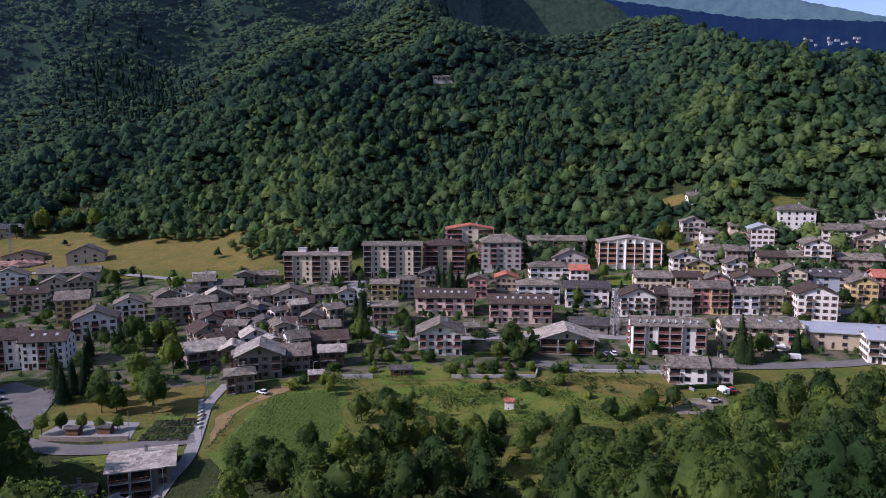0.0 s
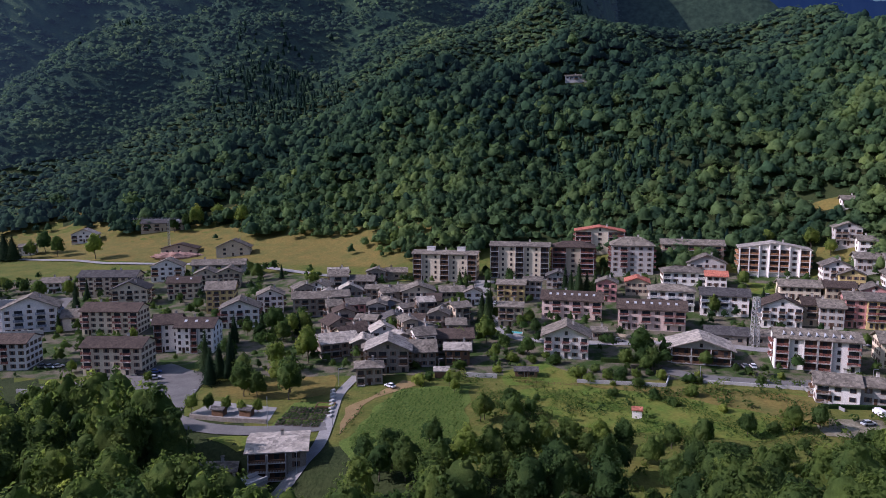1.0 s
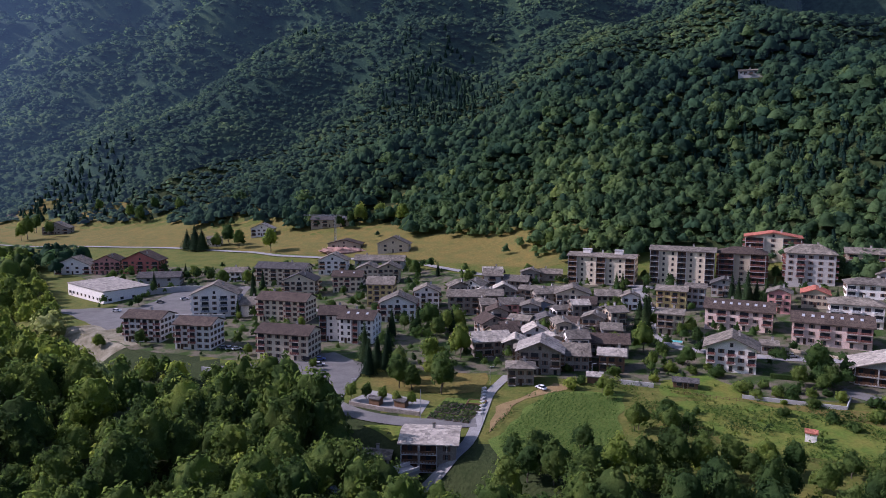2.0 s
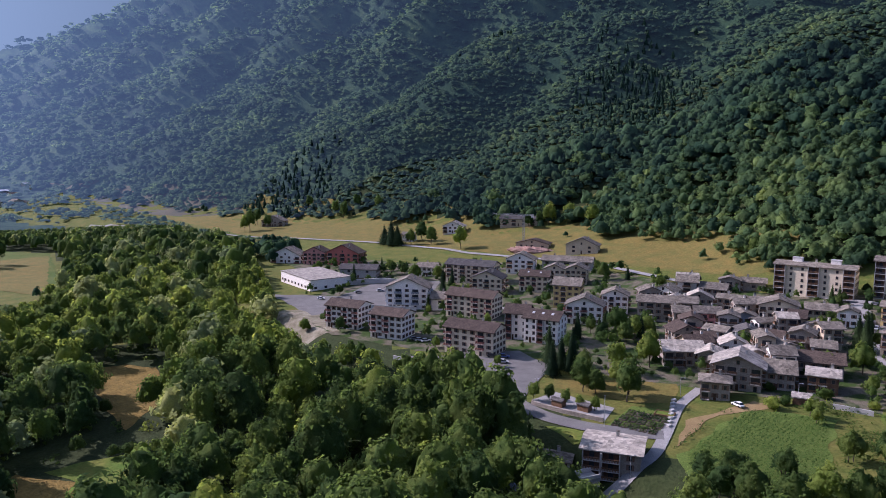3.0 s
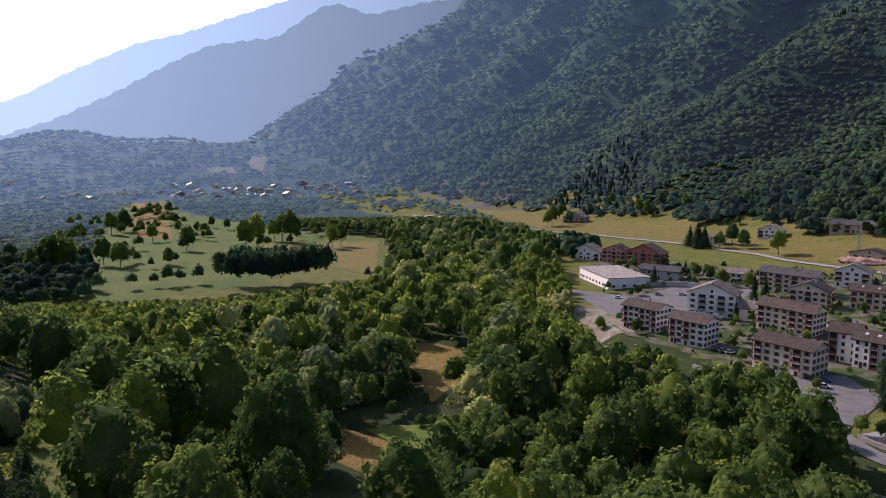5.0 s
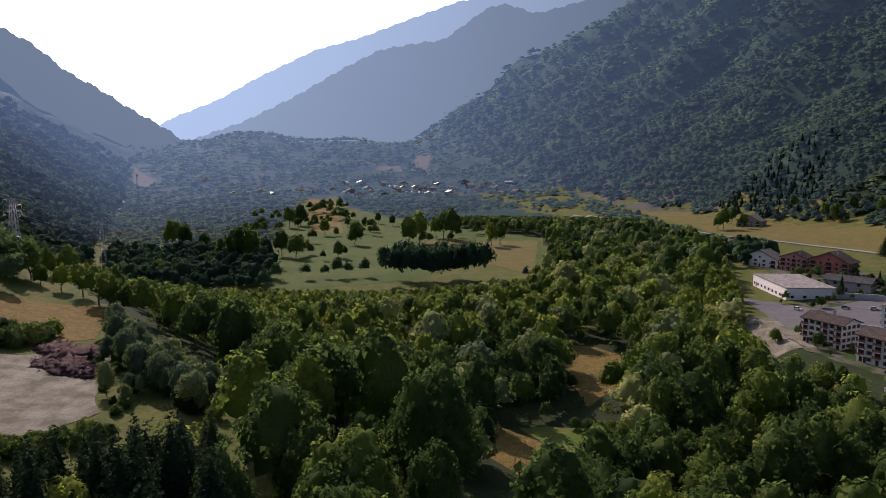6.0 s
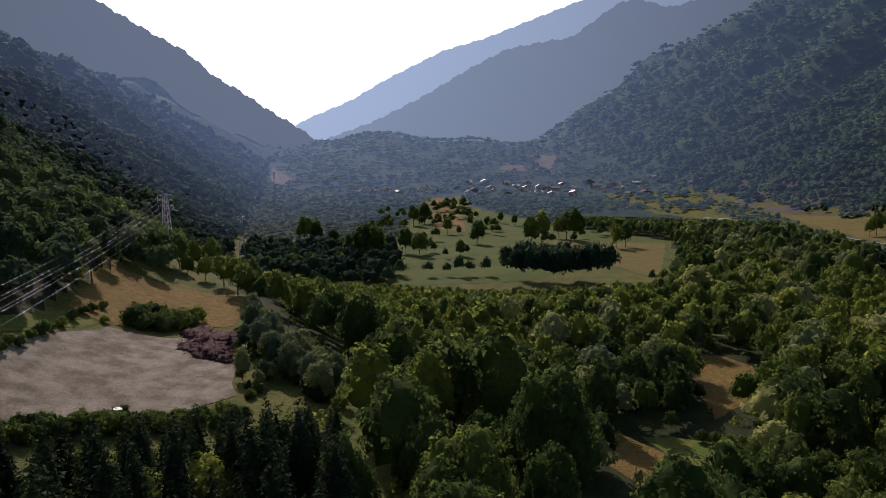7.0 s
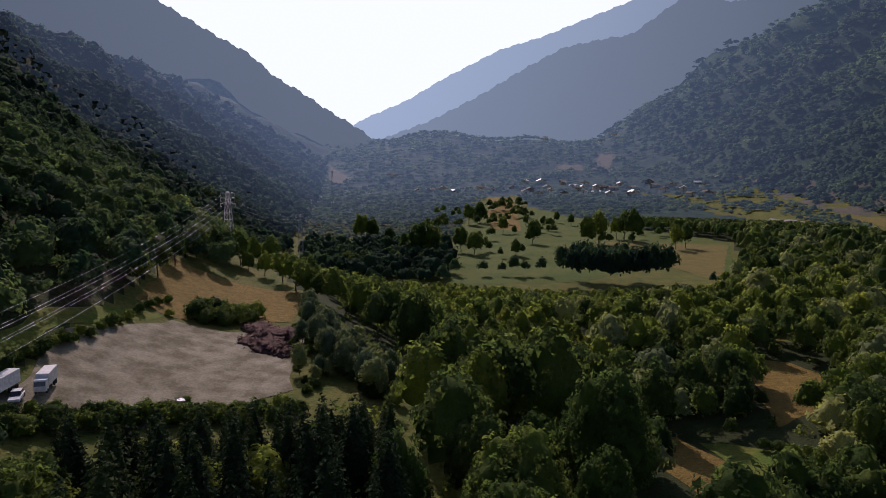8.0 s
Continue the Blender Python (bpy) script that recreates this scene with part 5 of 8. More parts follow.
plant("b", -102.5, 160.0, 2.04, 0, 0.70)
plant("b", -122.9, 155.2, 1.72, 0, 0.70)
plant("b", -116.5, 156.4, 1.94, 0, 0.70)
plant("b", -109.6, 155.2, 1.80, 0, 0.70)
plant("b", -126.7, 149.5, 1.28, 0, 0.78)
plant("b", -132.4, 144.6, 1.12, 0, 0.90)


# ---- houses ----
def plaster(name, c):
    return surface(name, tuple(0.86 * k for k in c), c, 2.2, 0.25, 0.9, 0.15, spread=0.3, per_thing=0.07)


WALL = {
    "white": plaster("white_plaster", (0.82, 0.77, 0.70)), "cream": plaster("cream_plaster", (0.70, 0.60, 0.44)), "pink": plaster("pink_plaster", (0.72, 0.55, 0.47)),
    "grey": plaster("grey_plaster", (0.48, 0.45, 0.41)), "stone": STONE, "yellow": plaster("yellow_plaster", (0.62, 0.48, 0.20)), "red": plaster("red_plaster", (0.46, 0.16, 0.13)),
    "rose": plaster("rose_plaster", (0.60, 0.30, 0.27)), "wood": surface("dark_boards", (0.13, 0.075, 0.045), (0.20, 0.12, 0.07), 0.8, 0.12, 0.85, 0.4), "tan": plaster("tan_plaster", (0.50, 0.42, 0.30)),
    "blue": plaster("blue_grey_plaster", (0.34, 0.37, 0.42)),
}


def slab_roof(name, a, b, size):
    """Roof of stone slabs: courses and slabs in relief, each its own tone."""
    m, t, p = nodes_of(name)
    g = t.nodes.new("ShaderNodeNewGeometry")
    vo = t.nodes.new("ShaderNodeTexVoronoi")
    vo.inputs["Scale"].default_value = 1 / size
    t.links.new(g.outputs["Position"], vo.inputs["Vector"])
    n = noise_at(t, 0.35, 5)
    tone = ramp_of(t, n.outputs[0], [(0.3, a), (0.7, b)])
    each = ramp_of(t, vo.outputs["Color"], [(0.1, (0.62, 0.62, 0.62)), (0.9, (1.32, 1.3, 1.26))])
    c = mixed(t, 1.0, tone.outputs[0], each.outputs[0], "MULTIPLY")
    info = t.nodes.new("ShaderNodeObjectInfo")
    k = ramp_of(t, info.outputs["Random"], [(0.0, (0.8, 0.8, 0.82)), (1.0, (1.18, 1.16, 1.12))])
    c = mixed(t, 1.0, c, k.outputs[0], "MULTIPLY")
    t.links.new(c, p.inputs["Base Color"])
    p.inputs["Roughness"].default_value, p.inputs["Specular IOR Level"].default_value = 0.9, 0.1
    bp = t.nodes.new("ShaderNodeBump")
    bp.inputs["Strength"].default_value, bp.inputs["Distance"].default_value = 0.7, 0.15
    t.links.new(vo.outputs["Distance"], bp.inputs["Height"])
    t.links.new(bp.outputs[0], p.inputs["Normal"])
    return m


ROOF = {
    "slab": slab_roof("stone_slab_roof", (0.085, 0.075, 0.062), (0.185, 0.167, 0.140), 0.8), "dark": slab_roof("dark_slate_roof", (0.055, 0.053, 0.053), (0.09, 0.086, 0.083), 0.6),
    "brown": slab_roof("brown_tile_roof", (0.050, 0.038, 0.032), (0.082, 0.064, 0.053), 0.5), "pale": slab_roof("pale_slab_roof", (0.20, 0.182, 0.155), (0.37, 0.34, 0.295), 0.9),
    "red": slab_roof("red_tile_roof", (0.30, 0.10, 0.07), (0.38, 0.15, 0.10), 0.5), "metal": surface("metal_sheet_roof", (0.38, 0.40, 0.43), (0.48, 0.50, 0.53), 3, 0.4, 0.45, 0.1, 0.3),
}
GLASS = surface("dark_window_glass", (0.02, 0.024, 0.03), (0.035, 0.04, 0.05), 1.5, 0.5, 0.12, 0.0)
FRAME = surface("brown_window_frame", (0.14, 0.09, 0.06), (0.19, 0.13, 0.09), 0.8, 0.1, 0.7, 0.1)
SHUT = surface("dark_shutter", (0.10, 0.06, 0.04), (0.15, 0.09, 0.06), 0.8, 0.1, 0.7, 0.2)
RAIL = {"wood": WALL["wood"], "red": surface("red_brown_rail", (0.20, 0.07, 0.05), (0.27, 0.10, 0.07), 0.6, 0.1, 0.8, 0.2), "orange": surface("orange_wood_rail", (0.36, 0.17, 0.07), (0.45, 0.22, 0.10), 0.6, 0.1, 0.8, 0.2),
        "white": plaster("white_rail", (0.66, 0.65, 0.63)), "black": surface("black_metal_rail", (0.03, 0.03, 0.034), (0.05, 0.05, 0.055), 0.6, 0.1, 0.5, 0.1), "blue": surface("blue_grey_rail", (0.28, 0.31, 0.36), (0.36, 0.39, 0.44), 0.6, 0.1, 0.6, 0.1)}
CONCRETE = surface("concrete", (0.33, 0.32, 0.30), (0.43, 0.42, 0.40), 2, 0.2, 0.9, 0.2)
# loggia backs: recess shade painted into the board colour; doors share it
SHADE_BOARDS = surface("shade_dark_boards", (0.055, 0.033, 0.022), (0.095, 0.058, 0.04), 0.8, 0.12, 0.85, 0.4)
AWNING = surface("white_awning_cloth", (0.70, 0.68, 0.65), (0.80, 0.78, 0.75), 1.0, 0.2, 0.9, 0.1)


def box(bm, x0, x1, y0, y1, z0, z1, slot=0):
    v = [bm.verts.new(p) for p in ((x0, y0, z0), (x1, y0, z0), (x1, y1, z0), (x0, y1, z0), (x0, y0, z1), (x1, y0, z1), (x1, y1, z1), (x0, y1, z1))]
    for q in ((3, 2, 1, 0), (4, 5, 6, 7), (0, 1, 5, 4), (1, 2, 6, 5), (2, 3, 7, 6), (3, 0, 4, 7)):
        bm.faces.new([v[i] for i in q]).material_index = slot


def prism(bm, profile, y0, y1, slot=0, axis="y"):
    """A closed profile in (across, z), run from y0 to y1."""
    def at(a, z, y):
        return bm.verts.new((a, y, z) if axis == "y" else (y, a, z))
    f = [at(a, z, y0) for a, z in profile]
    b = [at(a, z, y1) for a, z in profile]
    n = len(profile)
    for i in range(n):
        bm.faces.new((f[i], f[(i + 1) % n], b[(i + 1) % n], b[i])).material_index = slot
    bm.faces.new(f[::-1]).material_index = slot
    bm.faces.new(b).material_index = slot


def mesh_from(bm, name, mats):
    bmesh.ops.recalc_face_normals(bm, faces=bm.faces)
    me = bpy.data.meshes.new(name)
    bm.to_mesh(me)
    bm.free()
    for m in mats:
        me.materials.append(m)
    return me


def part(name, bm, mats, parent, label=""):
    me = bm if isinstance(bm, bpy.types.Mesh) else mesh_from(bm, name, mats if isinstance(mats, (list, tuple)) else [mats])
    ob = new(name, me)
    ob.parent = parent
    if label:
        ob["label"] = label
    return ob


KEPT = {}
HOUSES = []


def window_mesh(w, h, shutters):
    """One sheet folded into frame, recessed panes and shutters."""
    key = ("window", w, h, shutters)
    if key not in KEPT:
        bm = bmesh.new()
        xs = ([-w - 0.05] if shutters else []) + [-w / 2 - 0.09, -w / 2 + 0.04, w / 2 - 0.04, w / 2 + 0.09] + ([w + 0.05] if shutters else [])
        zs = [-0.09, 0.05, h - 0.05, h + 0.09]
        rim = [[bm.verts.new((x, -0.09, z)) for z in zs] for x in xs]
        back = {}
        n = len(xs)
        o = 1 if shutters else 0
        for i in range(n - 1):
            for j in range(3):
                a, b, c, d = rim[i][j], rim[i + 1][j], rim[i + 1][j + 1], rim[i][j + 1]
                if i == o + 1 and j == 1:
                    q = [bm.verts.new((v.co.x * 0.96, -0.015, v.co.z)) for v in (a, b, c, d)]
                    bm.faces.new(q).material_index = 1
                    for k in range(4):
                        bm.faces.new(((a, b, c, d)[k], (a, b, c, d)[(k + 1) % 4], q[(k + 1) % 4], q[k])).material_index = 0
                else:
                    bm.faces.new((a, b, c, d)).material_index = 2 if shutters and i in (0, n - 2) else 0
        edge = [rim[i][0] for i in range(n)] + [rim[-1][j] for j in range(1, 4)] + [rim[i][3] for i in range(n - 2, -1, -1)] + [rim[0][j] for j in (2, 1)]
        wall_ = [bm.verts.new((v.co.x, 0.05, v.co.z)) for v in edge]
        for k in range(len(edge)):
            bm.faces.new((edge[k], wall_[k], wall_[(k + 1) % len(edge)], edge[(k + 1) % len(edge)])).material_index = 0
        KEPT[key] = mesh_from(bm, "window", [FRAME, GLASS, SHUT])
    return KEPT[key]


def balcony_mesh(w, rail, deep=1.3):
    key = ("balcony", w, rail, deep)
    if key not in KEPT:
        bm = bmesh.new()
        box(bm, -w / 2, w / 2, -deep, 0.05, -0.16, 0, 1)
        box(bm, -w / 2 + 0.35, w / 2 - 0.35, -0.04, 0.05, 0.02, 2.15, 2)
        box(bm, -w / 2, w / 2, -deep, -deep + 0.07, 0.92, 1.02, 0)
        n = max(4, int(w / 0.32))
        for i in range(n + 1):
            x = -w / 2 + 0.06 + (w - 0.12) * i / n
            box(bm, x - 0.085, x + 0.085, -deep + 0.015, -deep + 0.05, 0.05, 0.92, 0)
        for sx in (-1, 1):
            x = sx * (w / 2 - 0.04)
            box(bm, x - 0.035, x + 0.035, -deep + 0.07, 0, 0.92, 1.02, 0)
            box(bm, x - 0.02, x + 0.02, -deep + 0.2, -0.1, 0.1, 0.9, 0)
        KEPT[key] = mesh_from(bm, "balcony", [RAIL[rail], CONCRETE, GLASS])
    return KEPT[key]


def loggia_mesh(w, rail, h):
    """One bay standing for recessed balconies: boarded back with recess shade in its colour, posts and rail in front.
    """
    key = ("loggia", w, rail, h)
    if key not in KEPT:
        bm = bmesh.new()
        box(bm, -w / 2, w / 2, -0.06, 0.05, 0.05, h - 0.15, 3)
        for i in range(max(1, int(w / 2.4))):
            x = -w / 2 + w * (i + 0.5) / max(1, int(w / 2.4))
            box(bm, x - 0.65, x + 0.65, -0.09, -0.05, 0.1, 2.2, 2)
        box(bm, -w / 2, w / 2, -1.25, 0.04, -0.18, 0.04, 1)
        box(bm, -w / 2, w / 2, -1.25, -1.15, 0.95, 1.05, 0)
        n = max(4, int(w / 0.4))
        for i in range(n + 1):
            x = -w / 2 + 0.1 + (w - 0.2) * i / n
            box(bm, x - 0.12, x + 0.12, -1.22, -1.18, 0.08, 0.95, 0)
        for sx in (-1, 1):
            box(bm, sx * w / 2 - 0.09, sx * w / 2 + 0.09, -1.24, -0.05, 0.045, h - 0.2, 1)
        KEPT[key] = mesh_from(bm, "loggia", [RAIL[rail], CONCRETE, GLASS, SHADE_BOARDS])
    return KEPT[key]


def chimney_mesh():
    if "chimney" not in KEPT:
        bm = bmesh.new()
        box(bm, -0.4, 0.4, -0.35, 0.35, -1.2, 1.1, 0)
        for sx in (-0.3, 0.3):
            box(bm, sx - 0.08, sx + 0.08, -0.3, 0.3, 1.1, 1.35, 0)
        box(bm, -0.55, 0.55, -0.5, 0.5, 1.35, 1.47, 1)
        KEPT["chimney"] = mesh_from(bm, "chimney", [WALL["grey"], ROOF["slab"]])
    return KEPT["chimney"]


def skylight_mesh():
    if "skylight" not in KEPT:
        bm = bmesh.new()
        box(bm, -0.55, 0.55, -0.7, 0.7, -0.05, 0.12, 0)
        box(bm, -0.45, 0.45, -0.6, 0.6, 0.12, 0.14, 1)
        KEPT["skylight"] = mesh_from(bm, "skylight", [CONCRETE, ROOF["metal"]])
    return KEPT["skylight"]


WORDS = {"slab": "grey stone-slab roof", "dark": "dark slate roof", "brown": "brown tiled roof", "pale": "pale stone-slab roof", "red": "red tiled roof", "metal": "pale metal roof"}


def house(x, y, yaw, long_, deep, floors, wall="white", roof="slab", ridge="long", front="w b w", side="w w", rail="wood", pitch=24, storey=2.85, label="", name="house", lights=0, stacks=1, shutters=True, lower="", over=0.9, fins=False, boxes=0, dormers=0, awnings=()):
    """A house whose front looks along -y before turning: walls, roof, windows and balconies column by column (w window, b balcony, L loggia, d wide window, . blank)."""
    c, s = math.cos(radians(yaw)), math.sin(radians(yaw))
    corners = [(x + c * a - s * b, y + s * a + c * b) for a in (-long_ / 2, long_ / 2) for b in (-deep / 2, deep / 2)]
    hs = [float(height(*p)) for p in corners]
    base = 0.6 * min(hs) + 0.4 * max(hs)
    HOUSES.append((x, y, yaw, long_, deep))
    ob = new(name)
    ob.matrix_basis = pose(x, y, base, 0, 0, yaw)
    top = floors * storey + 0.3
    run = deep / 2 if ridge == "long" else long_ / 2
    rise = run * math.tan(radians(pitch))
    hl, hd = long_ / 2, deep / 2
    foot = min(hs) - base - 1.2
    bm = bmesh.new()
    if ridge == "long":
        prism(bm, [(-hd, foot), (hd, foot), (hd, top), (0, top + rise), (-hd, top)], -hl, hl, 0, "x")
    elif ridge == "cross":
        prism(bm, [(-hl, foot), (hl, foot), (hl, top), (0, top + rise), (-hl, top)], -hd, hd)
    else:
        box(bm, -hl, hl, -hd, hd, foot, top)
    if lower:
        box(bm, -hl - 0.06, hl + 0.06, -hd - 0.06, hd + 0.06, foot, storey + 0.1, 1)
    part("wall", bm, [WALL[wall], WALL[lower or wall]], ob)
    bm = bmesh.new()
    k = math.tan(radians(pitch))
    th = 0.34
    if ridge in ("long", "cross"):
        half, end = (hd, hl) if ridge == "long" else (hl, hd)
        e = half + over
        zb = top - over * k + 0.03
        prof = [(-e, zb), (0, top + rise + 0.03), (e, zb), (e, zb + th), (0, top + rise + th + 0.05), (-e, zb + th)]
        prism(bm, prof, -end - over, end + over, 0, "x" if ridge == "long" else "y")
        for f in bm.faces:
            f.normal_update()
    elif ridge == "hip":
        hx, hy = hl + over, hd + over
        cut = min(hx, hy) * 0.999
        lo = [(-hx, -hy), (hx, -hy), (hx, hy), (-hx, hy)]
        hi = [(-(hx - cut), -(hy - cut)), (hx - cut, -(hy - cut)), (hx - cut, hy - cut), (-(hx - cut), hy - cut)]
        v0 = [bm.verts.new((a, b, top - 0.05)) for a, b in lo]
        v1 = [bm.verts.new((a, b, top + 0.22)) for a, b in lo]
        v2 = [bm.verts.new((a, b, top + 0.22 + cut * k)) for a, b in hi]
        for p, q in ((v0, v1), (v1, v2)):
            for i in range(4):
                bm.faces.new((p[i], p[(i + 1) % 4], q[(i + 1) % 4], q[i]))
        bm.faces.new(v0[::-1])
        bm.faces.new(v2)
        rise = cut * k
    else:
        box(bm, -hl - over * 0.4, hl + over * 0.4, -hd - over * 0.4, hd + over * 0.4, top, top + 0.45)
        rise = 0.2
    part("roof", bm, [ROOF[roof]], ob)
    # openings, column by column on the front, and on both ends
    def fill(spec, width, m, levels):
        cols = spec.split()
        if 1 < len(cols) < 5 and width / len(cols) > 4.1 and not set(cols) & {"L", "d"} and name in ("house", "apartment_block"):
            cols = cols + ["w"] + cols[:1] if width / len(cols) > 5.2 else cols + ["w"]
        for i, kind in enumerate(cols):
            cx = -width / 2 + width * (i + 0.5) / len(cols)
            bay = round(width / len(cols) * 4) / 4
            for fl in range(levels):
                z = fl * storey
                if kind == "." or (kind == "b" and fl == 0 and levels > 2):
                    if kind == "b":
                        p = part("window", window_mesh(1.1, 1.9, False), None, ob)
                        p.matrix_basis = m @ pose(cx, 0, z + 0.15)
                    continue
                if kind == "w":
                    p = part("window", window_mesh(1.0, 1.35, shutters), None, ob)
                    p.matrix_basis = m @ pose(cx, 0, z + 0.95)
                elif kind == "d":
                    p = part("window", window_mesh(1.75, 1.35, False), None, ob)
                    p.matrix_basis = m @ pose(cx, 0, z + 0.95)
                elif kind == "b":
                    p = part("balcony", balcony_mesh(min(bay - 0.3, 4.0), rail), None, ob)
                    p.matrix_basis = m @ pose(cx, 0, z + 0.12)
                elif kind == "L":
                    p = part("loggia", loggia_mesh(bay - 0.25, rail, storey), None, ob)
                    p.matrix_basis = m @ pose(cx, 0, z + 0.12)
    fill(front, long_, pose(0, -hd - 0.004, 0), floors)
    fill(side, deep, pose(hl + 0.004, 0, 0, 0, 0, 90), floors)
    fill(side, deep, pose(-hl - 0.004, 0, 0, 0, 0, -90), floors)
    if ridge == "cross" and rise > 2.2:
        p = part("window", window_mesh(1.0, 1.35, False), None, ob)
        p.matrix_basis = pose(0, -hd - 0.004, top + 0.3)
    # entrance door between the first two columns
    n_ = len(front.split())
    if n_ > 1 and name != "garage":
        bm = bmesh.new()
        box(bm, -0.62, 0.62, -0.07, 0.05, -0.3, 2.25, 0)
        box(bm, -0.5, 0.5, -0.11, -0.07, -0.3, 2.12, 1)
        p = part("door", bm, [CONCRETE, SHADE_BOARDS], ob)
        p.matrix_basis = pose(-hl + long_ / n_, -hd - 0.004, 0.12)
    if fins:
        for i in range(n_ + 1):
            fx = min(max(-hl + long_ * i / n_, -hl + 0.15), hl - 0.15)
            up = top + (rise * (1 - abs(fx) / hl) if ridge == "cross" else 0) - 0.1
            bm = bmesh.new()
            box(bm, fx - 0.22, fx + 0.22, -hd - 1.5, -hd + 0.1, foot, up)
            part("fin_wall", bm, [WALL[wall]], ob)
    for i in range(boxes):
        bx = hl * (0.48 if i else -0.48)
        bm = bmesh.new()
        box(bm, bx - 2.2, bx + 2.2, -1.6, 1.6, top, top + rise + 2.0)
        box(bm, bx - 2.4, bx + 2.4, -1.8, 1.8, top + rise + 2.0, top + rise + 2.2, 1)
        part("lift_house", bm, [WALL["white"], CONCRETE], ob, "white lift housing on the roof")
    for i in range(dormers):
        dx = -hl * 0.78 + hl * 1.56 * i / max(1, dormers - 1)
        bm = bmesh.new()
        zb = top + rise * 0.22
        prism(bm, [(dx - 0.95, zb), (dx + 0.95, zb), (dx, zb + 1.35)], -hd * 0.82, -hd * 0.2, 0)
        box(bm, dx - 0.45, dx + 0.45, -hd * 0.82 - 0.03, -hd * 0.82, zb + 0.12, zb + 0.62, 1)
        part("dormer", bm, [ROOF["metal"], GLASS], ob)
    for col, fl in awnings:
        bm = bmesh.new()
        ax = -hl + long_ * (col + 0.5) / n_
        prism(bm, [(-hd - 0.05, fl * storey + 2.6), (-hd - 1.9, fl * storey + 1.75), (-hd - 1.9, fl * storey + 1.5), (-hd - 1.85, fl * storey + 1.7), (-hd - 0.05, fl * storey + 2.54)], ax - 1.7, ax + 1.7, 0, "x")
        part("awning", bm, [AWNING], ob, "white cloth awning")
    for i in range(stacks):
        a = pick.uniform(-0.6, 0.6)
        p = part("chimney", chimney_mesh(), None, ob)
        if ridge == "long":
            p.matrix_basis = pose(a * hl, hd * 0.3, top + rise * 0.7 + 0.6)
        elif ridge == "cross":
            p.matrix_basis = pose(hl * 0.3, a * hd, top + rise * 0.7 + 0.6)
        else:
            p.matrix_basis = pose(0.3 * hl, 0.1 * hd, top + rise * 0.8 + 0.6)
    for i in range(lights):
        a = -0.85 + 1.7 * (i + 0.5) / lights
        p = part("skylight", skylight_mesh(), None, ob)
        p.matrix_basis = pose(a * hl, -hd * 0.45, top + rise * 0.55 + th + 0.06, pitch, 0, 0)
    return tagged(ob, label or f"{floors}-storey {wall} house with {WORDS[roof]}", "house" if name == "house" else name.split("_")[0], "village houses")


# ---- the village ----
house(-68.0, 381.9, 0, 35.2, 12, 5, "cream","slab","long","L w w L w w L","w w",rail="wood",pitch=12,stacks=1,boxes=2,name="apartment_block",shutters=False,label="five-storey cream apartment block with brown loggias")
house(-27.3, 384.0, 0, 31.3, 12, 6, "cream","slab","long","L w w L w w L","w",rail="black",pitch=14,name="apartment_block",shutters=False,label="six-storey cream apartment block with dark loggias")
house(1.1, 389.0, 0, 22.0, 13, 5, "tan","brown","hip","L w L","b w",rail="red",name="apartment_block",pitch=20,label="brown apartment block with wooden balconies")
house(15.8, 414.7, 0, 27.1, 13, 4, "cream","red","cross","L w L","w b",rail="red",name="apartment_block",pitch=10,label="cream apartment block with red gable trim")
house(31.8, 387.2, 0, 21.6, 13, 5, "grey","slab","hip","w b w","b w",rail="red",name="apartment_block",pitch=28,label="grey apartment block with mansard-like roof")
house(63.9, 396.8, -3, 31.5, 11, 3, "tan","slab","long","b w b w b","w b",rail="red",name="apartment_block",pitch=20,label="long tan apartment house with brown balconies")
house(100.9, 380.3, -8, 32.5, 12, 4, "white","pale","cross","L L w L L w L","b w",rail="orange",fins=True,name="apartment_block",pitch=10,label="white apartment block with orange wooden loggias")
house(-28.6, 345.3, 0, 13.3, 10, 3, "yellow","slab","long","b w b","w w",pitch=16)
house(-18.4, 351.0, 0, 8.5, 9, 3, "grey","slab","long","w w","w",pitch=16)
house(-26.0, 310.9, 0, 10.3, 9, 3, "tan","slab","long","b b","w w",rail="wood",pitch=16,label="ochre house with wooden galleries")
house(1.0, 322.0, -3, 26.5, 11, 3, "pink","brown","long","w b w b w b","w w",rail="red",name="apartment_block",pitch=28,lights=7,label="long pink apartment house with balconies and skylights")
house(34.5, 309.6, -3, 27.5, 11, 3, "pink","brown","long","b w b w b b","w w",rail="red",name="apartment_block",pitch=28,lights=7,label="long pink apartment house with balconies and skylights")
house(17.4, 348.1, -4, 9.5, 9, 3, "rose","slab","cross","w b","w w",pitch=22)
house(32.6, 358.5, -4, 10.9, 11, 2, "tan","red","cross","w w","w w",pitch=20)
house(-1.1, 273.5, 0, 16.8, 12, 3, "white","slab","cross","b w b","w w",rail="red",pitch=24,over=1.4,stacks=2,label="white chalet house with red balconies and slab roof")
house(12.1, 294.8, 0, 5.5, 8, 1, "grey","slab","long","w w","w",pitch=10,name="outbuilding")
house(-6.5, 367.9, 0, 11.2, 9, 2, "grey","dark","cross","w b","w w")
house(56.1, 370.7, 0, 20.8, 11, 2, "white","slab","hip","b w w","w w",rail="white",pitch=20)
house(68.9, 380.8, -5, 18.4, 10, 2, "grey","slab","cross","w b w","w")
house(70.8, 364.2, -5, 9.5, 8, 2, "white","red","long","w w","w",rail="red")
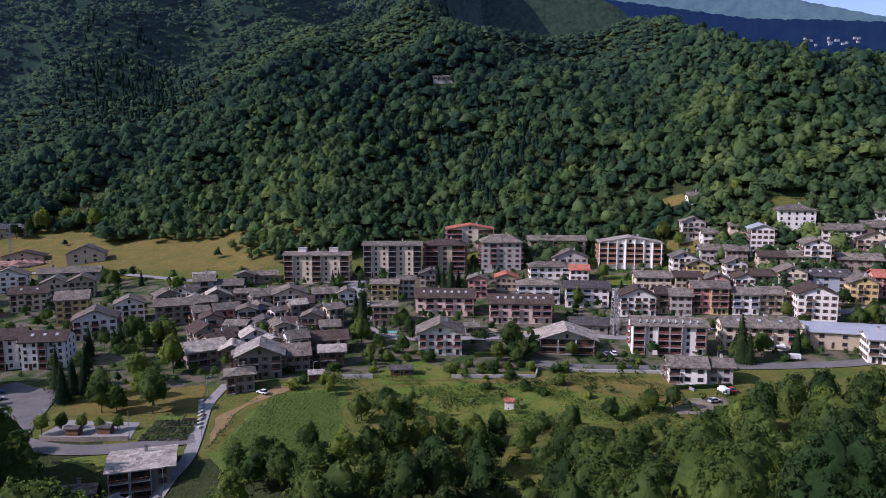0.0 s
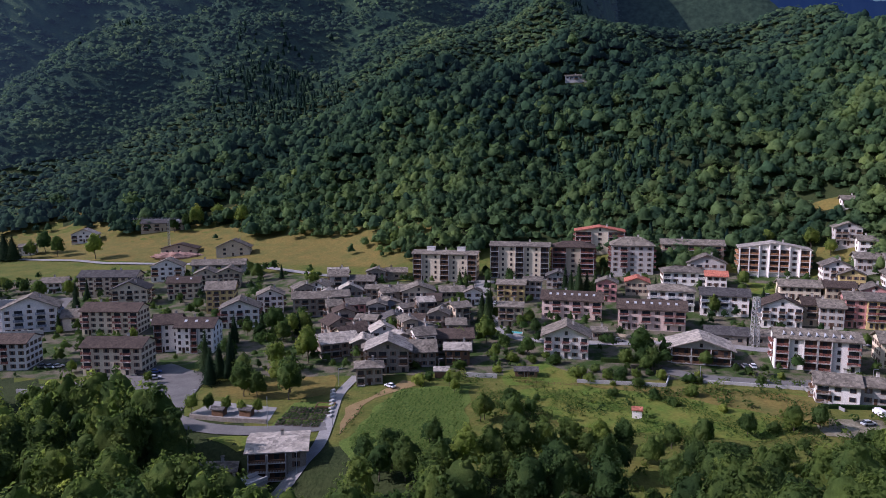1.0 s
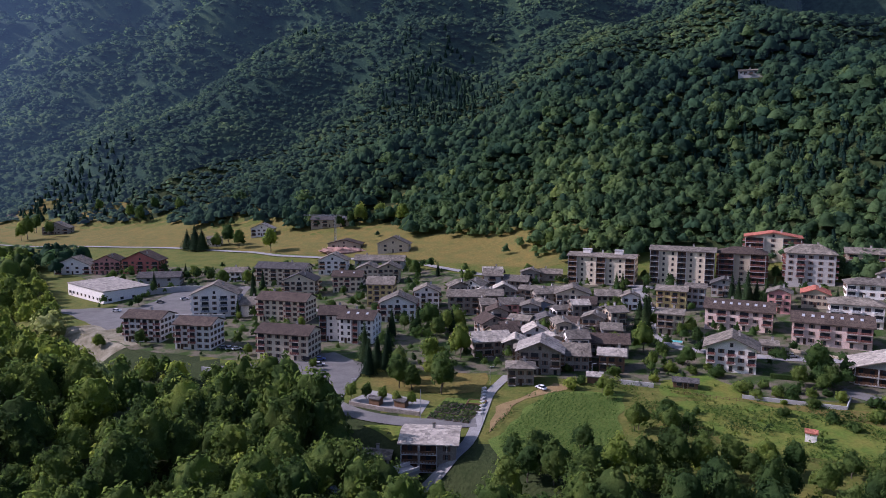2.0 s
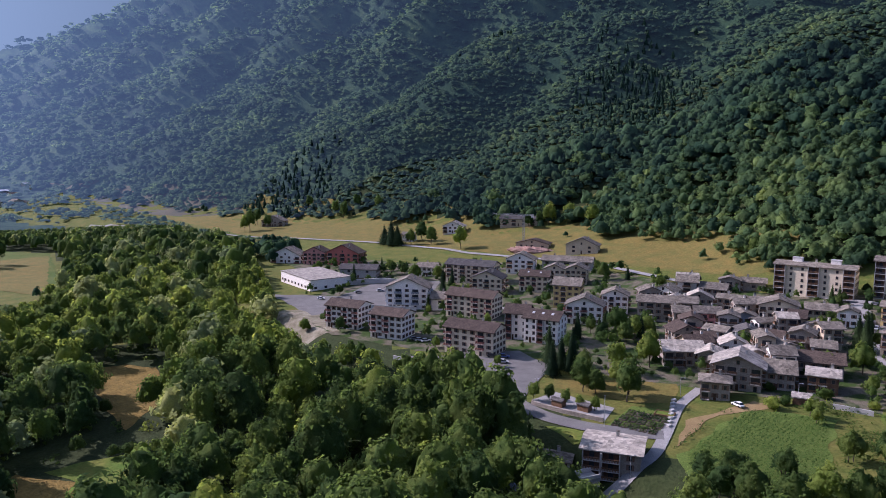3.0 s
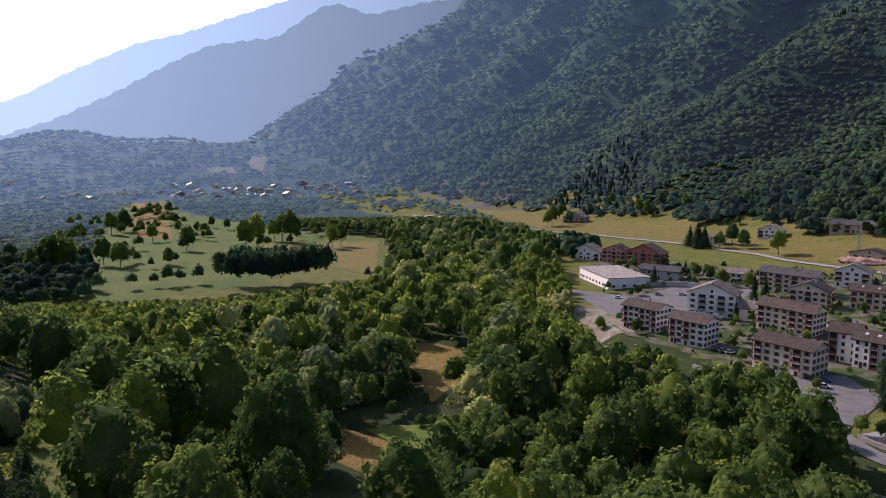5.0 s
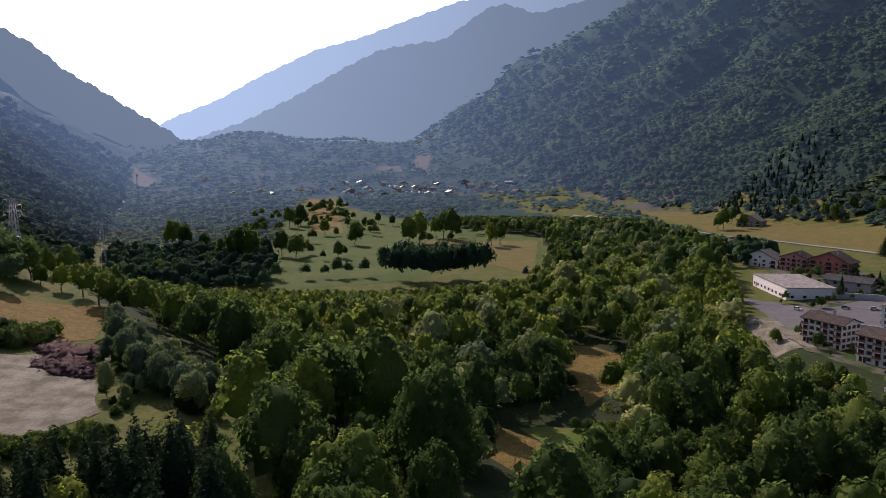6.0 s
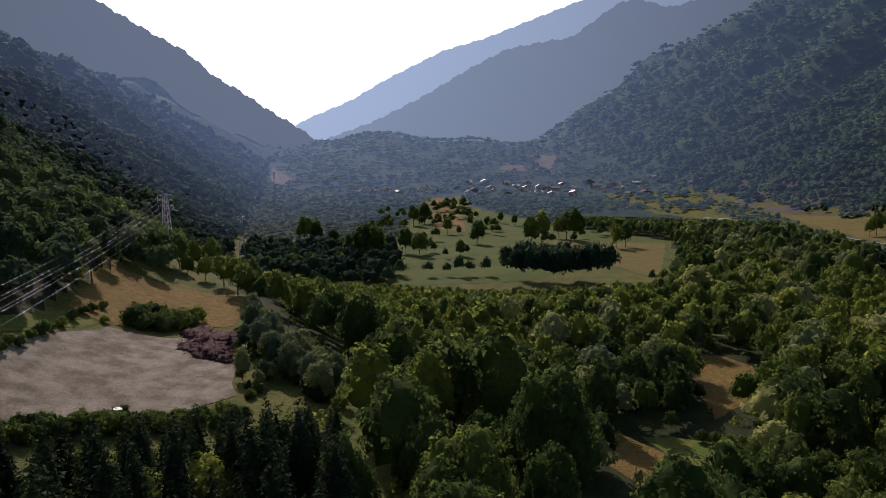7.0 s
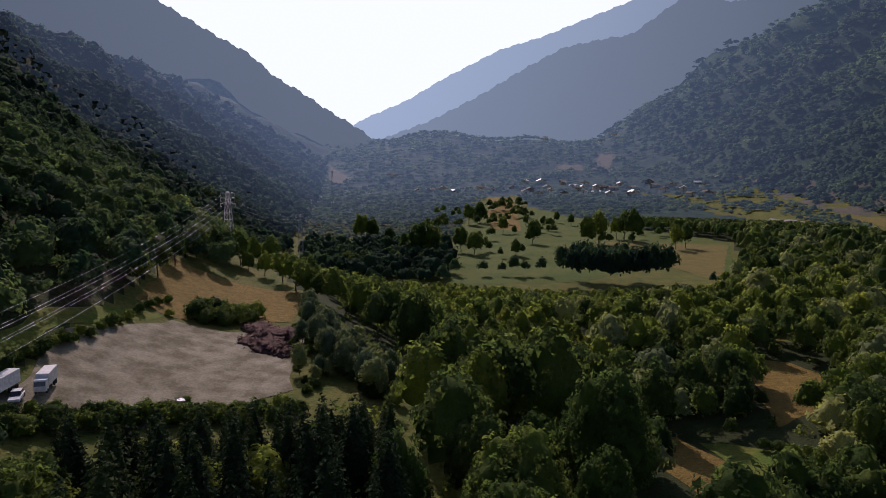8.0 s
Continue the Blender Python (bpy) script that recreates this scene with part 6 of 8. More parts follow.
house(45.9, 335.9, -3, 19.8, 11, 3, "white","slab","hip","b w b","w w",rail="white",pitch=20)
house(68.1, 330.5, -6, 20.1, 11, 3, "white","dark","long","b w b w","w w",rail="blue",pitch=22)
house(88.1, 316.4, -5, 15.7, 11, 3, "white","brown","cross","b w b","w b",rail="wood")
house(100.2, 318.0, -5, 6.8, 10, 3, "tan","brown","long","b","w")
house(107.0, 314.2, -8, 9.3, 10, 3, "grey","slab","long","w w","w w")
house(116.4, 315.6, -8, 8.0, 10, 4, "rose","slab","long","b w","w w",rail="red")
house(124.0, 313.8, -8, 7.7, 10, 4, "yellow","slab","long","b b","w w",rail="red")
house(135.1, 312.3, -8, 11.2, 10, 3, "white","slab","long","b w b","w w",rail="blue")
house(146.0, 311.8, -8, 10.0, 10, 3, "tan","slab","long","w b","w w")
house(133.5, 340.7, -10, 10.9, 10, 2, "rose","slab","cross","w b w","w")
house(104.8, 350.0, -5, 17.3, 10, 2, "cream","slab","long","w w w","w")
house(121.1, 346.9, -6, 12.2, 9, 2, "tan","brown","long","w w","w")
house(124.6, 363.1, -6, 12.1, 10, 3, "white","slab","cross","w b","w w")
house(130.1, 358.5, -8, 11.1, 9, 2, "yellow","slab","cross","w w","w")
house(147.3, 352.9, -8, 10.3, 9, 2, "white","slab","cross","w b w","w w")
house(145.6, 338.3, -8, 9.3, 9, 2, "white","brown","cross","b b","w w")
house(154.4, 338.8, -8, 13.1, 10, 2, "tan","brown","long","w w w","w")
house(165.3, 365.7, -12, 11.4, 11, 4, "white","metal","cross","w w","b b",pitch=20,name="apartment_block",label="tall white house with pale metal roof")
house(144.2, 381.6, -8, 7.6, 8, 2, "white","slab","long","w w","w")
house(138.9, 392.0, -8, 12.3, 10, 3, "grey","slab","cross","b b","w",rail="wood")
house(188.8, 379.9, -10, 19.1, 13, 3, "white","slab","hip","w w w w w","w w",pitch=20,name="apartment_block",shutters=False,label="long white three-storey building with hipped roof")
house(205.0, 364.0, -14, 18.6, 11, 3, "white","slab","long","w b b w","w w",rail="wood",name="apartment_block",label="white apartment house with brown balconies")
house(231.0, 370.6, -14, 19.2, 12, 2, "white","slab","long","w w w","w w")
house(218.3, 356.7, -14, 17.0, 11, 3, "cream","brown","cross","b w b","w w",rail="red")
house(185.6, 350.1, -14, 12.2, 14, 4, "white","slab","cross","w b","b b",rail="wood",pitch=22)
house(166.1, 333.8, -12, 12.6, 11, 3, "cream","slab","cross","w w","w w")
house(182.2, 333.8, -14, 20.1, 11, 2, "blue","dark","long","d d d","w",lights=4)
house(161.7, 302.8, -14, 15.9, 14, 4, "white","brown","cross","w b w","b w w",rail="wood",pitch=22,label="large white four-storey chalet house")
house(192.1, 319.5, -16, 11.4, 11, 3, "yellow","slab","cross","w b","w w")
house(206.5, 324.1, -16, 12.6, 11, 3, "rose","red","long","w b w","w w")
house(124.1, 272.8, -8, 28.1, 12, 3, "cream","slab","long","w b w b w b","w w",rail="red",awnings=[(1,1),(3,1),(4,0)],name="apartment_block",pitch=24,lights=3,stacks=2,label="long apartment house with white awnings and balconies")
house(87.6, 270.0, -7, 27.6, 12, 4, "white","slab","long","L w L L w b","b",rail="red",dormers=9,name="apartment_block",pitch=20,storey=2.7,shutters=False,label="white apartment block with saw-tooth roof windows")
house(160.9, 272.6, -14, 32.9, 18, 2, "tan","metal","long","d d d d","w w",pitch=8,name="warehouse",shutters=False,stacks=0,label="tan hall with a low pale metal roof")
house(84.8, 239.4, -10, 12.6, 10, 2, "white","slab","long","b d d","w b",rail="wood",pitch=24,label="white house with wooden balcony and slab roof")
house(95.8, 238.9, -10, 8.5, 9, 2, "grey","slab","long","w d","w",pitch=20)
house(162.7, 254.7, -16, 12.1, 11, 3, "white","metal","long","b w w","w w",pitch=18)
house(48.5, 273.2, -4, 20.7, 13, 2, "grey","pale","cross","L L L","b w",rail="wood",pitch=18,over=1.8,label="broad grey chalet with a pale slab roof")
house(62.2, 295.5, -6, 15.3, 10, 1, "stone","dark","long","d d d","w",pitch=22,stacks=0,storey=3.4,name="garage",label="low stone garages with dark roof")
house(74.7, 294.6, -6, 8.2, 9, 1, "stone","slab","long","d","w",pitch=20,stacks=0,storey=3.2,name="garage")
house(165.8, 352.8, -12, 14.1, 11, 2, "tan","brown","long","w w w","w",pitch=22)
house(176.9, 350.2, -12, 8.5, 10, 2, "grey","slab","long","w w","w")
house(140.8, 368.9, -8, 11.9, 10, 2, "grey","slab","long","w w w","w")
house(151.2, 363.1, -8, 10.8, 10, 2, "stone","slab","long","w w","w")
house(160.8, 383.5, -10, 10.1, 8, 1, "cream","slab","long","w w","w")
house(150.4, 420.3, -8, 10.9, 8, 1, "white","slab","long","w w","w")
house(204.7, 345.7, -14, 19.8, 11, 2, "stone","slab","long","w w w","w")
house(224.9, 353.3, -16, 11.9, 11, 3, "white","slab","cross","w b","w")
house(241.0, 381.6, -16, 13.9, 10, 2, "white","slab","long","w w","w")
house(-92.2, 264.7, 35, 14.8, 12, 2, "stone","pale","long","b b","w w",pitch=22,label="old stone house with wooden galleries and slab roof")
house(-66.6, 250.3, 12, 15.1, 12, 3, "stone","pale","cross","b b","w b",pitch=24,over=1.5,label="old stone chalet with wooden balconies and slab roof")
house(-70.0, 235.8, 18, 9.1, 8, 2, "stone","slab","hip","b w","w",pitch=18)
house(-56.3, 257.4, 15, 11.6, 12, 2, "stone","slab","long","w w","w b",pitch=26)
house(-42.1, 260.1, 10, 9.2, 9, 2, "wood","pale","long","b b","w",pitch=18,label="wooden house with a pale slab roof")
house(-46.3, 275.6, 14, 15.0, 11, 2, "stone","brown","long","w w w","w",pitch=24)
house(-122.5, 319.8, 20, 18.9, 11, 3, "stone","slab","long","w b w b","w w",pitch=22)
house(-109.7, 322.9, 20, 7.4, 10, 3, "tan","slab","long","w b","w",pitch=22)
house(-100.2, 319.6, 25, 10.9, 10, 2, "rose","slab","long","w b","w",pitch=22)
house(-85.2, 319.8, 25, 11.9, 11, 2, "blue","slab","cross","w w","w",pitch=20)
house(-73.5, 333.5, 15, 15.8, 12, 3, "cream","slab","cross","b w b","w b",pitch=20)
house(-58.2, 342.1, 12, 11.6, 9, 2, "tan","slab","long","w w","w")
house(-47.5, 341.2, 12, 8.2, 8, 2, "white","slab","cross","w w","w")
house(-129.3, 376.9, 20, 10.2, 8, 2, "blue","pale","long","w","w")
house(-97.2, 384.4, 15, 11.3, 8, 1, "stone","slab","long","d","w",storey=3.5)
house(-111.5, 342.3, 21, 12.9, 8, 2, "stone","pale","cross","w w","w b",pitch=26,over=0.7,label="old stone village house with pale slab roof")
house(-110.1, 362.1, 5, 11.8, 10, 2, "stone","slab","long","w w","w b",pitch=22,over=1.2,label="old stone village house with weathered slab roof")
house(-97.1, 346.5, 5, 11.8, 8, 2, "stone","slab","long","w b","w b",pitch=18,over=0.9,label="old stone village house with weathered slab roof")
house(-76.8, 297.2, 20, 9.9, 9, 2, "tan","dark","cross","w b","w b",pitch=22,over=0.9,label="old ochre plastered village house with dark slate roof")
house(-67.4, 298.0, 6, 7.8, 9, 2, "stone","brown","long","w b w","w b",pitch=18,over=1.2,label="old stone village house with brown roof")
house(-61.6, 286.6, 46, 9.3, 10, 2, "white","slab","cross","w b","w b",pitch=18,over=0.7,label="old whitewashed village house with weathered slab roof")
house(-77.1, 279.9, 27, 9.9, 8, 2, "white","pale","cross","w b w","w b",pitch=26,over=0.9,label="old whitewashed village house with pale slab roof")
house(-87.4, 294.8, -5, 8.9, 8, 2, "white","slab","long","w b","w b",pitch=18,over=0.9,label="old whitewashed village house with weathered slab roof")
house(-99.9, 288.1, 42, 10.7, 10, 2, "stone","brown","cross","b b","w b",pitch=26,over=0.9,label="old stone village house with brown roof")
house(-130.3, 349.5, -0, 11.1, 9, 2, "white","slab","cross","w b","w b",pitch=26,over=0.9,label="old whitewashed village house with weathered slab roof")
house(-137.8, 345.5, 37, 10.5, 8, 2, "stone","slab","cross","w b","w b",pitch=22,over=0.9,label="old stone village house with weathered slab roof")
house(-74.3, 315.2, 42, 9.3, 7, 2, "white","slab","long","b b","w b",pitch=18,over=0.9,label="old whitewashed village house with weathered slab roof")
house(-56.0, 296.8, 4, 8.9, 8, 3, "stone","slab","cross","b b","w b",pitch=22,over=0.7,label="old stone village house with weathered slab roof")
house(-90.1, 276.0, 45, 10.4, 8, 2, "tan","brown","long","w w","w b",pitch=26,over=0.9,label="old ochre plastered village house with brown roof")
house(-67.9, 272.1, 36, 9.3, 7, 2, "stone","pale","cross","w w","w b",pitch=18,over=0.7,label="old stone village house with pale slab roof")
house(-57.2, 268.0, 25, 7.9, 10, 3, "white","slab","long","b b","w b",pitch=22,over=0.7,label="old whitewashed village house with weathered slab roof")
house(-56.0, 317.6, -10, 7.2, 9, 2, "stone","dark","cross","w b","w b",pitch=18,over=0.9,label="old stone village house with dark slate roof")
house(-48.0, 292.5, 13, 8.0, 9, 2, "stone","slab","long","w w","w b",pitch=22,over=0.7,label="old stone village house with weathered slab roof")
house(-107.1, 377.6, 11, 10.4, 7, 2, "stone","slab","cross","w b w","w b",pitch=18,over=0.7,label="old stone village house with weathered slab roof")
house(-81.0, 264.5, 15, 8.1, 9, 2, "stone","pale","cross","w b","w b",pitch=22,over=1.2,label="old stone village house with pale slab roof")
house(-102.2, 305.2, 22, 9.4, 9, 2, "stone","brown","cross","b","w b",pitch=22,over=0.9,label="old stone village house with brown roof")
house(-87.2, 329.2, 34, 8.7, 7, 3, "stone","slab","long","b","w b",pitch=26,over=0.7,label="old stone village house with weathered slab roof")
house(-84.5, 345.1, 33, 8.9, 9, 2, "stone","slab","long","w b w","w b",pitch=22,over=1.2,label="old stone village house with weathered slab roof")
house(-66.2, 314.6, 27, 7.5, 7, 3, "stone","pale","long","w b","w b",pitch=26,over=0.7,label="old stone village house with pale slab roof")
house(-64.3, 327.8, 7, 6.7, 10, 2, "tan","brown","long","b","w b",pitch=26,over=0.7,label="old ochre plastered village house with brown roof")
house(-89.1, 282.6, 27, 7.5, 8, 2, "stone","brown","long","b","w b",pitch=22,over=0.7,label="old stone village house with brown roof")
house(-86.9, 306.9, 15, 7.9, 8, 3, "grey","slab","cross","b b","w b",pitch=18,over=0.9,label="old grey plastered village house with weathered slab roof")
house(-120.3, 334.5, 6, 10.0, 7, 2, "stone","pale","cross","w b w","w b",pitch=26,over=0.7,label="old stone village house with pale slab roof")
house(-123.0, 360.6, 11, 9.1, 10, 3, "grey","slab","long","b","w b",pitch=26,over=1.2,label="old grey plastered village house with weathered slab roof")
house(-62.5, 275.8, 42, 6.6, 7, 2, "stone","slab","long","w b","w b",pitch=22,over=0.9,label="old stone village house with weathered slab roof")
house(-66.6, 260.6, 21, 5.6, 8, 2, "grey","brown","cross","b b","w b",pitch=22,over=0.9,label="old grey plastered village house with brown roof")
house(-74.8, 257.7, 17, 7.4, 7, 2, "stone","slab","cross","w w","w b",pitch=22,over=0.9,label="old stone village house with weathered slab roof")
house(-49.5, 309.0, 35, 7.0, 9, 3, "tan","slab","long","w b","w b",pitch=18,over=1.2,label="old ochre plastered village house with weathered slab roof")
house(-111.0, 316.0, 33, 7.2, 9, 2, "stone","slab","long","w w","w b",pitch=26,over=0.7,label="old stone village house with weathered slab roof")
house(-67.5, 285.3, 28, 6.4, 10, 3, "tan","slab","cross","b","w b",pitch=18,over=0.7,label="old ochre plastered village house with weathered slab roof")
house(-373.8, 359.3, 18, 25.6, 12, 3, "red","brown","cross","b w b w b","b w",rail="wood",name="apartment_block",label="red-brown apartment house with balconies")
house(-397.3, 352.1, 26, 17.3, 12, 3, "rose","brown","cross","b w b","b w",rail="wood",name="apartment_block",label="rose apartment house with balconies")
house(-421.8, 345.6, 22, 25.7, 12, 2, "white","slab","cross","b w","w w",rail="red")
house(-329.2, 328.8, 30, 24.5, 11, 2, "grey","dark","long","d d","w w",lower="grey")
house(-244.3, 235.9, 12, 18.3, 12, 4, "white","brown","long","b w w b w b","w w",rail="red",name="apartment_block",storey=2.6,pitch=20,label="white apartment house with red-brown balconies")
house(-214.1, 234.2, 12, 16.5, 12, 4, "white","brown","long","b w b w w","w w",rail="red",name="apartment_block",storey=2.6,pitch=20,label="white apartment house with red-brown balconies")
house(-167.7, 234.3, 8, 22.5, 12, 4, "cream","brown","long","b w w w b w","w w",rail="red",name="apartment_block",storey=2.6,pitch=22,label="cream apartment house with brown roof")
house(-244.6, 280.9, 30, 22.5, 13, 4, "white","slab","cross","w b w b w","b w b",rail="blue",name="apartment_block",label="white apartment house with pale balconies")
house(-227.4, 287.3, 30, 9.3, 12, 2, "white","slab","long","d","w")
house(-202.8, 282.4, 8, 25.5, 12, 4, "cream","brown","long","b w w w b w b","w w",rail="red",name="apartment_block",storey=2.6,label="cream four-storey apartment house")
house(-227.4, 331.3, 20, 17.5, 12, 3, "cream","dark","cross","b w b w","b w",rail="wood")
house(-252.1, 349.3, 12, 31.0, 12, 4, "cream","dark","long","b w b w b w b","w b",rail="wood",name="apartment_block",storey=2.6,label="cream apartment house with dark roof")
house(-290.9, 353.6, 25, 12.9, 10, 2, "white","slab","long","w w","w")
house(-164.3, 262.8, 22, 10.1, 12, 4, "white","brown","long","L w w","w w",rail="red",name="apartment_block",shutters=False,label="white apartment house with red loggias")
house(-150.9, 263.1, 10, 15.2, 12, 4, "white","brown","long","w w L w w","w w w",rail="red",name="apartment_block",storey=2.6,shutters=False,lights=3,label="white apartment house with red loggias")
house(-171.6, 322.6, 18, 13.4, 13, 4, "yellow","slab","long","w b","w w",label="tall pale yellow house with slab roof")
house(-151.0, 300.7, 22, 17.1, 12, 3, "white","slab","cross","b w b w","b w b",rail="red")
house(-146.2, 323.5, 22, 12.5, 10, 3, "white","slab","cross","w b w","w b",rail="wood")
house(-236.9, 381.3, 20, 17.6, 11, 3, "white","slab","cross","b w","w",rail="orange")
house(-205.4, 346.0, 20, 16.5, 11, 3, "cream","brown","long","b w b w","w w",rail="red",lights=2)
house(-203.1, 365.2, 20, 12.9, 11, 3, "cream","slab","cross","w b","w")
house(-190.8, 368.5, 20, 12.1, 11, 3, "tan","slab","cross","b w","w")
house(-211.9, 396.9, 18, 31.1, 11, 2, "grey","slab","long","w w b w w","w")
house(-222.6, 437.6, 15, 21.7, 10, 2, "tan","slab","cross","d d","d",label="unfinished house with a bare roof")
house(-368.0, 482.5, 20, 18.0, 10, 2, "white","pale","cross","b w","w")
house(-390.9, 449.5, 20, 10.3, 8, 2, "white","slab","long","w","w")
house(-313.1, 501.0, 15, 32.0, 10, 2, "tan","dark","long","b b","w",rail="wood",label="dark wooden farmhouse at the forest edge")
house(-621.0, 490.5, 25, 25.6, 12, 2, "stone","slab","cross","b b","w")
house(-78.6, 176.2, 18, 15.3, 13, 3, "stone","pale","long","L L w","w",pitch=11,stacks=1,storey=2.5,label="old stone barn with a pale slab roof",name="barn",rail="wood")
house(-95.1, 172.5, 18, 9.7, 6, 1, "white","slab","long","w w w","w",pitch=16,storey=2.6,label="low white annex with a slab roof",name="outbuilding")
house(-340, 299, -17, 46, 27, 1, "white","pale","flat","d d d d d d d d d","d d d d",storey=6.0,shutters=False,stacks=0,name="market_hall",label="low white hall with a wide flat pale roof")


house(0.5, 652.7, 4, 19, 8, 1, "grey", "slab", "long", "w w b w", "w", pitch=16, label="long low grey farmhouse in a clearing of the forest")


# ---- gardens between the houses ----
def free_of_houses(x, y, margin=1.2):
    ok = np.ones(len(x), bool)
    for hx, hy, yaw, a, b in HOUSES:
        c, s = math.cos(radians(yaw)), math.sin(radians(yaw))
        dx, dy = x - hx, y - hy
        ok &= ~((np.abs(c * dx + s * dy) < a / 2 + margin) & (np.abs(-s * dx + c * dy) < b / 2 + margin))
    return ok


TOWN = [(-300, 250), (-240, 222), (-190, 222), (-140, 244), (-100, 236), (-75, 246), (-40, 250), (40, 256), (165, 256), (240, 345), (250, 395), (190, 382), (120, 378), (60, 392), (-40, 392), (-90, 380), (-140, 384), (-205, 404), (-330, 380), (-400, 350)]
X, Y = scatter(-420, 250, 215, 410, 7.5, rng)
clump = np.sin(X / 19 + 1) * np.sin(Y / 15 + X / 40) + 0.5 * rng.normal(size=len(X))
on = inside(X, Y, TOWN) & free_of_houses(X, Y, 1.6) & (clump > -0.4)
on &= ~inside(X, Y, [(-345, 258), (-296, 275), (-305, 325), (-262, 345), (-240, 292), (-245, 255), (-275, 236)]) & ~inside(X, Y, [(-192, 208), (-151, 246), (-128, 238), (-120, 198)])
X, Y = X[on], Y[on]
size = rng.uniform(0.18, 0.55, len(X)) * rng.choice([0.7, 1, 1.25], len(X))
few = np.arange(len(X)) % 9 == 0
for x_, y_, k_ in zip(X[few], Y[few], size[few]):
    if k_ < 0.22:
        plant("s", x_, y_, k_ * 4)
    elif pick.random() < 0.22:
        plant("c", x_, y_, k_ * 1.1)
    else:
        plant("b", x_, y_, k_ * 1.1)
woods("garden_greenery", X[~few], Y[~few], SMALL, LEAF, "shrubs and small trees in the gardens", tall=size[~few])
X, Y = scatter(-60, 110, 196, 262, 4.2, rng)
on = free_of_houses(X, Y, 1.5) & (np.sin(X / 9) * np.sin(Y / 7 + X / 21) + 0.45 * rng.normal(size=len(X)) > 0.35) & ~inside(X, Y, [(-68, 166), (-60, 240), (-32, 236), (-26, 196)]) & inside(X, Y, [(-60, 240), (-40, 248), (60, 258), (108, 246), (80, 205), (0, 200), (-30, 210)])
woods("meadow_shrubs", X[on], Y[on], SCRUB, LEAF, "low shrubs and tall weeds on the slope", 0.25, 0.75, 0.1)


# ---- the far village ----
house(-1480.2, 152.4, 84, 18, 11, 1, "grey", "slab", "cross", "w", ".", label="small grey house of the far village")
house(-1572.0, 186.7, 65, 15, 11, 2, "cream", "metal", "cross", "w", ".", label="small cream house of the far village")
house(-1342.5, 160.2, 104, 16, 9, 2, "white", "pale", "cross", "w", ".", label="small white house of the far village")
house(-1412.2, 179.0, 91, 13, 13, 2, "stone", "pale", "cross", "w", ".", label="small stone house of the far village")
house(-1566.9, 221.6, 97, 19, 11, 2, "cream", "metal", "cross", "w", ".", label="small cream house of the far village")
house(-1289.3, 178.0, 78, 18, 12, 2, "cream", "brown", "cross", "w", ".", label="small cream house of the far village")
house(-1473.0, 220.8, 107, 19, 11, 1, "cream", "pale", "cross", "w", ".", label="small cream house of the far village")
house(-1420.4, 221.4, 93, 11, 13, 1, "cream", "pale", "cross", "w", ".", label="small cream house of the far village")
house(-1534.3, 264.6, 104, 11, 12, 2, "tan", "pale", "long", "w", ".", label="small tan house of the far village")
house(-1294.5, 225.7, 79, 16, 12, 2, "stone", "brown", "cross", "w", ".", label="small stone house of the far village")
house(-1491.1, 279.3, 70, 16, 11, 1, "white", "metal", "long", "w", ".", label="small white house of the far village")
house(-1284.3, 228.6, 90, 20, 10, 1, "grey", "slab", "long", "w", ".", label="small grey house of the far village")
house(-1446.1, 290.8, 90, 12, 9, 2, "cream", "metal", "cross", "w", ".", label="small cream house of the far village")
house(-1410.9, 272.9, 97, 12, 12, 2, "tan", "slab", "long", "w", ".", label="small tan house of the far village")
house(-1515.6, 307.6, 77, 19, 12, 2, "cream", "brown", "cross", "w", ".", label="small cream house of the far village")
house(-1328.0, 269.1, 66, 13, 11, 2, "white", "pale", "cross", "w", ".", label="small white house of the far village")
house(-1449.9, 318.8, 86, 14, 11, 2, "cream", "metal", "cross", "w", ".", label="small cream house of the far village")
house(-1355.5, 298.4, 70, 16, 11, 1, "tan", "metal", "long", "w", ".", label="small tan house of the far village")
house(-1428.6, 329.0, 82, 18, 12, 2, "stone", "slab", "long", "w", ".", label="small stone house of the far village")
house(-1294.9, 310.1, 80, 16, 13, 2, "cream", "metal", "cross", "w", ".", label="small cream house of the far village")
house(-1493.4, 377.9, 91, 13, 13, 2, "tan", "metal", "cross", "w", ".", label="small tan house of the far village")
house(-1414.7, 344.2, 107, 20, 11, 2, "grey", "pale", "long", "w", ".", label="small grey house of the far village")
house(-1505.1, 404.4, 91, 19, 10, 1, "cream", "pale", "long", "w", ".", label="small cream house of the far village")
house(-1275.6, 343.3, 75, 13, 12, 2, "stone", "brown", "long", "w", ".", label="small stone house of the far village")
house(-1469.1, 403.6, 75, 19, 12, 1, "tan", "pale", "cross", "w", ".", label="small tan house of the far village")
house(-1305.1, 355.1, 106, 20, 10, 2, "cream", "metal", "cross", "w", ".", label="small cream house of the far village")
house(-1514.2, 446.1, 61, 18, 10, 2, "stone", "slab", "cross", "w", ".", label="small stone house of the far village")
house(-1451.8, 438.2, 106, 15, 11, 2, "stone", "pale", "long", "w", ".", label="small stone house of the far village")
house(-1452.7, 469.0, 76, 16, 12, 1, "white", "slab", "long", "w", ".", label="small white house of the far village")
house(-1380.0, 435.2, 109, 18, 11, 2, "white", "brown", "cross", "w", ".", label="small white house of the far village")
house(-1437.3, 469.5, 85, 17, 12, 2, "tan", "brown", "cross", "w", ".", label="small tan house of the far village")
house(-1400.2, 474.8, 60, 17, 11, 2, "white", "pale", "cross", "w", ".", label="small white house of the far village")
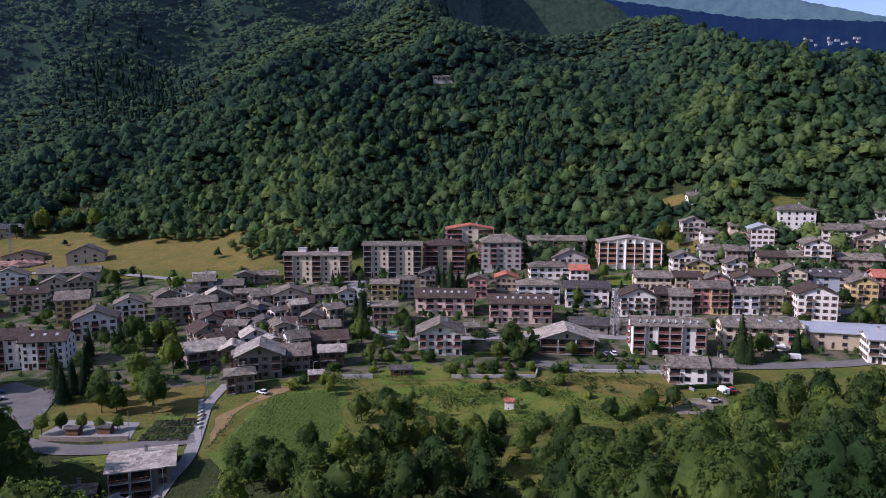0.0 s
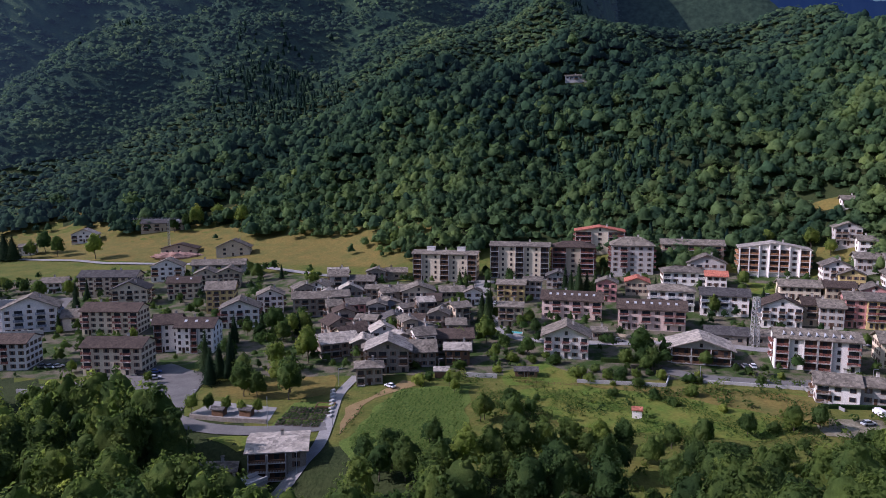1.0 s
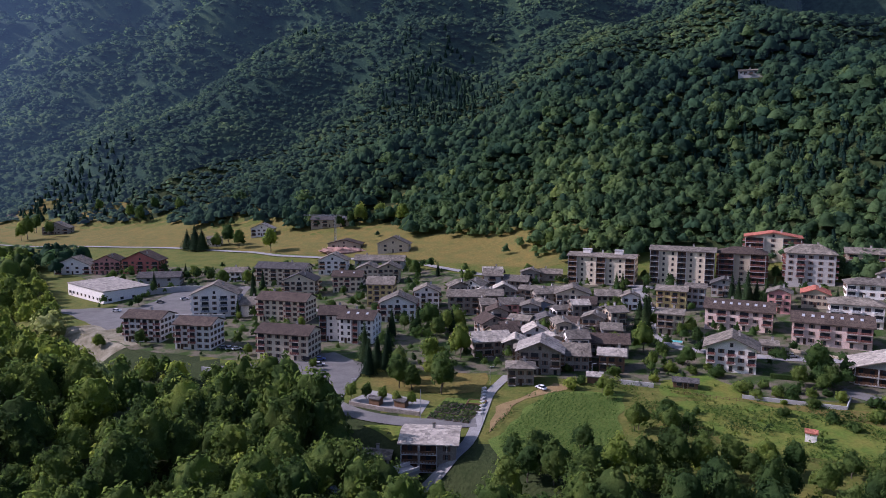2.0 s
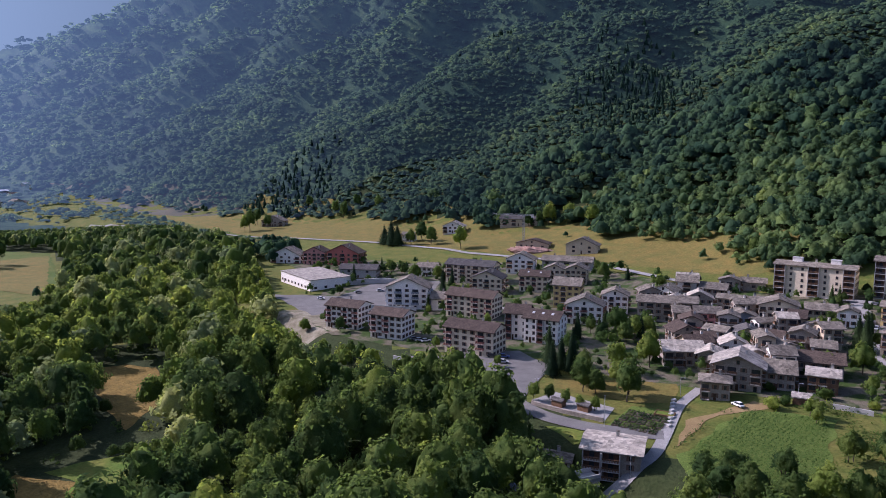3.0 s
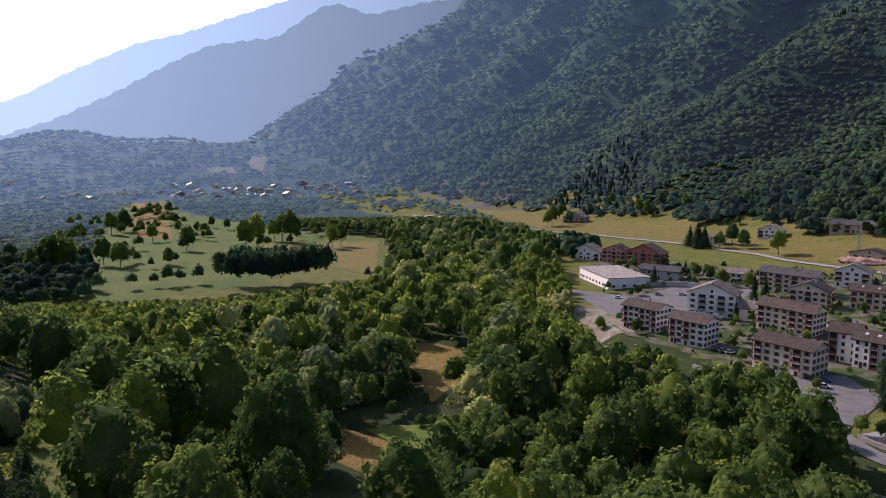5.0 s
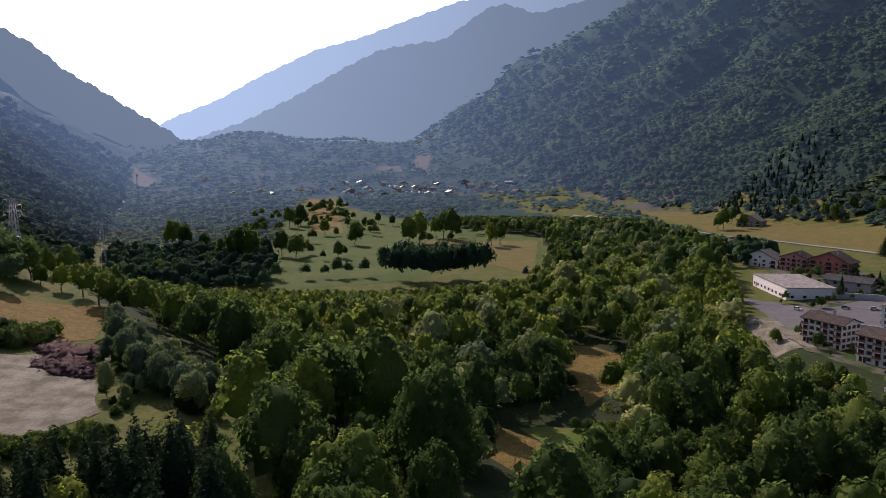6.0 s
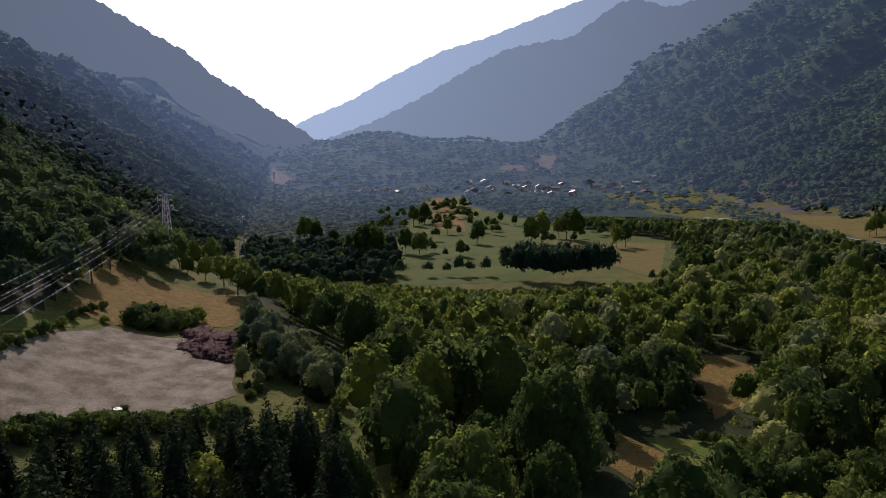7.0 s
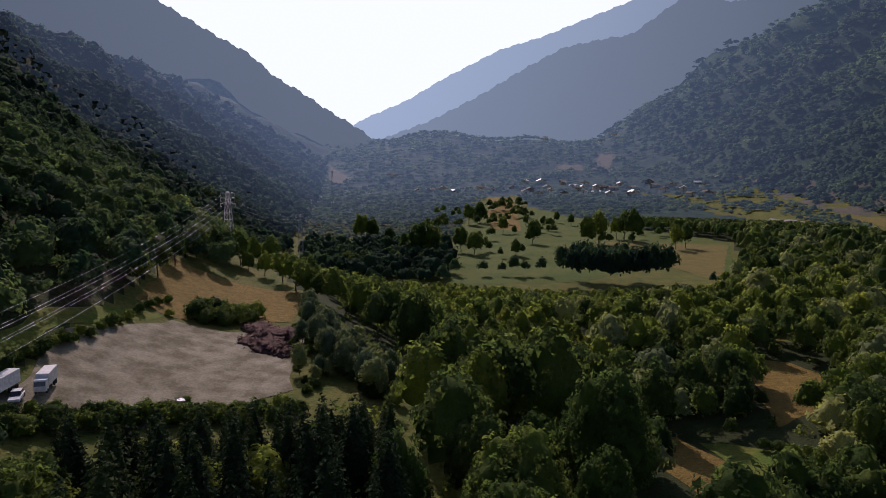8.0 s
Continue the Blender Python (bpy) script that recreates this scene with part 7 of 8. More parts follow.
house(-1367.9, 470.3, 70, 15, 11, 2, "cream", "metal", "cross", "w", ".", label="small cream house of the far village")
house(-1450.7, 525.7, 87, 16, 12, 1, "stone", "metal", "long", "w", ".", label="small stone house of the far village")
house(-1266.8, 447.6, 110, 11, 13, 2, "cream", "slab", "cross", "w", ".", label="small cream house of the far village")
house(-1407.8, 523.6, 104, 15, 9, 1, "white", "brown", "long", "w", ".", label="small white house of the far village")
house(-1262.4, 474.2, 105, 19, 13, 2, "stone", "slab", "cross", "w", ".", label="small stone house of the far village")
house(-1477.2, 574.5, 99, 12, 12, 1, "grey", "metal", "long", "w", ".", label="small grey house of the far village")
house(-1279.0, 488.3, 102, 14, 9, 1, "white", "slab", "long", "w", ".", label="small white house of the far village")
house(-1428.1, 569.5, 60, 14, 10, 2, "tan", "metal", "cross", "w", ".", label="small tan house of the far village")
house(-1390.8, -44.6, 101, 14, 9, 2, "tan", "pale", "cross", "w", ".", label="small tan house of the far village")
house(-1446.3, -20.9, 95, 15, 10, 1, "grey", "pale", "long", "w", ".", label="small grey house of the far village")
house(-1441.5, 4.5, 93, 20, 12, 2, "cream", "pale", "cross", "w", ".", label="small cream house of the far village")
house(-1413.2, 29.3, 68, 17, 12, 1, "tan", "metal", "long", "w", ".", label="small tan house of the far village")
house(-1432.9, 54.9, 92, 16, 10, 2, "white", "slab", "cross", "w", ".", label="small white house of the far village")
house(-1448.2, 81.0, 110, 15, 11, 2, "cream", "slab", "long", "w", ".", label="small cream house of the far village")
house(-1433.1, 105.4, 103, 18, 12, 1, "grey", "brown", "cross", "w", ".", label="small grey house of the far village")
house(-1711.1, -116.1, 80, 22, 12, 2, "white", "slab", "long", "w", ".", label="white farmhouse on the far slope")
house(-2527.2, 569.1, 80, 22, 12, 2, "white", "slab", "long", "w", ".", label="white farmhouse on the far slope")
house(-2542.0, 371.6, 80, 22, 12, 2, "white", "slab", "long", "w", ".", label="white farmhouse on the far slope")
house(-2541.3, 618.4, 80, 22, 12, 2, "white", "slab", "long", "w", ".", label="white farmhouse on the far slope")


# ---- a hamlet far off on the blue mountainside ----
# blue-grey walls put the distance haze into the hamlet's colour
bm = bmesh.new()
for i in range(16):
    az_, el_, far_ = radians(rng.uniform(-30.2, -26.2)), radians(rng.uniform(7.75, 8.35)), 3085
    hx_, hy_, hz_ = -math.sin(az_) * far_, math.cos(az_) * far_, EYE + far_ * math.tan(el_)
    w_ = rng.uniform(2.5, 6)
    box(bm, hx_ - w_, hx_ + w_, hy_ - 4, hy_ + 4, hz_ - 8, hz_, 0)
    prism(bm, [(hy_ - 5, hz_), (hy_ + 5, hz_), (hy_, hz_ + 2.6)], hx_ - w_ - 1, hx_ + w_ + 1, 1, "x")
tagged(new("backdrop_hamlet", mesh_from(bm, "backdrop_hamlet", [WALL["blue"], ROOF["dark"]])), "tiny pale hamlet on the far blue slope", "hamlet", kind="structure")


# ---- things ----
STEEL = surface("galvanised_steel", (0.34, 0.35, 0.36), (0.46, 0.47, 0.48), 1.5, 0.1, 0.5, 0.05, 0.7)
PAINT = {k: surface(k + "_car_paint", tuple(0.9 * q for q in c), c, 2, 0.5, 0.3, 0.0) for k, c in
         {"white": (0.72, 0.72, 0.71), "silver": (0.42, 0.43, 0.44), "red": (0.36, 0.04, 0.035), "blue": (0.04, 0.09, 0.28), "black": (0.025, 0.026, 0.03), "grey": (0.16, 0.165, 0.17)}.items()}
RUBBER = surface("tyre_rubber", (0.02, 0.02, 0.02), (0.035, 0.035, 0.035), 0.3, 0.05, 0.9, 0.2)
CLOTH = surface("red_canopy_cloth", (0.38, 0.10, 0.09), (0.48, 0.17, 0.15), 1.2, 0.2, 0.9, 0.3)
BRUSH = surface("brown_brushwood", (0.07, 0.04, 0.035), (0.14, 0.085, 0.07), 1.0, 0.25, 0.95, 0.9)
POOL = surface("pool_water", (0.10, 0.42, 0.42), (0.14, 0.50, 0.50), 2, 0.4, 0.1, 0.1)


def land(x, y):
    return float(height(x, y))


def thing(name, x, y, yaw=0, z=None):
    ob = new(name)
    ob.matrix_basis = pose(x, y, land(x, y) if z is None else z, 0, 0, yaw)
    return ob


def bar(bm, a, b, r=0.05, sides=4):
    """A rod from a to b."""
    a, b = Vector(a), Vector(b)
    way = (b - a).normalized()
    s = way.orthogonal().normalized()
    o = way.cross(s)
    rings = [[bm.verts.new(p + (s * math.cos(6.2832 * i / sides) + o * math.sin(6.2832 * i / sides)) * r) for i in range(sides)] for p in (a, b)]
    for i in range(sides):
        bm.faces.new((rings[0][i], rings[0][(i + 1) % sides], rings[1][(i + 1) % sides], rings[1][i]))
    bm.faces.new(rings[0][::-1])
    bm.faces.new(rings[1])


def lattice(bm, half0, half1, z0, z1, n, r=0.06):
    for k in range(n):
        f0, f1 = k / n, (k + 1) / n
        h0, h1 = half0 + (half1 - half0) * f0, half0 + (half1 - half0) * f1
        a, b = z0 + (z1 - z0) * f0, z0 + (z1 - z0) * f1
        c0 = [(-h0, -h0, a), (h0, -h0, a), (h0, h0, a), (-h0, h0, a)]
        c1 = [(-h1, -h1, b), (h1, -h1, b), (h1, h1, b), (-h1, h1, b)]
        for i in range(4):
            bar(bm, c0[i], c1[i], r * 1.3)
            bar(bm, c0[i], c1[(i + 1) % 4], r * 0.8)
            bar(bm, c1[i], c1[(i + 1) % 4], r * 0.8)


mast = thing("telecom_mast", 71.8, 288.7, 20)
bm = bmesh.new()
lattice(bm, 1.35, 0.95, -0.5, 20, 11, 0.11)
part("lattice", bm, CONCRETE, mast)
for i, (a, z, w) in enumerate([(0.3, 16.5, 0.5), (2.2, 17.5, 0.4), (4.1, 17.0, 0.4), (1.2, 14.2, 0.7)]):
    bm = bmesh.new()
    if i == 3:
        for k in range(12):
            t0, t1 = 6.2832 * k / 12, 6.2832 * (k + 1) / 12
            v = [bm.verts.new(p) for p in ((0, 0.25, 0), (0.9 * math.cos(t0), 0, 0.9 * math.sin(t0)), (0.9 * math.cos(t1), 0, 0.9 * math.sin(t1)))]
            bm.faces.new(v)
        bmesh.ops.remove_doubles(bm, verts=bm.verts, dist=0.01)
        d = part("dish", bm, PAINT["white"], mast, "white dish antenna")
        d.matrix_basis = pose(0.9, -1.2, 15)
    else:
        box(bm, -0.16, 0.16, -0.1, 0.1, -1.1, 1.1)
        d = part("antenna", bm, PAINT["white"], mast)
        d.matrix_basis = pose(1.05 * math.cos(a), 1.05 * math.sin(a), z, 0, 0, math.degrees(a))
tagged(mast, "tall pale grey lattice mast with white antennas", "mast")


def pylon(x, y, tall, yaw, arm=3.2):
    ob = thing("power_pylon", x, y, yaw)
    bm = bmesh.new()
    lattice(bm, 2.0, 0.6, -1, tall, 9, 0.09)
    part("lattice", bm, STEEL, ob)
    for z in (tall - 4.5, tall - 2.2, tall - 0.2):
        for sx in (-1, 1):
            bm = bmesh.new()
            bar(bm, (0, 0, z + 0.7), (sx * arm, 0, z), 0.07)
            bar(bm, (0, 0, z - 0.3), (sx * arm, 0, z), 0.07)
            bar(bm, (sx * arm, 0, z), (sx * arm, 0, z - 1.2), 0.09)
            part("arm", bm, STEEL, ob)
    return tagged(ob, "grey steel lattice power pylon above the trees", "pylon", "pylons")


def cable(a, b, sag):
    cu = bpy.data.curves.new("cable", "CURVE")
    cu.dimensions, cu.bevel_depth, cu.bevel_resolution = "3D", 0.016, 0
    sp = cu.splines.new("POLY")
    sp.points.add(24)
    for i in range(25):
        k = i / 24
        p = Vector(a).lerp(Vector(b), k) - Vector((0, 0, 4 * sag * k * (1 - k)))
        sp.points[i].co = (*p, 1)
    cu.materials.append(STEEL)
    return tagged(new("power_cable", cu), "thin steel power cable between two pylons", "cable", "power cables")


def tip(p, tall, yaw, side, level, arm=3.2):
    c, s = math.cos(radians(yaw)), math.sin(radians(yaw))
    return (p[0] + c * side * arm, p[1] + s * side * arm, land(*p) + tall + level)


PYLONS = [((-62, -62), 15, 60), ((-292, -88), 24, 80), ((-520, -104), 34, 84), ((-980, -150), 55, 85)]
for p, h, w in PYLONS:
    pylon(*p, h, w)
for (p, h, w), (q, g, v) in zip(PYLONS, PYLONS[1:]):
    for side in (-1, 1):
        for level in (-5.7, -3.4, -1.4):
            cable(tip(p, h, w, side, level), tip(q, g, v, side, level), 3.0)


def car(x, y, yaw, paint, kind="car"):
    """A parked car: body with cabin, glass band, four wheels."""
    ob = thing(kind, x, y, yaw, land(x, y) + 0.38)
    key = ("car", kind, paint)
    l, h, roof = (2.15, 0.85, 1.45) if kind == "car" else (2.5, 1.0, 2.1)
    if key not in KEPT:
        bm = bmesh.new()
        prof = [(-l, 0.28), (l, 0.28), (l, h - 0.15), (l * 0.55, h), (-l * 0.95, h), (-l, h - 0.1)] if kind == "car" else [(-l, 0.28), (l, 0.28), (l, h), (l * 0.8, h + 0.15), (l * 0.55, roof), (-l, roof)]
        prism(bm, prof, -0.85, 0.85, 0, "y")
        bmesh.ops.bevel(bm, geom=list(bm.edges), offset=0.07, segments=1, affect="EDGES")
        KEPT[key] = mesh_from(bm, "body", [PAINT[paint]])
        bm = bmesh.new()
        if kind == "car":
            prism(bm, [(-l * 0.85, h - 0.02), (l * 0.45, h - 0.02), (l * 0.15, roof), (-l * 0.6, roof)], -0.74, 0.74, 0, "y")
        else:
            prism(bm, [(l * 0.58, h + 0.45), (l * 0.8, h + 0.25), (l * 0.6, roof - 0.12), (l * 0.5, roof - 0.12)], -0.87, 0.87, 0, "y")
        KEPT[key + ("glass",)] = mesh_from(bm, "glazing", [GLASS])
    part("body", KEPT[key], None, ob)
    part("glazing", KEPT[key + ("glass",)], None, ob)
    if kind == "car":
        bm = bmesh.new()
        box(bm, -l * 0.58, l * 0.14, -0.7, 0.7, roof - 0.03, roof + 0.05)
        part("roof", bm, PAINT[paint], ob)
    if "wheel" not in KEPT:
        bm = bmesh.new()
        bar(bm, (0, -0.1, 0), (0, 0.1, 0), 0.33, 12)
        KEPT["wheel"] = mesh_from(bm, "wheel", [RUBBER])
    for sx in (-0.62, 0.62):
        for sy in (-0.78, 0.78):
            part("wheel", KEPT["wheel"], None, ob).matrix_basis = pose(sx * l, sy, 0.33)
    return tagged(ob, f"parked {paint} {'car' if kind == 'car' else 'delivery van'} on the paved ground", "car" if kind == "car" else "van", "parked vehicles")


car(-60.8, 229.6, 150, "white")
car(87.0, 218.0, 20, "silver")
car(93.0, 226.1, 100, "white", "van")
car(96.0, 227.5, 100, "red")
car(60.0, 264.5, 95, "black")
car(62.9, 264.5, 95, "grey")
car(65.8, 264.8, 95, "white")
car(131.0, 256.5, 170, "white", "van")
car(112.7, 253.6, 172, "white")
car(-197.2, 233.5, 60, "silver")
car(-194.2, 234.0, 60, "white")
car(-200.4, 233.4, 60, "grey")
car(-151.5, 231.9, 30, "blue")
car(-156.1, 230.1, 30, "black")
car(-148.0, 226.0, 30, "silver")
car(-140.0, 214.0, 120, "grey")
car(-300.0, 268.0, 20, "white")
car(-292.0, 290.0, 60, "grey")
car(-284.0, 300.0, 60, "silver")
car(-117.7, -45.0, 20, "white")
car(-106.5, -66.4, 20, "white")
car(70.0, 352.0, 10, "white")
car(92.0, 350.0, 10, "grey")
car(-38.0, 318.0, 80, "red")
car(-36.0, 338.0, 80, "silver")
car(20.0, 288.5, 5, "grey")

# lorry and trailer on the gravel yard
lorry = thing("lorry", -113.4, -65.6, 14, land(-113.4, -65.6) + 0.3)
bm = bmesh.new()
box(bm, -4.2, 2.2, -1.25, 1.25, 1.15, 3.75)
bmesh.ops.bevel(bm, geom=list(bm.edges), offset=0.05, segments=1, affect="EDGES")
part("cargo_box", bm, PAINT["white"], lorry, "plain white box body")
bm = bmesh.new()
prism(bm, [(2.45, 0.6), (4.3, 0.6), (4.3, 1.6), (4.05, 2.75), (3.8, 2.95), (2.45, 2.95)], -1.2, 1.2, 0, "y")
bmesh.ops.bevel(bm, geom=list(bm.edges), offset=0.06, segments=1, affect="EDGES")
cab = part("cab", bm, PAINT["white"], lorry)
bm = bmesh.new()
prism(bm, [(4.28, 1.75), (4.36, 1.75), (4.14, 2.65), (4.06, 2.65)], -1.05, 1.05, 0, "y")
part("windscreen", bm, GLASS, cab)
bm = bmesh.new()
box(bm, -4.2, 4.1, -0.5, 0.5, 0.75, 1.1)
part("chassis", bm, PAINT["black"], lorry)
if True:
    bm = bmesh.new()
    bar(bm, (0, -0.15, 0), (0, 0.15, 0), 0.5, 14)
    lorry_wheel = mesh_from(bm, "wheel", [RUBBER])
for sx in (-3.0, -1.8, 3.3):
    for sy in (-1.05, 1.05):
        part("wheel", lorry_wheel, None, lorry).matrix_basis = pose(sx, sy, 0.5)
lorry.scale = (0.8, 0.8, 0.8)
tagged(lorry, "white box lorry parked on the gravel yard", "lorry")
trailer = thing("semi_trailer", -105.0, -68.6, 2, land(-105.0, -68.6) + 0.3)
bm = bmesh.new()
box(bm, -6.5, 6.5, -1.25, 1.25, 1.2, 3.9)
bmesh.ops.bevel(bm, geom=list(bm.edges), offset=0.05, segments=1, affect="EDGES")
part("cargo_box", bm, PAINT["white"], trailer)
bm = bmesh.new()
box(bm, -6.3, 6.3, -0.5, 0.5, 0.8, 1.16)
part("chassis", bm, PAINT["black"], trailer)
for sx in (-5.2, -4.0, -2.8):
    for sy in (-1.05, 1.05):
        part("wheel", lorry_wheel, None, trailer).matrix_basis = pose(sx, sy, 0.5)
for sy in (-0.8, 0.8):
    bm = bmesh.new()
    box(bm, 3.9, 4.1, sy - 0.1, sy + 0.1, -0.1, 0.8)
    part("landing_leg", bm, STEEL, trailer)
trailer.scale = (0.8, 0.8, 0.8)
tagged(trailer, "long white box trailer standing on the gravel yard", "trailer")

# brushwood heap at the yard's edge
heap_ob = thing("brushwood_heap", -168, -42, 20)
for dx, dy, w, h in ((-8, -1.5, 13, 1.7), (-1, 1.2, 16, 2.3), (7, -0.5, 14, 1.9), (3, -4.0, 12, 1.2), (13, 1.5, 8, 1.0)):
    v, f = heap(2 * h, w, 3, 22, rng, -0.8, 0.16)
    mound_ = (v * (1.0, 0.62, 0.62) + (dx, dy, -0.2), f)
    sticks = sprays_on(mound_, 420, 0.3, rng, 0.3, 4)
    part("brushwood", tris_mesh("brushwood", *joined(mound_, sticks), BRUSH), None, heap_ob)
tagged(heap_ob, "long low heap of reddish-brown brushwood and earth", "heap")


def wall_run(name, line, thick, tall, mat, label, category="wall"):
    """A wall along a line, its foot on the land."""
    pts = []
    for a, b in zip(line, line[1:]):
        n = max(2, int(math.dist(a, b) / 2))
        pts += [(a[0] + (b[0] - a[0]) * i / n, a[1] + (b[1] - a[1]) * i / n) for i in range(n)]
    pts.append(line[-1])
    W = np.array(pts)
    d = np.gradient(W, axis=0)
    d /= np.linalg.norm(d, axis=1, keepdims=True)
    bm = bmesh.new()
    rows = []
    for (x, y), (dx, dy) in zip(W, d):
        z = land(x, y)
        o = (-dy * thick / 2, dx * thick / 2)
        rows.append([bm.verts.new(p) for p in ((x - o[0], y - o[1], z - 1), (x + o[0], y + o[1], z - 1), (x + o[0], y + o[1], z + tall), (x - o[0], y - o[1], z + tall))])
    for p, q in zip(rows, rows[1:]):
        for i in range(4):
            bm.faces.new((p[i], p[(i + 1) % 4], q[(i + 1) % 4], q[i]))
    bm.faces.new(rows[0][::-1])
    bm.faces.new(rows[-1])
    return tagged(new(name, mesh_from(bm, name, [mat])), label, category)


wall_run("retaining_wall", [(-117, 196), (-104, 195), (-91, 195.5)], 0.5, 1.4, STONE, "low grey stone retaining wall along the road")
wall_run("garden_wall", [(-36, 243.5), (-25, 243.6)], 0.4, 1.6, CONCRETE, "grey concrete garden wall below the old houses")
wall_run("garden_wall", [(3, 244), (18, 244), (33, 243.5), (35, 252)], 0.35, 1.3, CONCRETE, "long grey garden wall below the lawn")
wall_run("hedge", [(12, 266), (30, 266)], 1.6, 1.6, LEAF, "clipped dark green hedge beside the lawn", "hedge")
wall_run("hedge", [(78, 230), (98, 232)], 1.2, 1.2, LEAF, "clipped hedge in front of the white house", "hedge")
wall_run("parapet", [(77, 247), (80, 236), (84, 228)], 0.3, 1.0, PALE, "pale parapet beside the driveway")
wall_run("street_wall", [(40, 249), (77, 245), (90, 249)], 0.4, 1.1, CONCRETE, "grey concrete wall along the street")
wall_run("street_wall", [(-5, 302), (40, 290), (50, 290)], 0.4, 1.2, WALL["tan"], "tan wall in front of the long pink houses")
wall_run("yard_wall", [(-190, 208), (-160, 210), (-140, 202)], 0.4, 1.5, CONCRETE, "grey wall along the car park")
wall_run("yard_wall", [(-262, 262), (-246, 268), (-232, 272)], 0.4, 3.0, CONCRETE, "high grey wall below the white apartment house")
wall_run("hall_ramp", [(-318, 300), (-300, 318), (-285, 322)], 0.6, 3.4, CONCRETE, "high concrete wall beside the hall yard")

# fence of the slope garden
fence = thing("garden_fence", -18.7, 240.3)
for i in range(12):
    bm = bmesh.new()
    box(bm, -0.06, 0.06, -0.06, 0.06, -0.3, 1.1)
    p = part("post", bm, WALL["wood"], fence)
    x = 2.0 * i
    p.matrix_basis = pose(x, 0.02 * i, land(-18.7 + x, 240.3) - land(-18.7, 240.3))
for z in (0.45, 0.95):
    bm = bmesh.new()
    bar(bm, (0, 0, z), (22, 0.2, z + land(3.3, 240.5) - land(-18.7, 240.3)), 0.04)
    part("rail", bm, WALL["wood"], fence)
tagged(fence, "weathered wooden post-and-rail garden fence", "fence")

# garden hut, sheds, canopy, pool
house(21.1, 216.5, -5, 3.0, 2.6, 1, "white", "red", "long", ".", ".", storey=2.3, stacks=0, over=0.25, name="garden_hut", label="small white garden hut with a red roof")
for x, y in ((-108.9, 199.6), (-100.0, 200.6)):
    house(x, y, -5, 4.0, 2.4, 1, "wood", "dark", "long", ".", ".", storey=1.8, stacks=0, over=0.3, name="shelter", label="small dark wooden shelter beside the court")
house(-45, 243.0, 10, 5.0, 4, 1, "wood", "pale", "long", ".", ".", storey=2.2, stacks=0, over=0.5, name="garden_shed", label="wooden garden shed with a pale roof")
house(-15, 248.0, 5, 8.0, 4, 1, "wood", "dark", "long", "d d", ".", storey=2.0, stacks=0, over=0.5, name="garden_shed", label="open wooden shed at the lawn's edge")
canopy = thing("canopy", -96, 306, 25)
bm = bmesh.new()
prism(bm, [(-4, 2.6), (0, 3.4), (4, 2.6), (4, 2.72), (0, 3.52), (-4, 2.72)], -5, 5, 0, "x")
part("cloth_roof", bm, CLOTH, canopy)
for sx in (-4.6, 4.6):
    for sy in (-3.7, 3.7):
        bm = bmesh.new()
        box(bm, sx - 0.06, sx + 0.06, sy - 0.06, sy + 0.06, -0.5, 2.68)
        part("post", bm, STEEL, canopy)
tagged(canopy, "faded red canopy over a terrace among old houses", "canopy")
pool = thing("garden_pool", -22.9, 297.5, 0)
bm = bmesh.new()
box(bm, -3.2, 3.2, -1.8, 1.8, -0.4, 0.55, 0)
box(bm, -2.9, 2.9, -1.5, 1.5, 0.5, 0.58, 1)
part("basin", bm, [CONCRETE, POOL], pool)
tagged(pool, "small turquoise pool in a back garden", "pool")


def pole(x, y, tall, arm=0.0, label="slender grey metal street lamp", name="street_lamp"):
    ob = thing(name, x, y)
    bm = bmesh.new()
    bar(bm, (0, 0, -0.5), (0, 0, tall), 0.09, 6)
    part("post", bm, STEEL, ob)
    if arm:
        bm = bmesh.new()
        bar(bm, (0, 0, tall - 0.1), (arm, 0, tall + 0.1), 0.05, 5)
        box(bm, arm - 0.1, arm + 0.5, -0.12, 0.12, tall, tall + 0.14)
        part("lamp_head", bm, STEEL, ob)
    return tagged(ob, label, name.split("_")[-1], "posts")


pole(-89.2, 192.3, 10.0, 0.0, "tall grey metal pole beside the road", "wire_pole")
for p in ((-71.2, 170.5), (-79.5, 230.1), (-120, 203), (-70, 196), (45, 249), (100, 250), (-46, 243)):
    pole(*p, 6.5, 1.0)

# pale stone blocks along the lane
for i in range(8):
    k = i / 7
    x, y = -79.6 + 6.6 * k, 224.4 - 21.5 * k
    ob = thing("stone_planter", x, y, -17)
    bm = bmesh.new()
    box(bm, -0.55, 0.55, -0.9, 0.9, -0.3, 0.85)
    bmesh.ops.bevel(bm, geom=list(bm.edges), offset=0.06, segments=1, affect="EDGES")
    part("block", bm, CONCRETE, ob)
    tagged(ob, "pale stone block along the lane", "block", "blocks along the lane")

# vegetable beds
for i in range(5):
    for j in range(3):
        x, y = -87 + 2.9 * i, 196.5 + 5.2 * j
        ob = thing("vegetable_bed", x, y, 8)
        bm = bmesh.new()
        box(bm, -1.1, 1.1, -2.2, 2.2, -0.2, 0.42)
        part("soil", bm, BARK, ob)
        part("greenery", quads_mesh("greenery", quads_at(np.stack([rng.uniform(-1.1, 1.1, 110), rng.uniform(-2.2, 2.2, 110), rng.uniform(0.45, 0.75, 110)], 1), rng.normal(size=(110, 3)) * 0.5 + (0, 0, 1.2), 0.24, rng), LEAF), None, ob)
        tagged(ob, "planted vegetable bed with low green rows", "garden bed", "vegetable beds")
raised = thing("raised_bed", -77.5, 211, 8)
bm = bmesh.new()
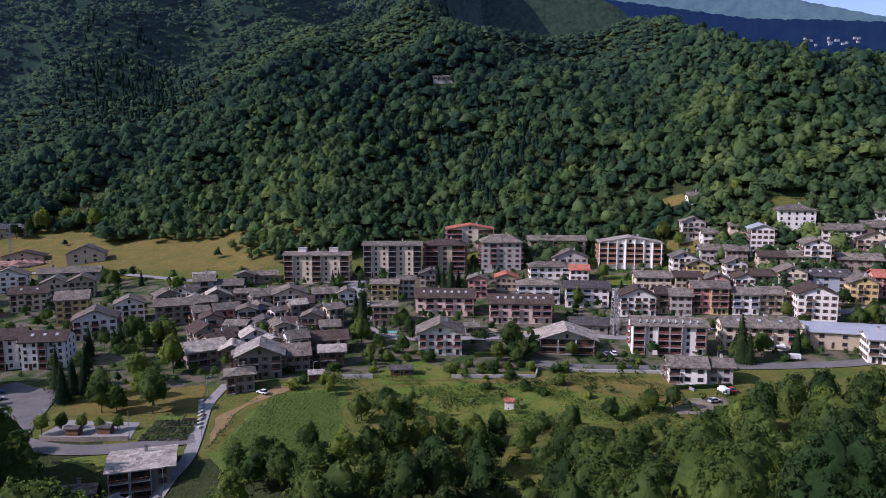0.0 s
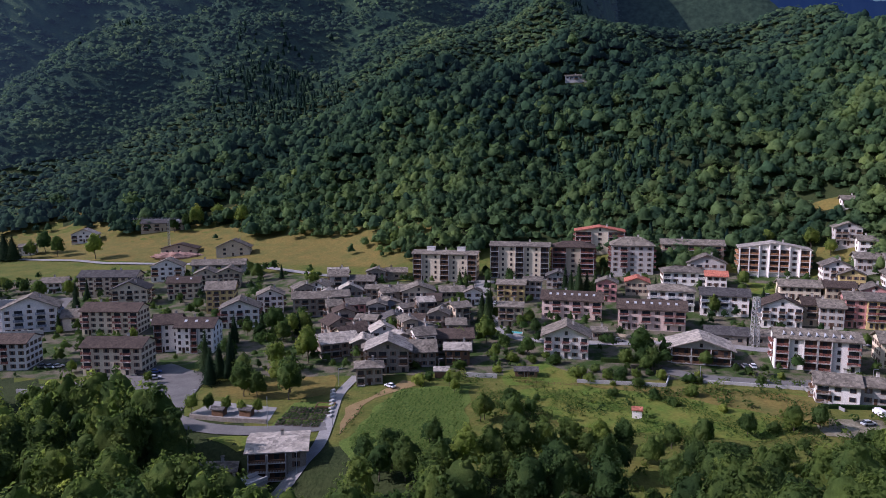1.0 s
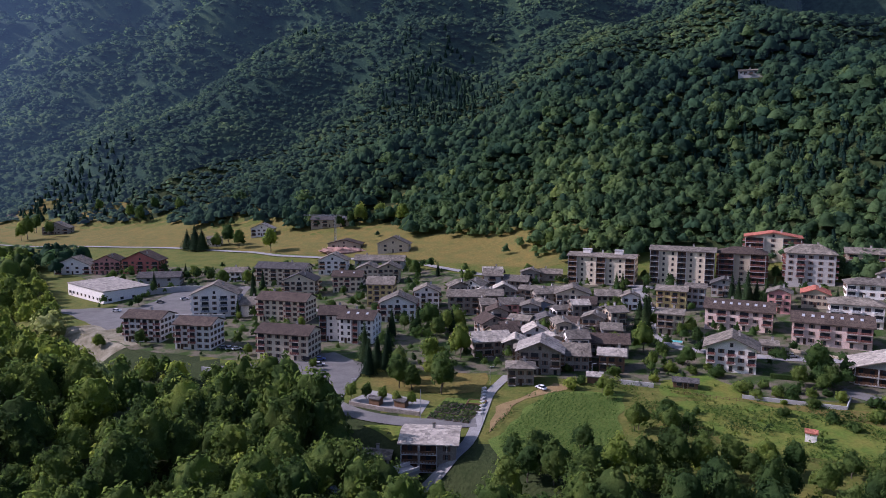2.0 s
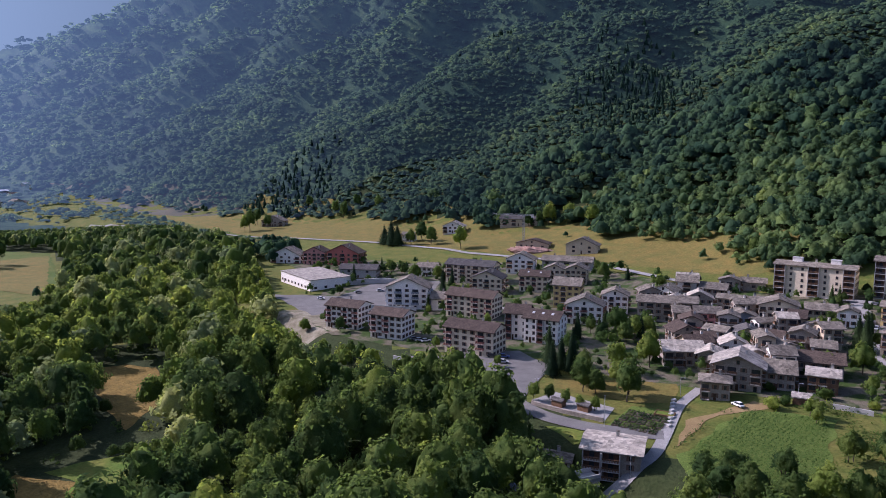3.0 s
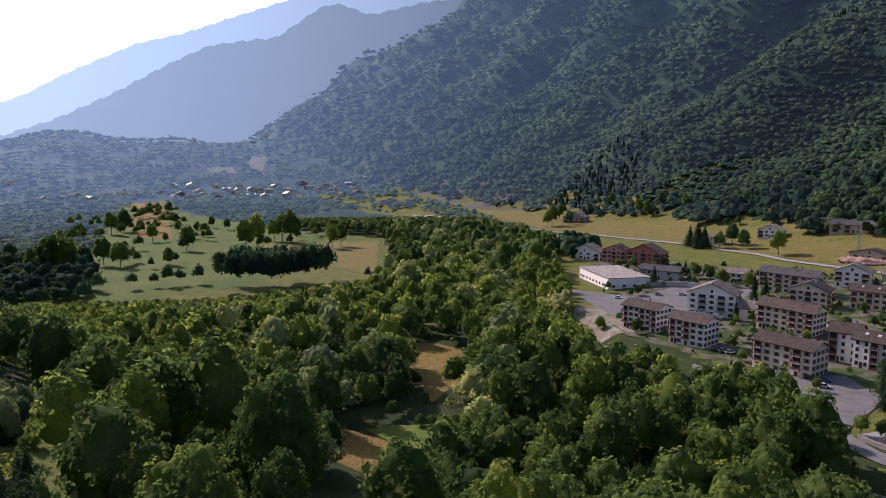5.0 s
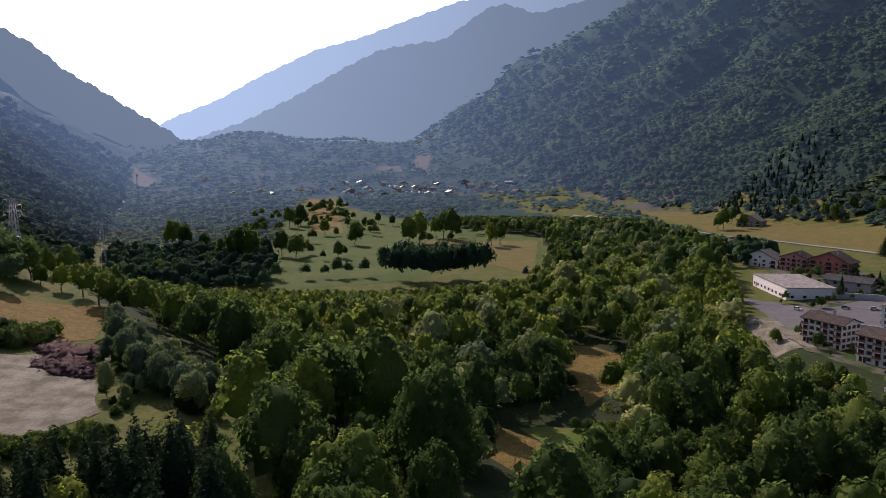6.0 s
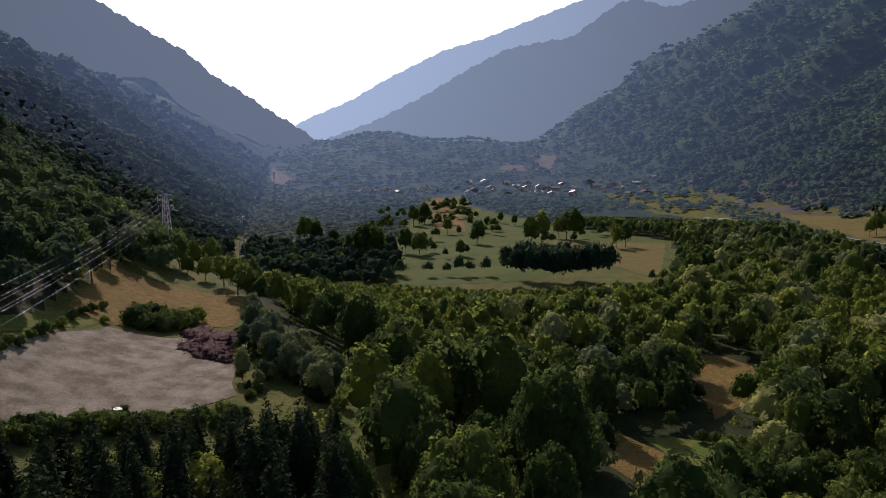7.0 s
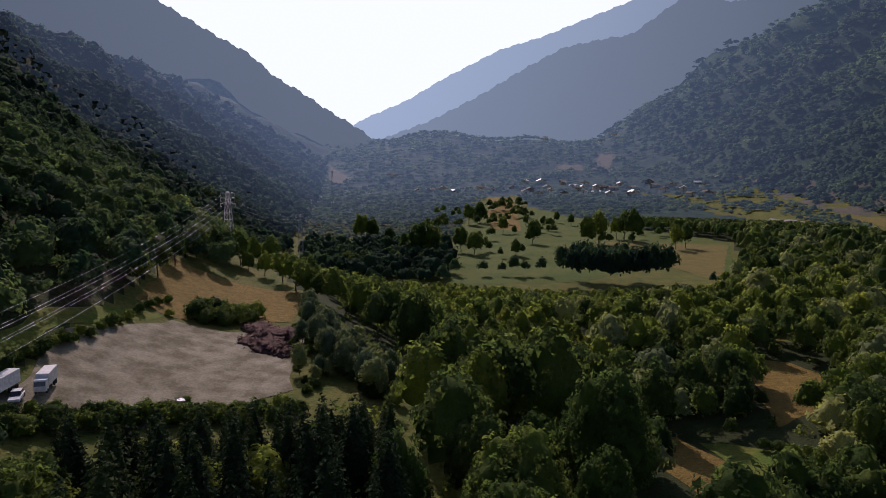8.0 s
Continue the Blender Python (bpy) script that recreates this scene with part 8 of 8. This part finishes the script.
for q in ((-3, 3, -2, -1.8), (-3, 3, 1.8, 2), (-3, -2.8, -1.8, 1.8), (2.8, 3, -1.8, 1.8)):
    box(bm, *q, -0.3, 0.9)
part("timber_frame", bm, WALL["wood"], raised)
bm = bmesh.new()
box(bm, -2.79, 2.79, -1.79, 1.79, -0.3, 0.7)
part("grass_fill", bm, GREEN, raised)
tagged(raised, "timber-framed raised bed filled with grass", "garden bed")

# crop rows
BLADES = foliage("crop_blades", (0.10, 0.15, 0.03), (0.14, 0.19, 0.045), (0.19, 0.23, 0.06), 6, 0.35)
stalks = []
for i in range(26):
    for j in range(52):
        x, y = -66 + i * 1.5 + 0.3 * math.sin(j), 168 + j * 1.3
        stalks.append((x, y))
S_ = np.array(stalks)
ok = inside(S_[:, 0], S_[:, 1], [(-63, 188), (-57, 228), (-35, 232), (-30, 201), (-34, 176), (-52, 170)])
S_ = np.repeat(S_[ok], 9, axis=0) + rng.normal(0, 0.3, (9 * ok.sum(), 2))
pts = np.column_stack([S_, height(S_[:, 0], S_[:, 1]) + 0.35 + rng.uniform(0.1, 0.5, len(S_))])
tagged(new("crop_rows", quads_mesh("crop_rows", quads_at(pts, rng.normal(size=pts.shape) * 0.5 + (0, 0, 1), 0.24, rng), BLADES)), "leafy green crop in rows", "crop", kind="stuff")

# tall weeds and grass tufts on the slope below the houses
WEEDS = foliage("weed_blades", (0.075, 0.12, 0.02), (0.115, 0.16, 0.03), (0.20, 0.20, 0.055), 5, 0.4)
wx, wy = scatter(-66, 112, 166, 250, 1.05, rng)
bed_ = np.sin(wx / 8 + 1) * np.sin(wy / 5 + wx / 17) + 0.5 * np.sin(wx / 3.1 + wy / 4.3) + 0.5 * rng.normal(size=len(wx))
on = inside(wx, wy, [(-66, 172), (-66, 222), (-50, 238), (-20, 246), (40, 244), (78, 240), (80, 206), (55, 199), (0, 202), (-22, 192), (-40, 172)]) & ~inside(wx, wy, [(-68, 166), (-60, 240), (-32, 236), (-26, 196)]) & free_of_houses(wx, wy, 0.6) & (bed_ > 0.2)
wx, wy = np.repeat(wx[on], 6) + rng.normal(0, 0.35, 6 * on.sum()), np.repeat(wy[on], 6) + rng.normal(0, 0.35, 6 * on.sum())
pts = np.column_stack([wx, wy, height(wx, wy) + 0.15 + rng.uniform(0.05, 0.75, len(wx))])
tagged(new("weeds", quads_mesh("weeds", quads_at(pts, rng.normal(size=pts.shape) * 0.7 + (0, 0, 1.5), 0.27, rng), WEEDS)), "tall green and yellowing weeds on the slope", "weeds", kind="stuff")

# bridge over the river
bridge = thing("bridge", -84, 156, 62, 6.2)
bm = bmesh.new()
box(bm, -11, 11, -2.1, 2.1, -0.9, 0.0)
part("deck", bm, [PALE], bridge)
for sy in (-2.1, 2.1):
    bm = bmesh.new()
    box(bm, -11, 11, sy - 0.15, sy + 0.15, 0.004, 0.95)
    part("parapet", bm, [CONCRETE], bridge)
for sx in (-9.5, 9.5):
    bm = bmesh.new()
    box(bm, sx - 1.2, sx + 1.2, -2.3, 2.3, -9, -0.904)
    part("abutment", bm, [STONE], bridge)
tagged(bridge, "narrow stone bridge with pale parapets over the river", "bridge")

# building site with a crane
crane = thing("tower_crane", -283, 458, 10)
bm = bmesh.new()
lattice(bm, 0.6, 0.6, -0.5, 21, 11, 0.07)
part("mast", bm, STEEL, crane)
bm = bmesh.new()
for sy in (-0.4, 0.4):
    bar(bm, (-26, sy, 21.2), (8, sy, 21.2), 0.1)
bar(bm, (-26, 0, 22.0), (8, 0, 22.0), 0.1)
for i in range(17):
    bar(bm, (-26 + 2 * i, 0.4, 21.2), (-25 + 2 * i, 0, 22.0), 0.05)
    bar(bm, (-25 + 2 * i, 0, 22.0), (-24 + 2 * i, -0.4, 21.2), 0.05)
part("jib", bm, STEEL, crane)
bm = bmesh.new()
box(bm, 6, 8, -0.6, 0.6, 19.6, 21.0)
part("counterweight", bm, CONCRETE, crane)
tagged(crane, "slim grey tower crane beside a building site", "crane")
spoil = thing("earth_mound", -262, 436, 15)
SPOIL = surface("reddish_spoil", (0.24, 0.13, 0.10), (0.36, 0.25, 0.20), 3, 0.6, 0.95, 0.6)
for dx, dy, w, h in ((-9, 0, 17, 2.2), (0, -1.5, 16, 2.8), (9, 0.5, 15, 2.0), (3, 3, 14, 2.4)):
    v, f = heap(2 * h, w, 3, 20, rng, -0.8, 0.14)
    mound_ = (v * (1.0, 0.6, 0.7) + (dx, dy, -0.2), f)
    part("rubble", tris_mesh("rubble", *joined(mound_, sprays_on(mound_, 160, 0.4, rng, 0.2, 4)), SPOIL), None, spoil)
tagged(spoil, "mound of reddish excavated earth and rubble", "mound")
house(-268, 448, 15, 24, 10, 1, "tan", "brown", "cross", "d d d", "d", storey=3.2, pitch=14, stacks=0, label="unfinished house with red scaffolding boards")

# boulders in the river bed
for i in range(46):
    u0 = rng.uniform(250, 460)
    v0 = river_line(u0) + rng.uniform(-6.5, 6.5)
    x, y = -0.956 * u0 + 0.292 * v0, 0.292 * u0 + 0.956 * v0
    k = rng.uniform(0.5, 1.5)
    v, f = heap(2 * k, 2.4 * k, 1, 5, rng, -0.5, 0.12)
    ob = new("boulder", tris_mesh("boulder", v, f, STONE))
    ob.matrix_basis = pose(x, y, -1.5, 0, 0, 37 * i)
    tagged(ob, "pale grey boulder in the river bed", "boulder", "boulders")

# one rust-leaved tree at the wood's edge
rust = tree_kind("rust_tree", "broadleaf tree with rust-brown leaves at the wood's edge", "tree", full_crown(12, 9, 3, 24, 500, 0.3, rng, 0.1), RUST, 9, 0.25, "riverside trees")
rust.matrix_basis = pose(-121, 186, land(-121, 186) - 0.8)
